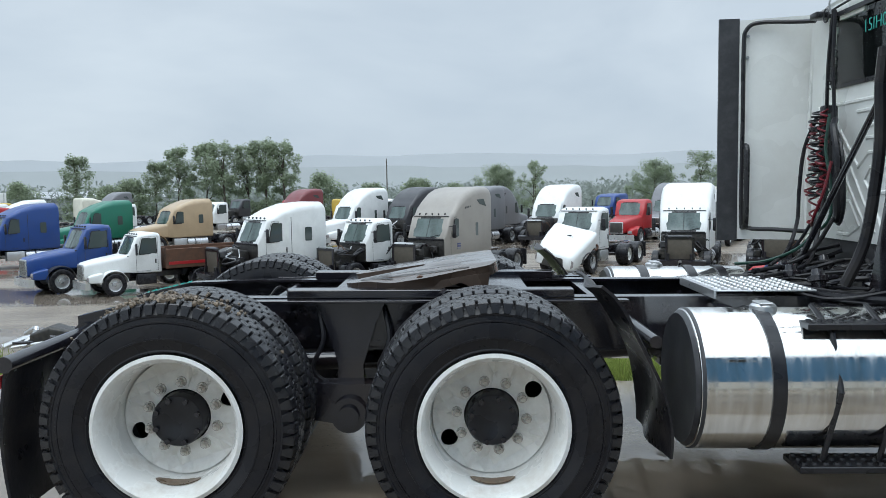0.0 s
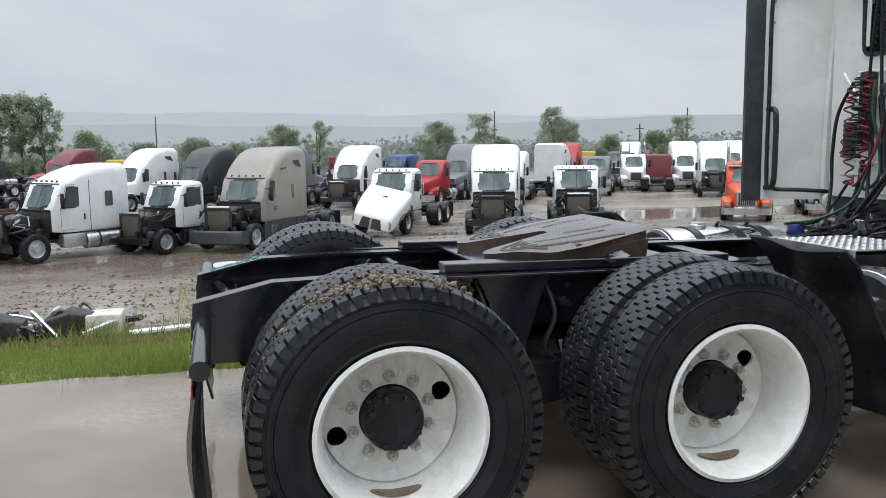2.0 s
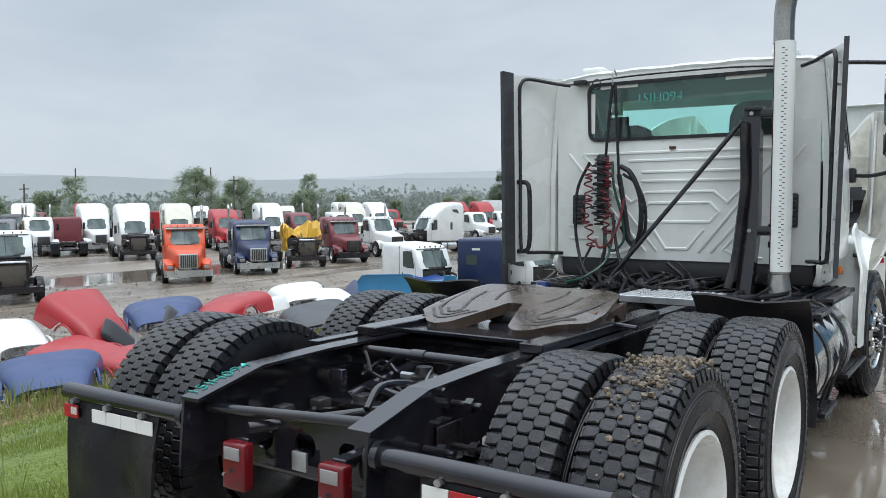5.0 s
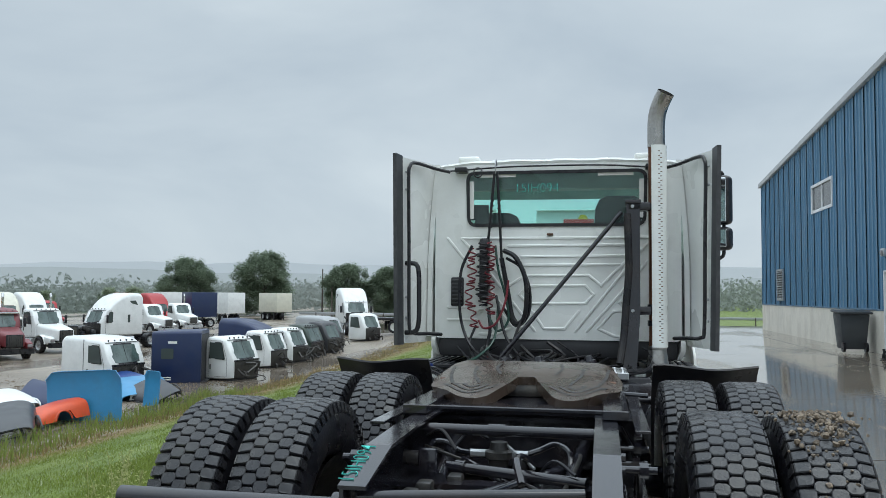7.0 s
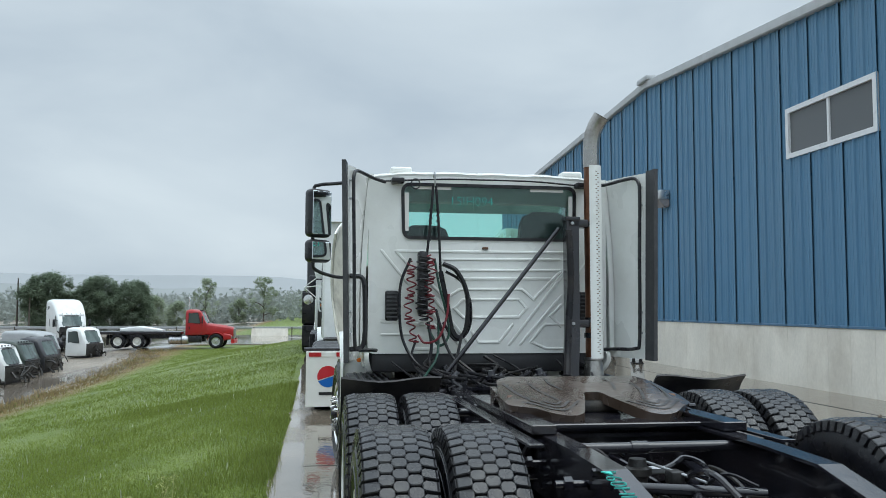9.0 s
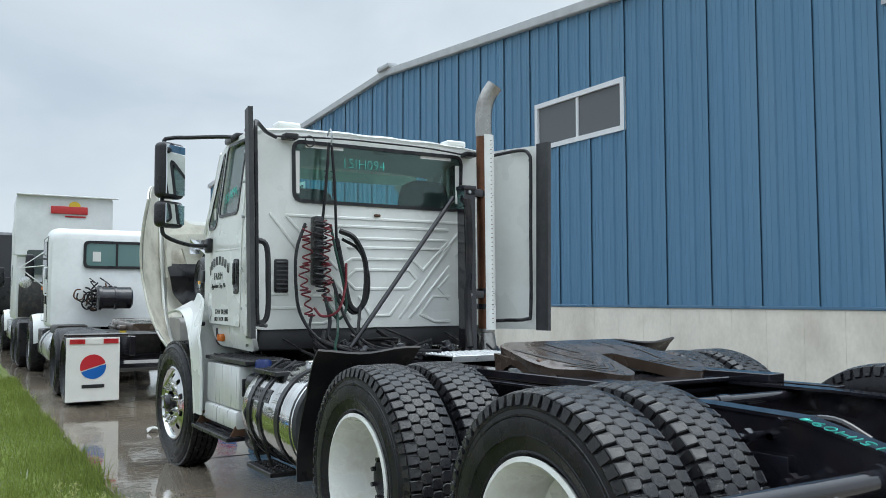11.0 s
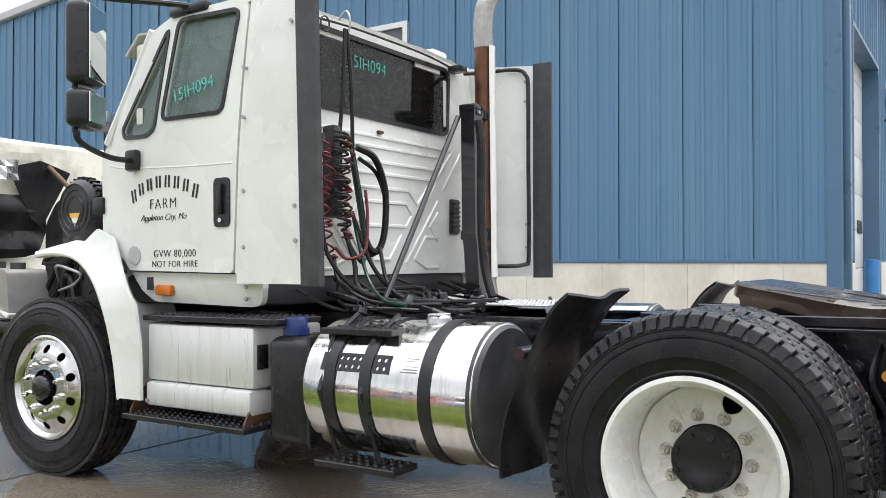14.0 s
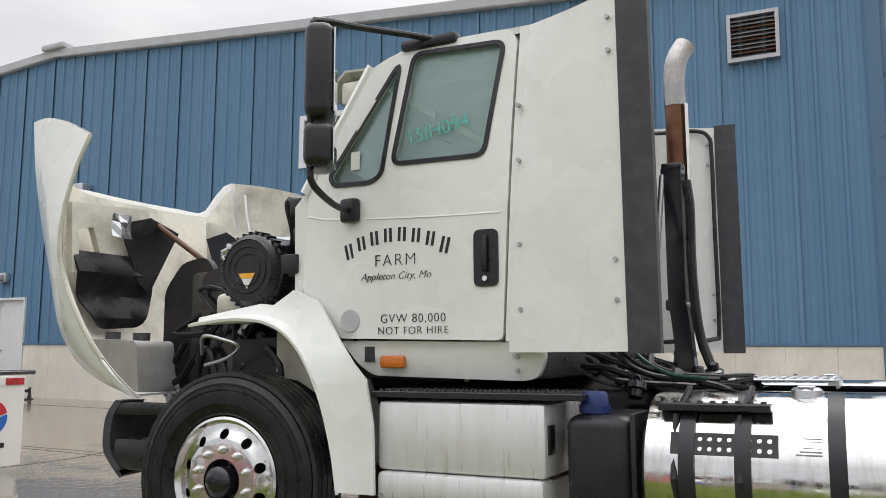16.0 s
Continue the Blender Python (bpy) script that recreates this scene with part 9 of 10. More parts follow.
part("spot_mirror", lathe([(0.0, 0.03), (0.08, 0.02), (0.11, 0.0), (0.0, -0.01)], 18, "x"), M["chrome"], pt).matrix_basis = Matrix.Translation((-1.0, 1.30, 1.75))

ft = apron_truck("white tractor with a tall roof fairing and emblem", 24.2, 0.36, WHITE, "high", 7.2, seed=91, scale=1.05)
bm = bmesh.new()
box(bm, -3.99, -3.96, -0.50, 0.34, 3.53, 3.72, 0.08, 3)
part("emblem_ribbon", bm, paint((0.50, 0.03, 0.03), 0.05), ft, "red ribbon emblem")
part("emblem_sun", rod((-3.965, -0.20, 3.71), (-3.945, -0.20, 3.71), 0.14, 24), paint((0.75, 0.50, 0.03), 0.05), ft, "yellow disc of the emblem")
part("emblem_text_bar", solid(-3.965, -3.945, -0.46, 0.02, 3.45, 3.49, 0.004, 1), M["red"], ft)
part("roof_fairing", loft([rrect(-3.94, 1.10, 2.50, 3.98, 0.10), rrect(-3.0, 1.09, 2.50, 3.96, 0.16), rrect(-2.1, 1.02, 2.50, 3.55, 0.25), rrect(-1.4, 0.85, 2.50, 2.85, 0.15)]), paint(WHITE), ft, "tall white roof fairing", angle=50)
part("fairing_lip", solid(-4.06, -3.93, -1.22, 1.10, 3.95, 3.985, 0.012), paint(WHITE), ft)
part("rear_window", sheet(rounded([(0.10, 2.02), (0.84, 2.02), (0.84, 2.62), (0.10, 2.62)], 0.06), [], lambda a, b, d: (-3.955 - d, a, b), 0.012), M["glass_dark"], ft)
part("rear_panel", solid(-3.97, -3.945, 0.05, 1.0, 1.0, 1.85, 0.02), M["engine"], ft)
dt = apron_truck("dark sleeper tractor with its hood tipped open", 33.5, 0.70, BLACK, "high", 7.2, seed=92, hood=False, bumper=None)
part("tipped_hood", surface([[(1.2 + 0.5 * math.sin(a), s * 0.95, 0.9 + 1.9 * a) for s in (-1, -0.5, 0, 0.5, 1)] for a in (0, 0.25, 0.5, 0.75, 1.0)], 0.03), paint(BLACK), dt)
part("black_box_body", solid(-6.9, -4.4, -1.2, 1.2, 1.0, 2.1, 0.03), M["rubber"], dt)
tp = thing("litter_scrap", "small scrap of wet white paper on the apron", "litter", Matrix.Translation((7.0, 0.85, grade(7, 0.85) + 0.004)))
part("scrap", surface([[(0.03 * i + 0.01 * j, 0.045 * j, 0.05 * math.sin(i * 1.3 + j)**2) for j in range(4)] for i in range(4)], 0.004), M["sticker"], tp)

# ---------------------------------------------------------------- scrap hoods and panels at the foot of the bank
def scrap_hood(label, x, y, turn, colour, tip=0.0, roll=0.0, size=1.0, lift=0.0, low=1.0):
    """A fibreglass truck hood: crowned top, flanks with wheel arches, open underneath."""
    t = thing("scrap_hood", label, "truck hood", Matrix.Translation((x, y, grade(x, y) + lift)) @ Matrix.Rotation(radians(turn), 4, "Z") @ Matrix.Rotation(radians(tip), 4, "Y") @ Matrix.Rotation(radians(roll), 4, "X") @ Matrix.Scale(size, 4), group="scrap hoods")
    p = paint(colour, 0.5)
    rows = []
    for i in range(11):
        u = i / 10
        w, hgt = 0.62 + 0.42 * u, low * (0.62 + 0.22 * u - 0.28 * (1 - u) ** 4)
        row = []
        for j in range(19):
            a = math.pi * j / 18
            c, s = math.cos(a), math.sin(a)
            z = hgt * max(0.0, s) ** 0.45
            if 0.30 < u < 0.62 and abs(c) > 0.86:
                z = max(z, 0.36 * low)
            row.append((2.0 * (0.5 - u), w * math.copysign(abs(c) ** 0.6, c), z))
        rows.append(row)
    part("shell", surface(rows, 0.022), p, t, angle=50)
    part("grille_opening", sheet([(-0.40, 0.06), (0.40, 0.06), (0.36, 0.32 * low), (-0.36, 0.32 * low)], [[(-0.34, 0.09), (0.34, 0.09), (0.30, 0.32 * low - 0.03), (-0.30, 0.32 * low - 0.03)]], lambda a, b, d: (1.0 + d, a, b), 0.03), M["alu"] if sum(colour) > 0.5 else M["black"], t)
    for s in (1, -1):
        part("fender_lip", tube(bmesh.new(), [(0.15 + 0.42 * math.cos(a), s * 0.86, 0.02 + 0.36 * low * math.sin(a)) for a in [math.pi * k / 10 for k in range(11)]], 0.03, 6), p, t)
    return t


def scrap_panel(label, x, y, turn, w, h, colour, lean=12, skew=0.0, curl=0.22, sink=0.05):
    """A fairing panel stood on its edge: bowed, with curled ends and rounded upper corners."""
    t = thing("scrap_fairing", label, "truck fairing", Matrix.Translation((x, y, grade(x, y) - sink)) @ Matrix.Rotation(radians(turn), 4, "Z") @ Matrix.Rotation(radians(-lean), 4, "X") @ Matrix.Rotation(radians(skew), 4, "Y"), group="scrap fairing panels")
    rows = []
    for i in range(13):
        u = (i - 6) / 6
        top = h * (1 - 0.16 * max(0.0, abs(u) - 0.80) / 0.20 * abs(u) ** 2)
        rows.append([(w / 2 * u * (1 - 0.05 * abs(u) ** 4), curl * abs(u) ** 6 + 0.05 * (k / 7) ** 3 + 0.10 * max(0, k / 7 - 0.9) * 4, top * k / 7) for k in range(8)])
    part("shell", surface(rows, 0.022), paint(colour, 0.4), t, angle=50)
    part("edge_flange", tube(bmesh.new(), [(p[0], p[1] + 0.02, p[2] - 0.006) for p in [r[-1] for r in rows]], 0.016, 6), paint(colour, 0.4), t)
    return t


LB, MB = (0.05, 0.25, 0.47), (0.012, 0.042, 0.15)
scrap_panel("white fairing panel stacked at the back of a pile", 0.30, 16.0, 4, 2.5, 1.15, WHITE, 8)
pm = scrap_panel("white fairing panel with a row of slots", 0.60, 14.7, 2, 2.1, 1.05, WHITE, 10)
for k in range(5):
    part("vent_slot", solid(-0.45 + k * 0.13, -0.37 + k * 0.13, -0.012, 0.01, 0.90, 0.93, 0.004, 1), M["trim"], pm)
pm = scrap_panel("white fairing panel scraped along its foot", 0.95, 13.4, 0, 2.2, 0.95, WHITE, 12)
for k in range(14):
    part("scrape_mark", solid(-0.38 + k * 0.05, -0.345 + k * 0.05, -0.004, 0.012, 0.40 - 0.03 * (k % 3), 0.48 + 0.02 * (k * 7 % 4), 0.003, 1), M["trim"], pm)
scrap_panel("pale greenish panel leaning askew in the grass", 1.95, 13.2, -6, 1.15, 0.95, (0.50, 0.58, 0.52), 30, -10, 0.04)
scrap_panel("black torn panel leaning over a hood", 13.2, 18.2, 10, 0.85, 0.95, BLACK, 25, 42, 0.05)
scrap_panel("black bent panel beside the red hood", 11.2, 17.3, 20, 0.7, 1.05, BLACK, 22, -42, 0.05)
scrap_panel("light blue panel standing in the grass", 18.9, 14.5, 96, 2.4, 1.5, LB, -4, 3, 0.06)
scrap_panel("narrow light blue panel stuck in the grass", 22.3, 14.4, 100, 0.55, 1.2, LB, -4, -4, 0.03)
scrap_panel("white bent panel behind the hoods", 18.4, 18.9, 12, 1.9, 0.62, WHITE, 22)
for lab, x, y, turn, c, roll, size, low in (
    ("bright red hood stood on end with white letter bars", 10.6, 18.4, 62, RED, 0, 0.98, 0.95), ("white square hood set down flat", 8.7, 18.8, 48, WHITE, 0, 0.98, 0.92), ("bright red low hood", 9.2, 16.4, 70, RED, 6, 0.92, 0.55), ("red rounded hood half sunk in the mud", 9.2, 14.3, 40, RED, 6, 0.85, 0.60), ("blue hood lying in the mud", 7.0, 14.2, 28, MB, 4, 1.05, 0.65),
    ("long blue hood lying in the mud", 13.9, 19.5, 20, MB, 5, 1.20, 0.72), ("red hood with a crowned top", 16.0, 19.0, -12, RED, 8, 1.12, 0.78), ("dark green hood lying flat", 12.9, 15.4, 12, (0.015, 0.06, 0.05), 0, 0.85, 0.70), ("white hood with a raised cowl", 20.2, 19.7, 20, WHITE, 5, 1.05, 0.78),
    ("charcoal hood lying open side down", 15.9, 14.9, 15, (0.045, 0.046, 0.05), 10, 1.05, 0.80), ("orange hood among the others", 18.0, 15.1, -35, ORANGE, 12, 0.80, 0.90), ("navy hood tipped on its corner", 22.0, 18.0, 60, NAVY, 35, 0.75, 0.90), ("light blue long hood", 24.2, 16.0, 8, LB, 4, 1.15, 0.66),
    ("black hood lying open", 23.7, 15.0, 30, BLACK, 20, 0.85, 0.80), ("blue hood behind the pile", 27.0, 18.2, 60, BLUE, 10, 0.9, 0.8), ("white hood beside the blue ones", 20.6, 18.4, 35, WHITE, 0, 0.9, 0.7)):
    hd = scrap_hood(lab, x, y, turn + 212, c, 25 if "on end" in lab else 0, roll, size, 0.34 if "on end" in lab else 0.02, low)
    if "letter" in lab:
        for k in range(4):
            part("name_bar", solid(-0.60 + k * 0.19, -0.47 + k * 0.19, 0.945, 0.985, 0.10, 0.30, 0.01, 1), M["sticker"], hd)
pk = thing("plank", "pale weathered plank lying in the grass", "plank", Matrix.Translation((-1.6, 13.8, grade(-1.6, 13.8) + 0.08)) @ Matrix.Rotation(radians(12), 4, "Z"))
part("board", solid(-0.85, 0.85, -0.12, 0.12, -0.02, 0.03, 0.006, 1), M["door"], pk)
sg = thing("stake_sign", "small blank blue sign on a thin blue stake", "sign", Matrix.Translation((3.1, 15.2, grade(3.1, 15.2))) @ Matrix.Rotation(radians(8), 4, "Z") @ Matrix.Rotation(radians(-6), 4, "Y"))
part("stake", solid(-0.03, 0.03, -0.015, 0.015, -0.1, 0.95, 0.004, 1), M["bollard"], sg)
part("board", solid(-0.20, 0.20, -0.026, -0.016, 0.78, 1.06, 0.006, 1), M["bollard"], sg)
# axles and engine scrap on the mud
for k, (x, y) in enumerate(((-4.9, 13.9), (-5.9, 14.4), (-7.2, 15.0), (-3.6, 14.2), (-8.6, 15.6))):
    rnd = random.Random(40 + k)
    t = thing("scrap_parts", "heap of black scrap axles and engine parts", "scrap metal", Matrix.Translation((x, y, grade(x, y))), group="scrap heaps")
    part("casting", loft([rrect(-0.5, 0.25, 0.0, 0.35, 0.06), rrect(0.0, 0.34, 0.0, 0.55, 0.1), rrect(0.5, 0.22, 0.0, 0.4, 0.06)]), M["engine"], t)
    for j in range(9):
        q = (rnd.uniform(-0.8, 0.8), rnd.uniform(-0.5, 0.5), 0.06)
        part("bent_bar", pipe([q, (q[0] + rnd.uniform(-0.6, 0.6), q[1] + rnd.uniform(-0.5, 0.5), rnd.uniform(0.1, 0.6)), (q[0] + rnd.uniform(-0.8, 0.8), q[1] + rnd.uniform(-0.5, 0.5), rnd.uniform(0.05, 0.3))], rnd.choice((0.04, 0.07)), 7, 4), M["frame"] if j % 3 else M["alu"], t)
    if k in (1, 3):
        part("white_box", solid(0.3, 1.0, -0.3, 0.4, 0.0, 0.42, 0.04), M["white_in"], t)
# rubble and stones trodden into the mud at the foot of the bank
rs = np.random.RandomState(12)
verts, faces = [], []
tet = np.array(((1, 0, -0.4), (-0.6, 0.8, -0.4), (-0.5, -0.9, -0.4), (0.1, 0.1, 0.7)))
for k in range(15000):
    x, y = rs.uniform(-9, 30), 12.6 + abs(rs.normal(0, 1)) * 4.2
    if k % 3 == 0:
        y = rs.uniform(13, 34)
    r = rs.choice((0.018, 0.025, 0.035, 0.055)) * rs.uniform(0.7, 1.3) * (1.25 if y > 18 else 1.0)
    a = rs.uniform(0, 6.28)
    c, q = math.cos(a), math.sin(a)
    i = len(verts)
    for p in tet * (1 + 0.35 * rs.normal(size=(4, 1))):
        verts.append((x + r * (p[0] * c - p[1] * q), y + r * (p[0] * q + p[1] * c), grade(x, y) + 0.02 + r * 0.5 * p[2]))
    faces += [(i, i + 1, i + 3), (i + 1, i + 2, i + 3), (i + 2, i, i + 3)]
me = bpy.data.meshes.new("rubble")
me.from_pydata(verts, [], faces)
me.materials.append(leaf_material("wet_rubble", (0.20, 0.165, 0.125), 0.5))
tagged(new("rubble", me), "wet brown stones trodden into the mud", "rubble", kind="stuff")

# ---------------------------------------------------------------- trees
def tree_mesh(seed, h, spread, n_leaf=9000, base=0.1, clumps_n=70, gap=1.0):
    """Trunk with limbs, and a crown of leaf clusters with gaps."""
    rnd = random.Random(seed)
    wood = bmesh.new()
    tube(wood, spline([(0, 0, -0.3), (0.1, 0.05, h * 0.25), (-0.05, 0.1, h * 0.55), (0.05, 0, h * 0.85)], 4), [0.028 * h * (1 - 0.9 * k / 12) * 0.5 for k in range(13)], 8)
    lobes = [(rnd.uniform(0, 6.28), rnd.uniform(0.75, 1.2)) for _ in range(5)]
    clumps = []
    for k in range(clumps_n):
        a = rnd.uniform(0, 2 * math.pi)
        z = h * (base + (0.97 - base) * rnd.random() ** 0.85)
        lobe = max(q * (0.72 + 0.28 * math.cos(a - b)) for b, q in lobes)
        reach = spread * lobe * math.sin(math.pi * min(1, max(0.10, (z / h - base * 0.4 + 0.10) / 1.12))) ** 0.6 * rnd.random() ** 0.45
        c = Vector((reach * math.cos(a), reach * math.sin(a), z))
        clumps.append((c, spread * rnd.uniform(0.15, 0.29) * gap))
        if k % 6 == 0:
            tube(wood, [(0, 0, z * 0.7), c * 0.5 + Vector((0, 0, z * 0.40)), c], [0.008 * h, 0.005 * h, 0.002 * h], 5)
    clumps.append((Vector((0, 0, h * 0.95)), spread * 0.20))
    verts, faces = [], []
    per = n_leaf // len(clumps)
    for c, r in clumps:
        for k in range(per):
            d = Vector((rnd.gauss(0, 1), rnd.gauss(0, 1), rnd.gauss(0, 0.8))).normalized()
            p = c + d * r * rnd.uniform(0.45, 1.15)
            s = rnd.uniform(0.10, 0.21)
            nrm = (d * 0.7 + Vector((rnd.gauss(0, 0.5), rnd.gauss(0, 0.5), 1.0 + rnd.gauss(0, 0.5)))).normalized()
            u = nrm.orthogonal().normalized()
            w = nrm.cross(u)
            q = rnd.uniform(0, 6.28)
            u, w = u * math.cos(q) + w * math.sin(q), w * math.cos(q) - u * math.sin(q)
            i = len(verts)
            verts += [p - u * s, p + w * s * 0.65, p + u * s * 1.1, p - w * s * 0.65]
            faces.append((i, i + 1, i + 2, i + 3))
    me = bpy.data.meshes.new("crown")
    me.from_pydata([tuple(v) for v in verts], [], faces)
    return wood, me


TREES = {}


def tree(kind, x, y, scale, turn, label, z=None, wide=1.0):
    if kind not in TREES:
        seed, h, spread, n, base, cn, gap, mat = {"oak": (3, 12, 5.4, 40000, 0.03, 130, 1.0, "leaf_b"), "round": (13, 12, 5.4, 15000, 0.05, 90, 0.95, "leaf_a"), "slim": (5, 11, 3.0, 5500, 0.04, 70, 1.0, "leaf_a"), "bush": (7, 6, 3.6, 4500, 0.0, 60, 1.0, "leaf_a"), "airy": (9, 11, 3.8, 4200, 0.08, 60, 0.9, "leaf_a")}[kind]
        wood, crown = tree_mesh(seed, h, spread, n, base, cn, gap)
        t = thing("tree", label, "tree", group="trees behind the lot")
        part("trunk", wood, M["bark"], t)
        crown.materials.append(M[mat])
        c = new("crown", crown)
        c.parent = t
        TREES[kind] = t
        t.matrix_basis = Matrix.Translation((x, y, grade(x, y) if z is None else z)) @ Matrix.Rotation(turn, 4, "Z") @ Matrix.Diagonal((scale * wide, scale * wide, scale, 1))
        return t
    o = copy_thing(TREES[kind], Matrix.Translation((x, y, grade(x, y) if z is None else z)) @ Matrix.Rotation(turn, 4, "Z") @ Matrix.Scale(scale, 4))
    o.scale = (scale * wide, scale * wide, scale)
    o["label"] = label
    return o


rnd = random.Random(77)
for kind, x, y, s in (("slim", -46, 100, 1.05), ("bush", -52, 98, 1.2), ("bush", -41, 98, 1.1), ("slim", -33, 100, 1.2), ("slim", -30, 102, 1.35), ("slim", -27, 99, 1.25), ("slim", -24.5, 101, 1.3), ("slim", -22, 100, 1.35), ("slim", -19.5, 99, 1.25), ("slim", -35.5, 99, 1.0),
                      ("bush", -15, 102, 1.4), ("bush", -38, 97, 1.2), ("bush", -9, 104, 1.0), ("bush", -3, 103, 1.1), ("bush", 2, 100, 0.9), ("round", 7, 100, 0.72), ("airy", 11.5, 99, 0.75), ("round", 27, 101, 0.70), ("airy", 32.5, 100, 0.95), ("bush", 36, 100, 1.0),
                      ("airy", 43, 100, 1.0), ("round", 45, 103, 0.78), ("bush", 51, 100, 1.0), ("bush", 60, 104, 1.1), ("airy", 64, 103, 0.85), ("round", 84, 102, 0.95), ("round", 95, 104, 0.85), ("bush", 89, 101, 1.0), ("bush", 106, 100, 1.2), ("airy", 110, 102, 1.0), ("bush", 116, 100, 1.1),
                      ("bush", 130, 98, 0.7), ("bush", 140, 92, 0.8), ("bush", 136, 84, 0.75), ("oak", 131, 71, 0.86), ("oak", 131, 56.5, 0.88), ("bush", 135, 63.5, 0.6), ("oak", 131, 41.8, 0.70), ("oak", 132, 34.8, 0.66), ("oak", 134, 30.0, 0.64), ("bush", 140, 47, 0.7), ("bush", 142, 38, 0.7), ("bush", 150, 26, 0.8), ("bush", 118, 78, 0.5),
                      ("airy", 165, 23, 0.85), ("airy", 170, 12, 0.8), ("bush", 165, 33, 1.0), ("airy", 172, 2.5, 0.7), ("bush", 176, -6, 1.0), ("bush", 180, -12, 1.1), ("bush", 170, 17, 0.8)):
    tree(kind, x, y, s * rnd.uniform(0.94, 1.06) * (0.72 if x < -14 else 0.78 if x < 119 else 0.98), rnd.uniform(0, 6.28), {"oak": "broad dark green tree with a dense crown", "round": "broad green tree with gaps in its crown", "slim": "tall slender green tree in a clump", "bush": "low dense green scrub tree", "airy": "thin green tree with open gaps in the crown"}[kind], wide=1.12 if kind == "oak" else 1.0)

# far woods: rows of leaf clumps, too many to count, haze painted into their colour
verts, faces = [], []
rs = np.random.RandomState(5)
for k in range(1900):
    a = radians(rs.uniform(-14, 128))
    d = rs.uniform(150, 420)
    x, y = d * math.cos(a), d * math.sin(a)
    if y < 95 and x < 175:
        continue
    zb = grade(x, min(y, 300)) - 0.5
    r = rs.uniform(2.6, 5.0) * (0.8 + d / 500)
    for j in range(110):
        v = rs.normal(size=3)
        v /= np.linalg.norm(v)
        p = np.array((x, y, zb + r * 0.7)) + v * r * (0.9, 0.9, 0.75) * rs.uniform(0.7, 1.05)
        u, w = rs.normal(size=3), rs.normal(size=3)
        u, w = u / np.linalg.norm(u) * 0.50, w / np.linalg.norm(w) * 0.38
        i = len(verts)
        verts += [tuple(p - u), tuple(p + w), tuple(p + u), tuple(p - w)]
        faces.append((i, i + 1, i + 2, i + 3))
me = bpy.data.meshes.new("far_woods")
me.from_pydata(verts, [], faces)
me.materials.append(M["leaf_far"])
tagged(new("far_woods", me), "woods far beyond the lot, haze painted in as grey-green", "woods", kind="stuff")

# ---------------------------------------------------------------- poles, barriers, far warehouse
for k, (x, y, hgt, arm) in enumerate(((16, 140, 9, 0), (44, 128, 10, 0), (62, 112, 7, 1), (75, 120, 10, 0), (88, 98, 8, 1), (92, 108, 10, 0), (131, 46.2, 8, 0), (128, 43.5, 5, 0), (118, -2.5, 9, 1), (-12, 170, 12, 0))):
    t = thing("utility_pole", "bare wooden utility pole", "utility pole", Matrix.Translation((x, y, grade(x, y))), group="utility poles")
    part("pole", rod((0, 0, -0.5), (0, 0, hgt), 0.16, 10, 0.10), M["wood_pole"], t)
    if arm:
        part("crossarm", solid(-0.06, 0.06, -1.2, 1.2, hgt - 0.8, hgt - 0.66, 0.01, 1), M["wood_pole"], t)
        part("transformer", rod((0.25, 0, hgt - 2.2), (0.25, 0, hgt - 1.4), 0.22, 14), M["alu"], t)
for x, y in ((82, 6.0),):
    t = thing("concrete_barrier", "grey concrete road barrier block", "barrier", Matrix.Translation((x, y, grade(x, y))) @ Matrix.Rotation(radians(82), 4, "Z"))
    part("block", loft([[(x2, s * 1.0, z) for s, z in ((-0.3, 0), (0.3, 0), (0.22, 0.3), (0.1, 0.8), (-0.1, 0.8), (-0.22, 0.3))] for x2 in (-1.8, 1.8)]), M["concrete"], t, smooth=False)
gr = thing("guard_rail", "long dark steel guard rail along the road", "guard rail", Matrix.Translation((88, 0, -1.45)))
part("rail", solid(-0.05, 0.05, -25, 34, 0.55, 0.85, 0.02), M["steel"], gr)
for k in range(15):
    part("post", solid(-0.06, 0.06, -24 + k * 4 - 0.06, -24 + k * 4 + 0.06, -0.1, 0.8, 0.01, 1), M["wood_pole"], gr)
road = surface([[(x, y, grade(x, y) + 0.03) for y in (-40, -20, 0, 10, 20, 30)] for x in (62.5, 66, 76, 84)], 0.05)
tagged(part("road", road, M["pavement"]), "wet grey road crossing beyond the bank", "road", kind="structure")
wh = thing("far_warehouse", "long pale warehouse far behind the trees", "warehouse", Matrix.Translation((-90, 185, -8)) @ Matrix.Rotation(radians(-8), 4, "Z"))
part("wall", solid(-32, 32, -8, 8, 0, 8.2, 0.1, 1), M["roof_trim"], wh)
part("roof", loft([[(x, -8.6, 8.2), (x, 0, 9.6), (x, 8.6, 8.2), (x, 0, 8.3)] for x in (-32.5, 32.5)]), M["alu"], wh, smooth=False)
for k in range(9):
    part("window", solid(-29 + k * 7, -26 + k * 7, -8.05, -7.98, 3.5, 5.5, 0), M["glass_window"], wh)

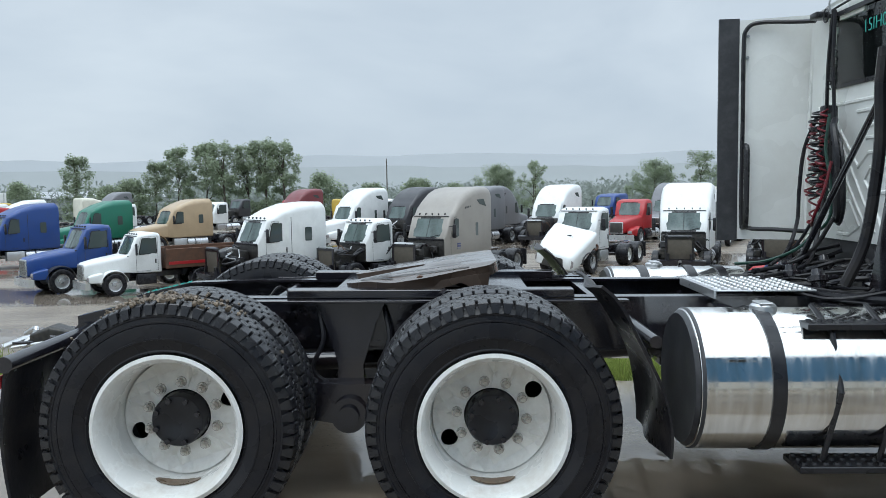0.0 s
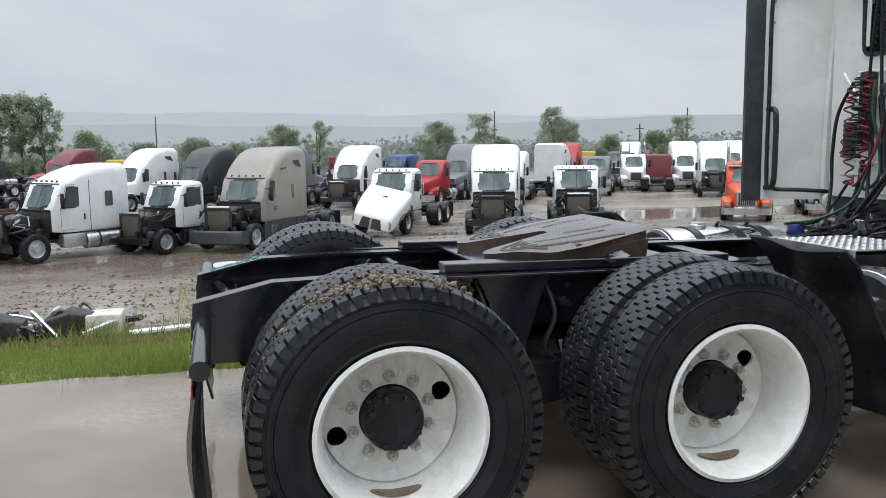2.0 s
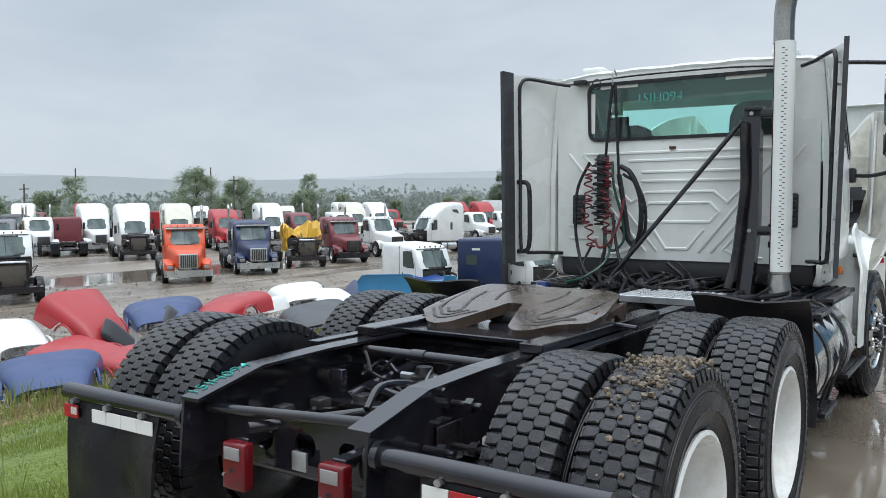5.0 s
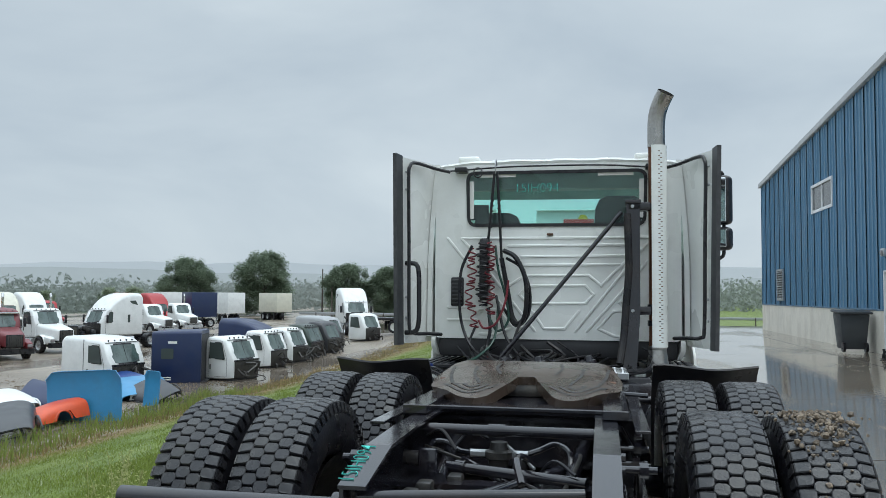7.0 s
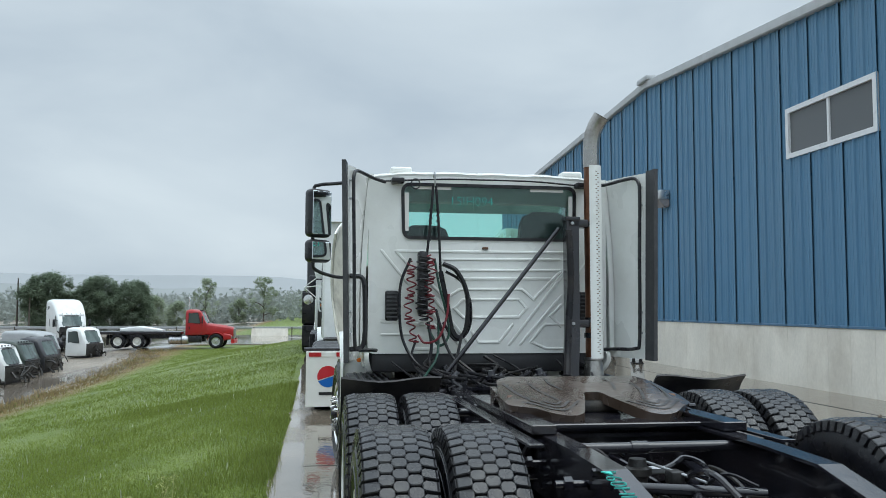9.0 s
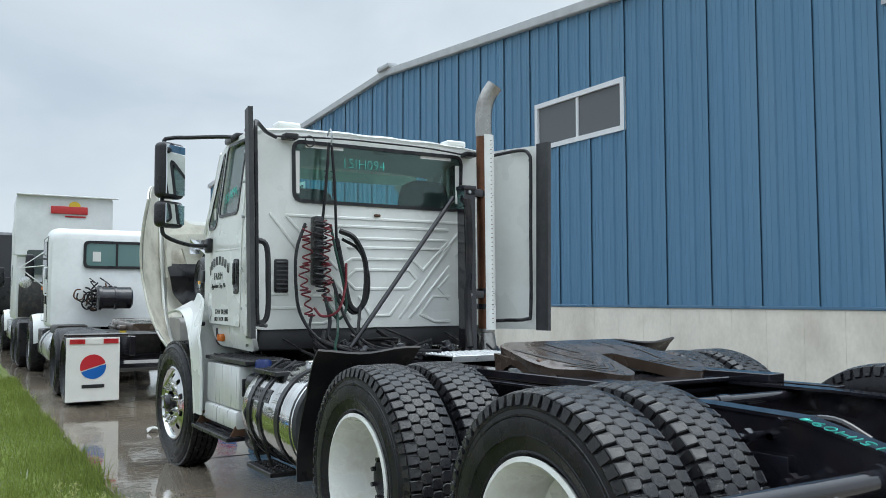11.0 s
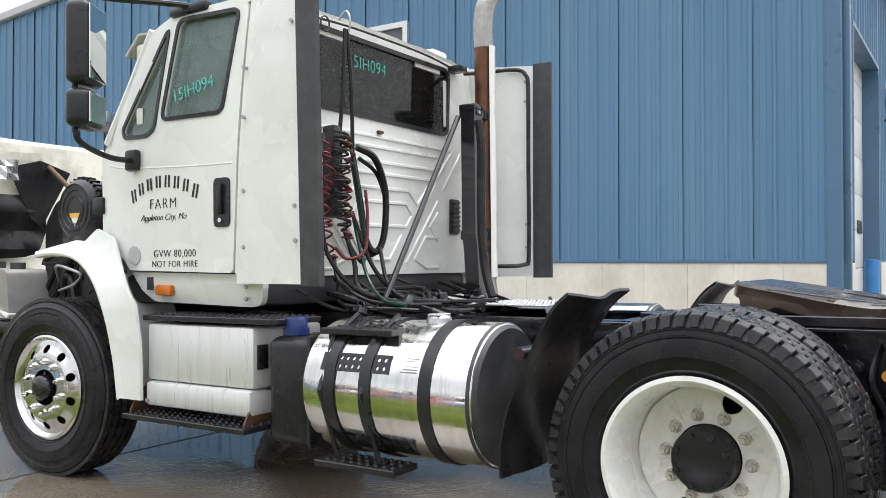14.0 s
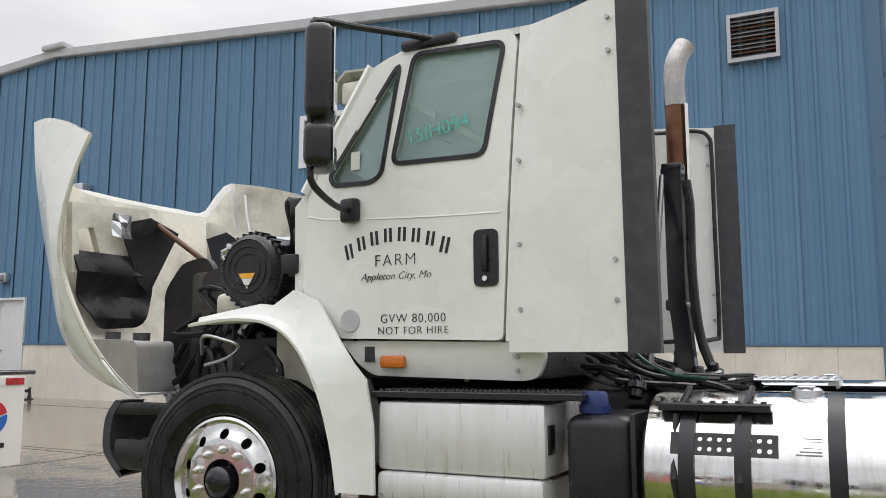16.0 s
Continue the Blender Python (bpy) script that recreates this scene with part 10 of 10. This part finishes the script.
# ---------------------------------------------------------------- grass
def blades(name, label, mat, n, xs, ys, height, width, seed, clump=0.0, lean=0.5, dens=None):
    rs = np.random.RandomState(seed)
    x, y = rs.uniform(*xs, n), rs.uniform(*ys, n)
    if dens:
        keep = rs.uniform(size=n) < np.array([dens(a, b) for a, b in zip(x, y)])
        x, y = x[keep], y[keep]
    n = len(x)
    hgt = height * rs.uniform(0.45, 1.2, n) * (1 + clump * np.sin(x * 2.1 + np.sin(y * 1.7) * 2) * np.sin(y * 2.7))
    a, la = rs.uniform(0, 2 * np.pi, n), rs.uniform(0, 2 * np.pi, n)
    le = lean * hgt * rs.uniform(0.1, 1.0, n)
    z = np.array([grade(p, q) for p, q in zip(x, y)]) - 0.01
    dx, dy = np.cos(a) * width * 0.5, np.sin(a) * width * 0.5
    v = np.empty((n, 5, 3))
    v[:, 0] = np.stack([x - dx, y - dy, z], 1)
    v[:, 1] = np.stack([x + dx, y + dy, z], 1)
    mx, my = x + np.cos(la) * le * 0.35, y + np.sin(la) * le * 0.35
    v[:, 2] = np.stack([mx + dx * 0.8, my + dy * 0.8, z + hgt * 0.6], 1)
    v[:, 3] = np.stack([mx - dx * 0.8, my - dy * 0.8, z + hgt * 0.6], 1)
    v[:, 4] = np.stack([x + np.cos(la) * le, y + np.sin(la) * le, z + hgt], 1)
    faces = []
    for i in range(n):
        b = 5 * i
        faces += [(b, b + 1, b + 2, b + 3), (b + 3, b + 2, b + 4)]
    me = bpy.data.meshes.new(name)
    me.from_pydata(v.reshape(-1, 3).tolist(), [], faces)
    me.materials.append(M[mat])
    return tagged(new(name, me), label, "grass", kind="stuff")


blades("grass", "wet green mown grass along the apron's edge", "grass", 210000, (-6.5, 15), (1.74, 6.6), 0.055, 0.0052, 1, 0.35, 1.0, dens=lambda x, y: 1 if y < 4.6 else (6.6 - y) / 2)
blades("grass", "green grass over the bank", "grass", 230000, (-12, 58), (1.9, 13.0), 0.060, 0.010, 2, 0.4, 0.9, dens=lambda x, y: (1.0 if x < 24 else 0.6) * (1 if y < 10 else 0.6) * (min(1, max(0.12, (y - 4.2) / 2.4)) if x < 13 else 1))
blades("long_grass", "longer uncut grass at the edge of the concrete", "grass", 15000, (-6, 14), (1.74, 2.6), 0.15, 0.006, 3, 0.7, 0.9, dens=lambda x, y: max(0.0, 1.05 - (y - 1.66) * 0.8) * (0.55 + 0.45 * math.sin(x * 3.1 + 2 * math.sin(x * 1.3))))
blades("dry_grass", "dry straw grass at the foot of the bank", "straw", 20000, (-12, 58), (10.9, 13.6), 0.17, 0.020, 4, 0.5, 0.9, dens=lambda x, y: max(0.05, 0.9 - abs(y - 12.3) * 0.55))
blades("long_grass", "tall grass round the scrap hoods", "grass", 6500, (-9, 26), (11.6, 14.2), 0.32, 0.02, 6, 0.5, 0.7)
blades("clover_flowers", "white clover heads in the grass", "clover", 1500, (-1, 44), (2.1, 8.0), 0.085, 0.014, 5, 0.2, 0.2, dens=lambda x, y: 0.5 + 0.5 * math.sin(x * 0.9) * math.sin(y * 1.4))
# seeded weeds on the bank's edge
for k, (x, y) in enumerate(((1.55, 2.45), (1.85, 2.3), (1.30, 2.6), (1.05, 2.5), (2.05, 2.4), (0.75, 2.55), (2.3, 2.3), (1.7, 2.65), (0.45, 2.35), (2.6, 2.3), (-0.9, 2.2), (-0.6, 2.45), (-0.35, 2.3), (-0.1, 2.6), (-1.2, 2.5), (-0.75, 2.05), (0.1, 2.15), (0.95, 2.14), (1.02, 2.22), (0.88, 2.08), (0.80, 2.12), (1.07, 2.30), (1.12, 2.36), (0.98, 2.28), (0.72, 2.02), (0.62, 1.96), (1.20, 2.42))):
    rnd = random.Random(300 + k)
    t = thing("seed_grass", "thin pale weed stalk with a seeded head", "weed", Matrix.Translation((x, y, grade(x, y) - 0.01)), group="weeds on the bank")
    hgt = rnd.uniform(0.48, 0.70)
    a = rnd.uniform(0, 6.28)
    stem = [(0, 0, 0), (0.03 * math.cos(a), 0.03 * math.sin(a), hgt * 0.5), (0.10 * math.cos(a), 0.10 * math.sin(a), hgt)]
    part("stalk", pipe(stem, 0.0022, 5, 5), M["seed"], t)
    bm = bmesh.new()
    for j in range(80):
        u = rnd.uniform(0.62, 1.0)
        c = Vector((0.10 * math.cos(a) * u * u, 0.10 * math.sin(a) * u * u, hgt * u)) + Vector((rnd.gauss(0, 1), rnd.gauss(0, 1), rnd.gauss(0, 0.6))) * 0.085 * (1.12 - u)
        d = Vector((rnd.gauss(0, 1), rnd.gauss(0, 1), 0.8)).normalized() * 0.009
        w = d.orthogonal().normalized() * 0.0028
        bm.faces.new([bm.verts.new(q) for q in (c - d, c + w, c + d, c - w)])
    part("seed_head", bm, M["seed"], t, smooth=False)
    bm = bmesh.new()
    for j in range(6):
        b, L = rnd.uniform(0, 6.28), rnd.uniform(0.12, 0.26)
        w = Vector((-math.sin(b), math.cos(b), 0)) * 0.004
        p0, p1, p2 = Vector((0, 0, 0)), Vector((0.05 * math.cos(b), 0.05 * math.sin(b), L * 0.6)), Vector((0.14 * math.cos(b), 0.14 * math.sin(b), L))
        bm.faces.new([bm.verts.new(q) for q in (p0 - w, p0 + w, p1 + w, p1 - w)])
        bm.faces.new([bm.verts.new(q) for q in (p1 - w, p1 + w, p2)])
    part("leaf", bm, M["grass"], t, smooth=False)
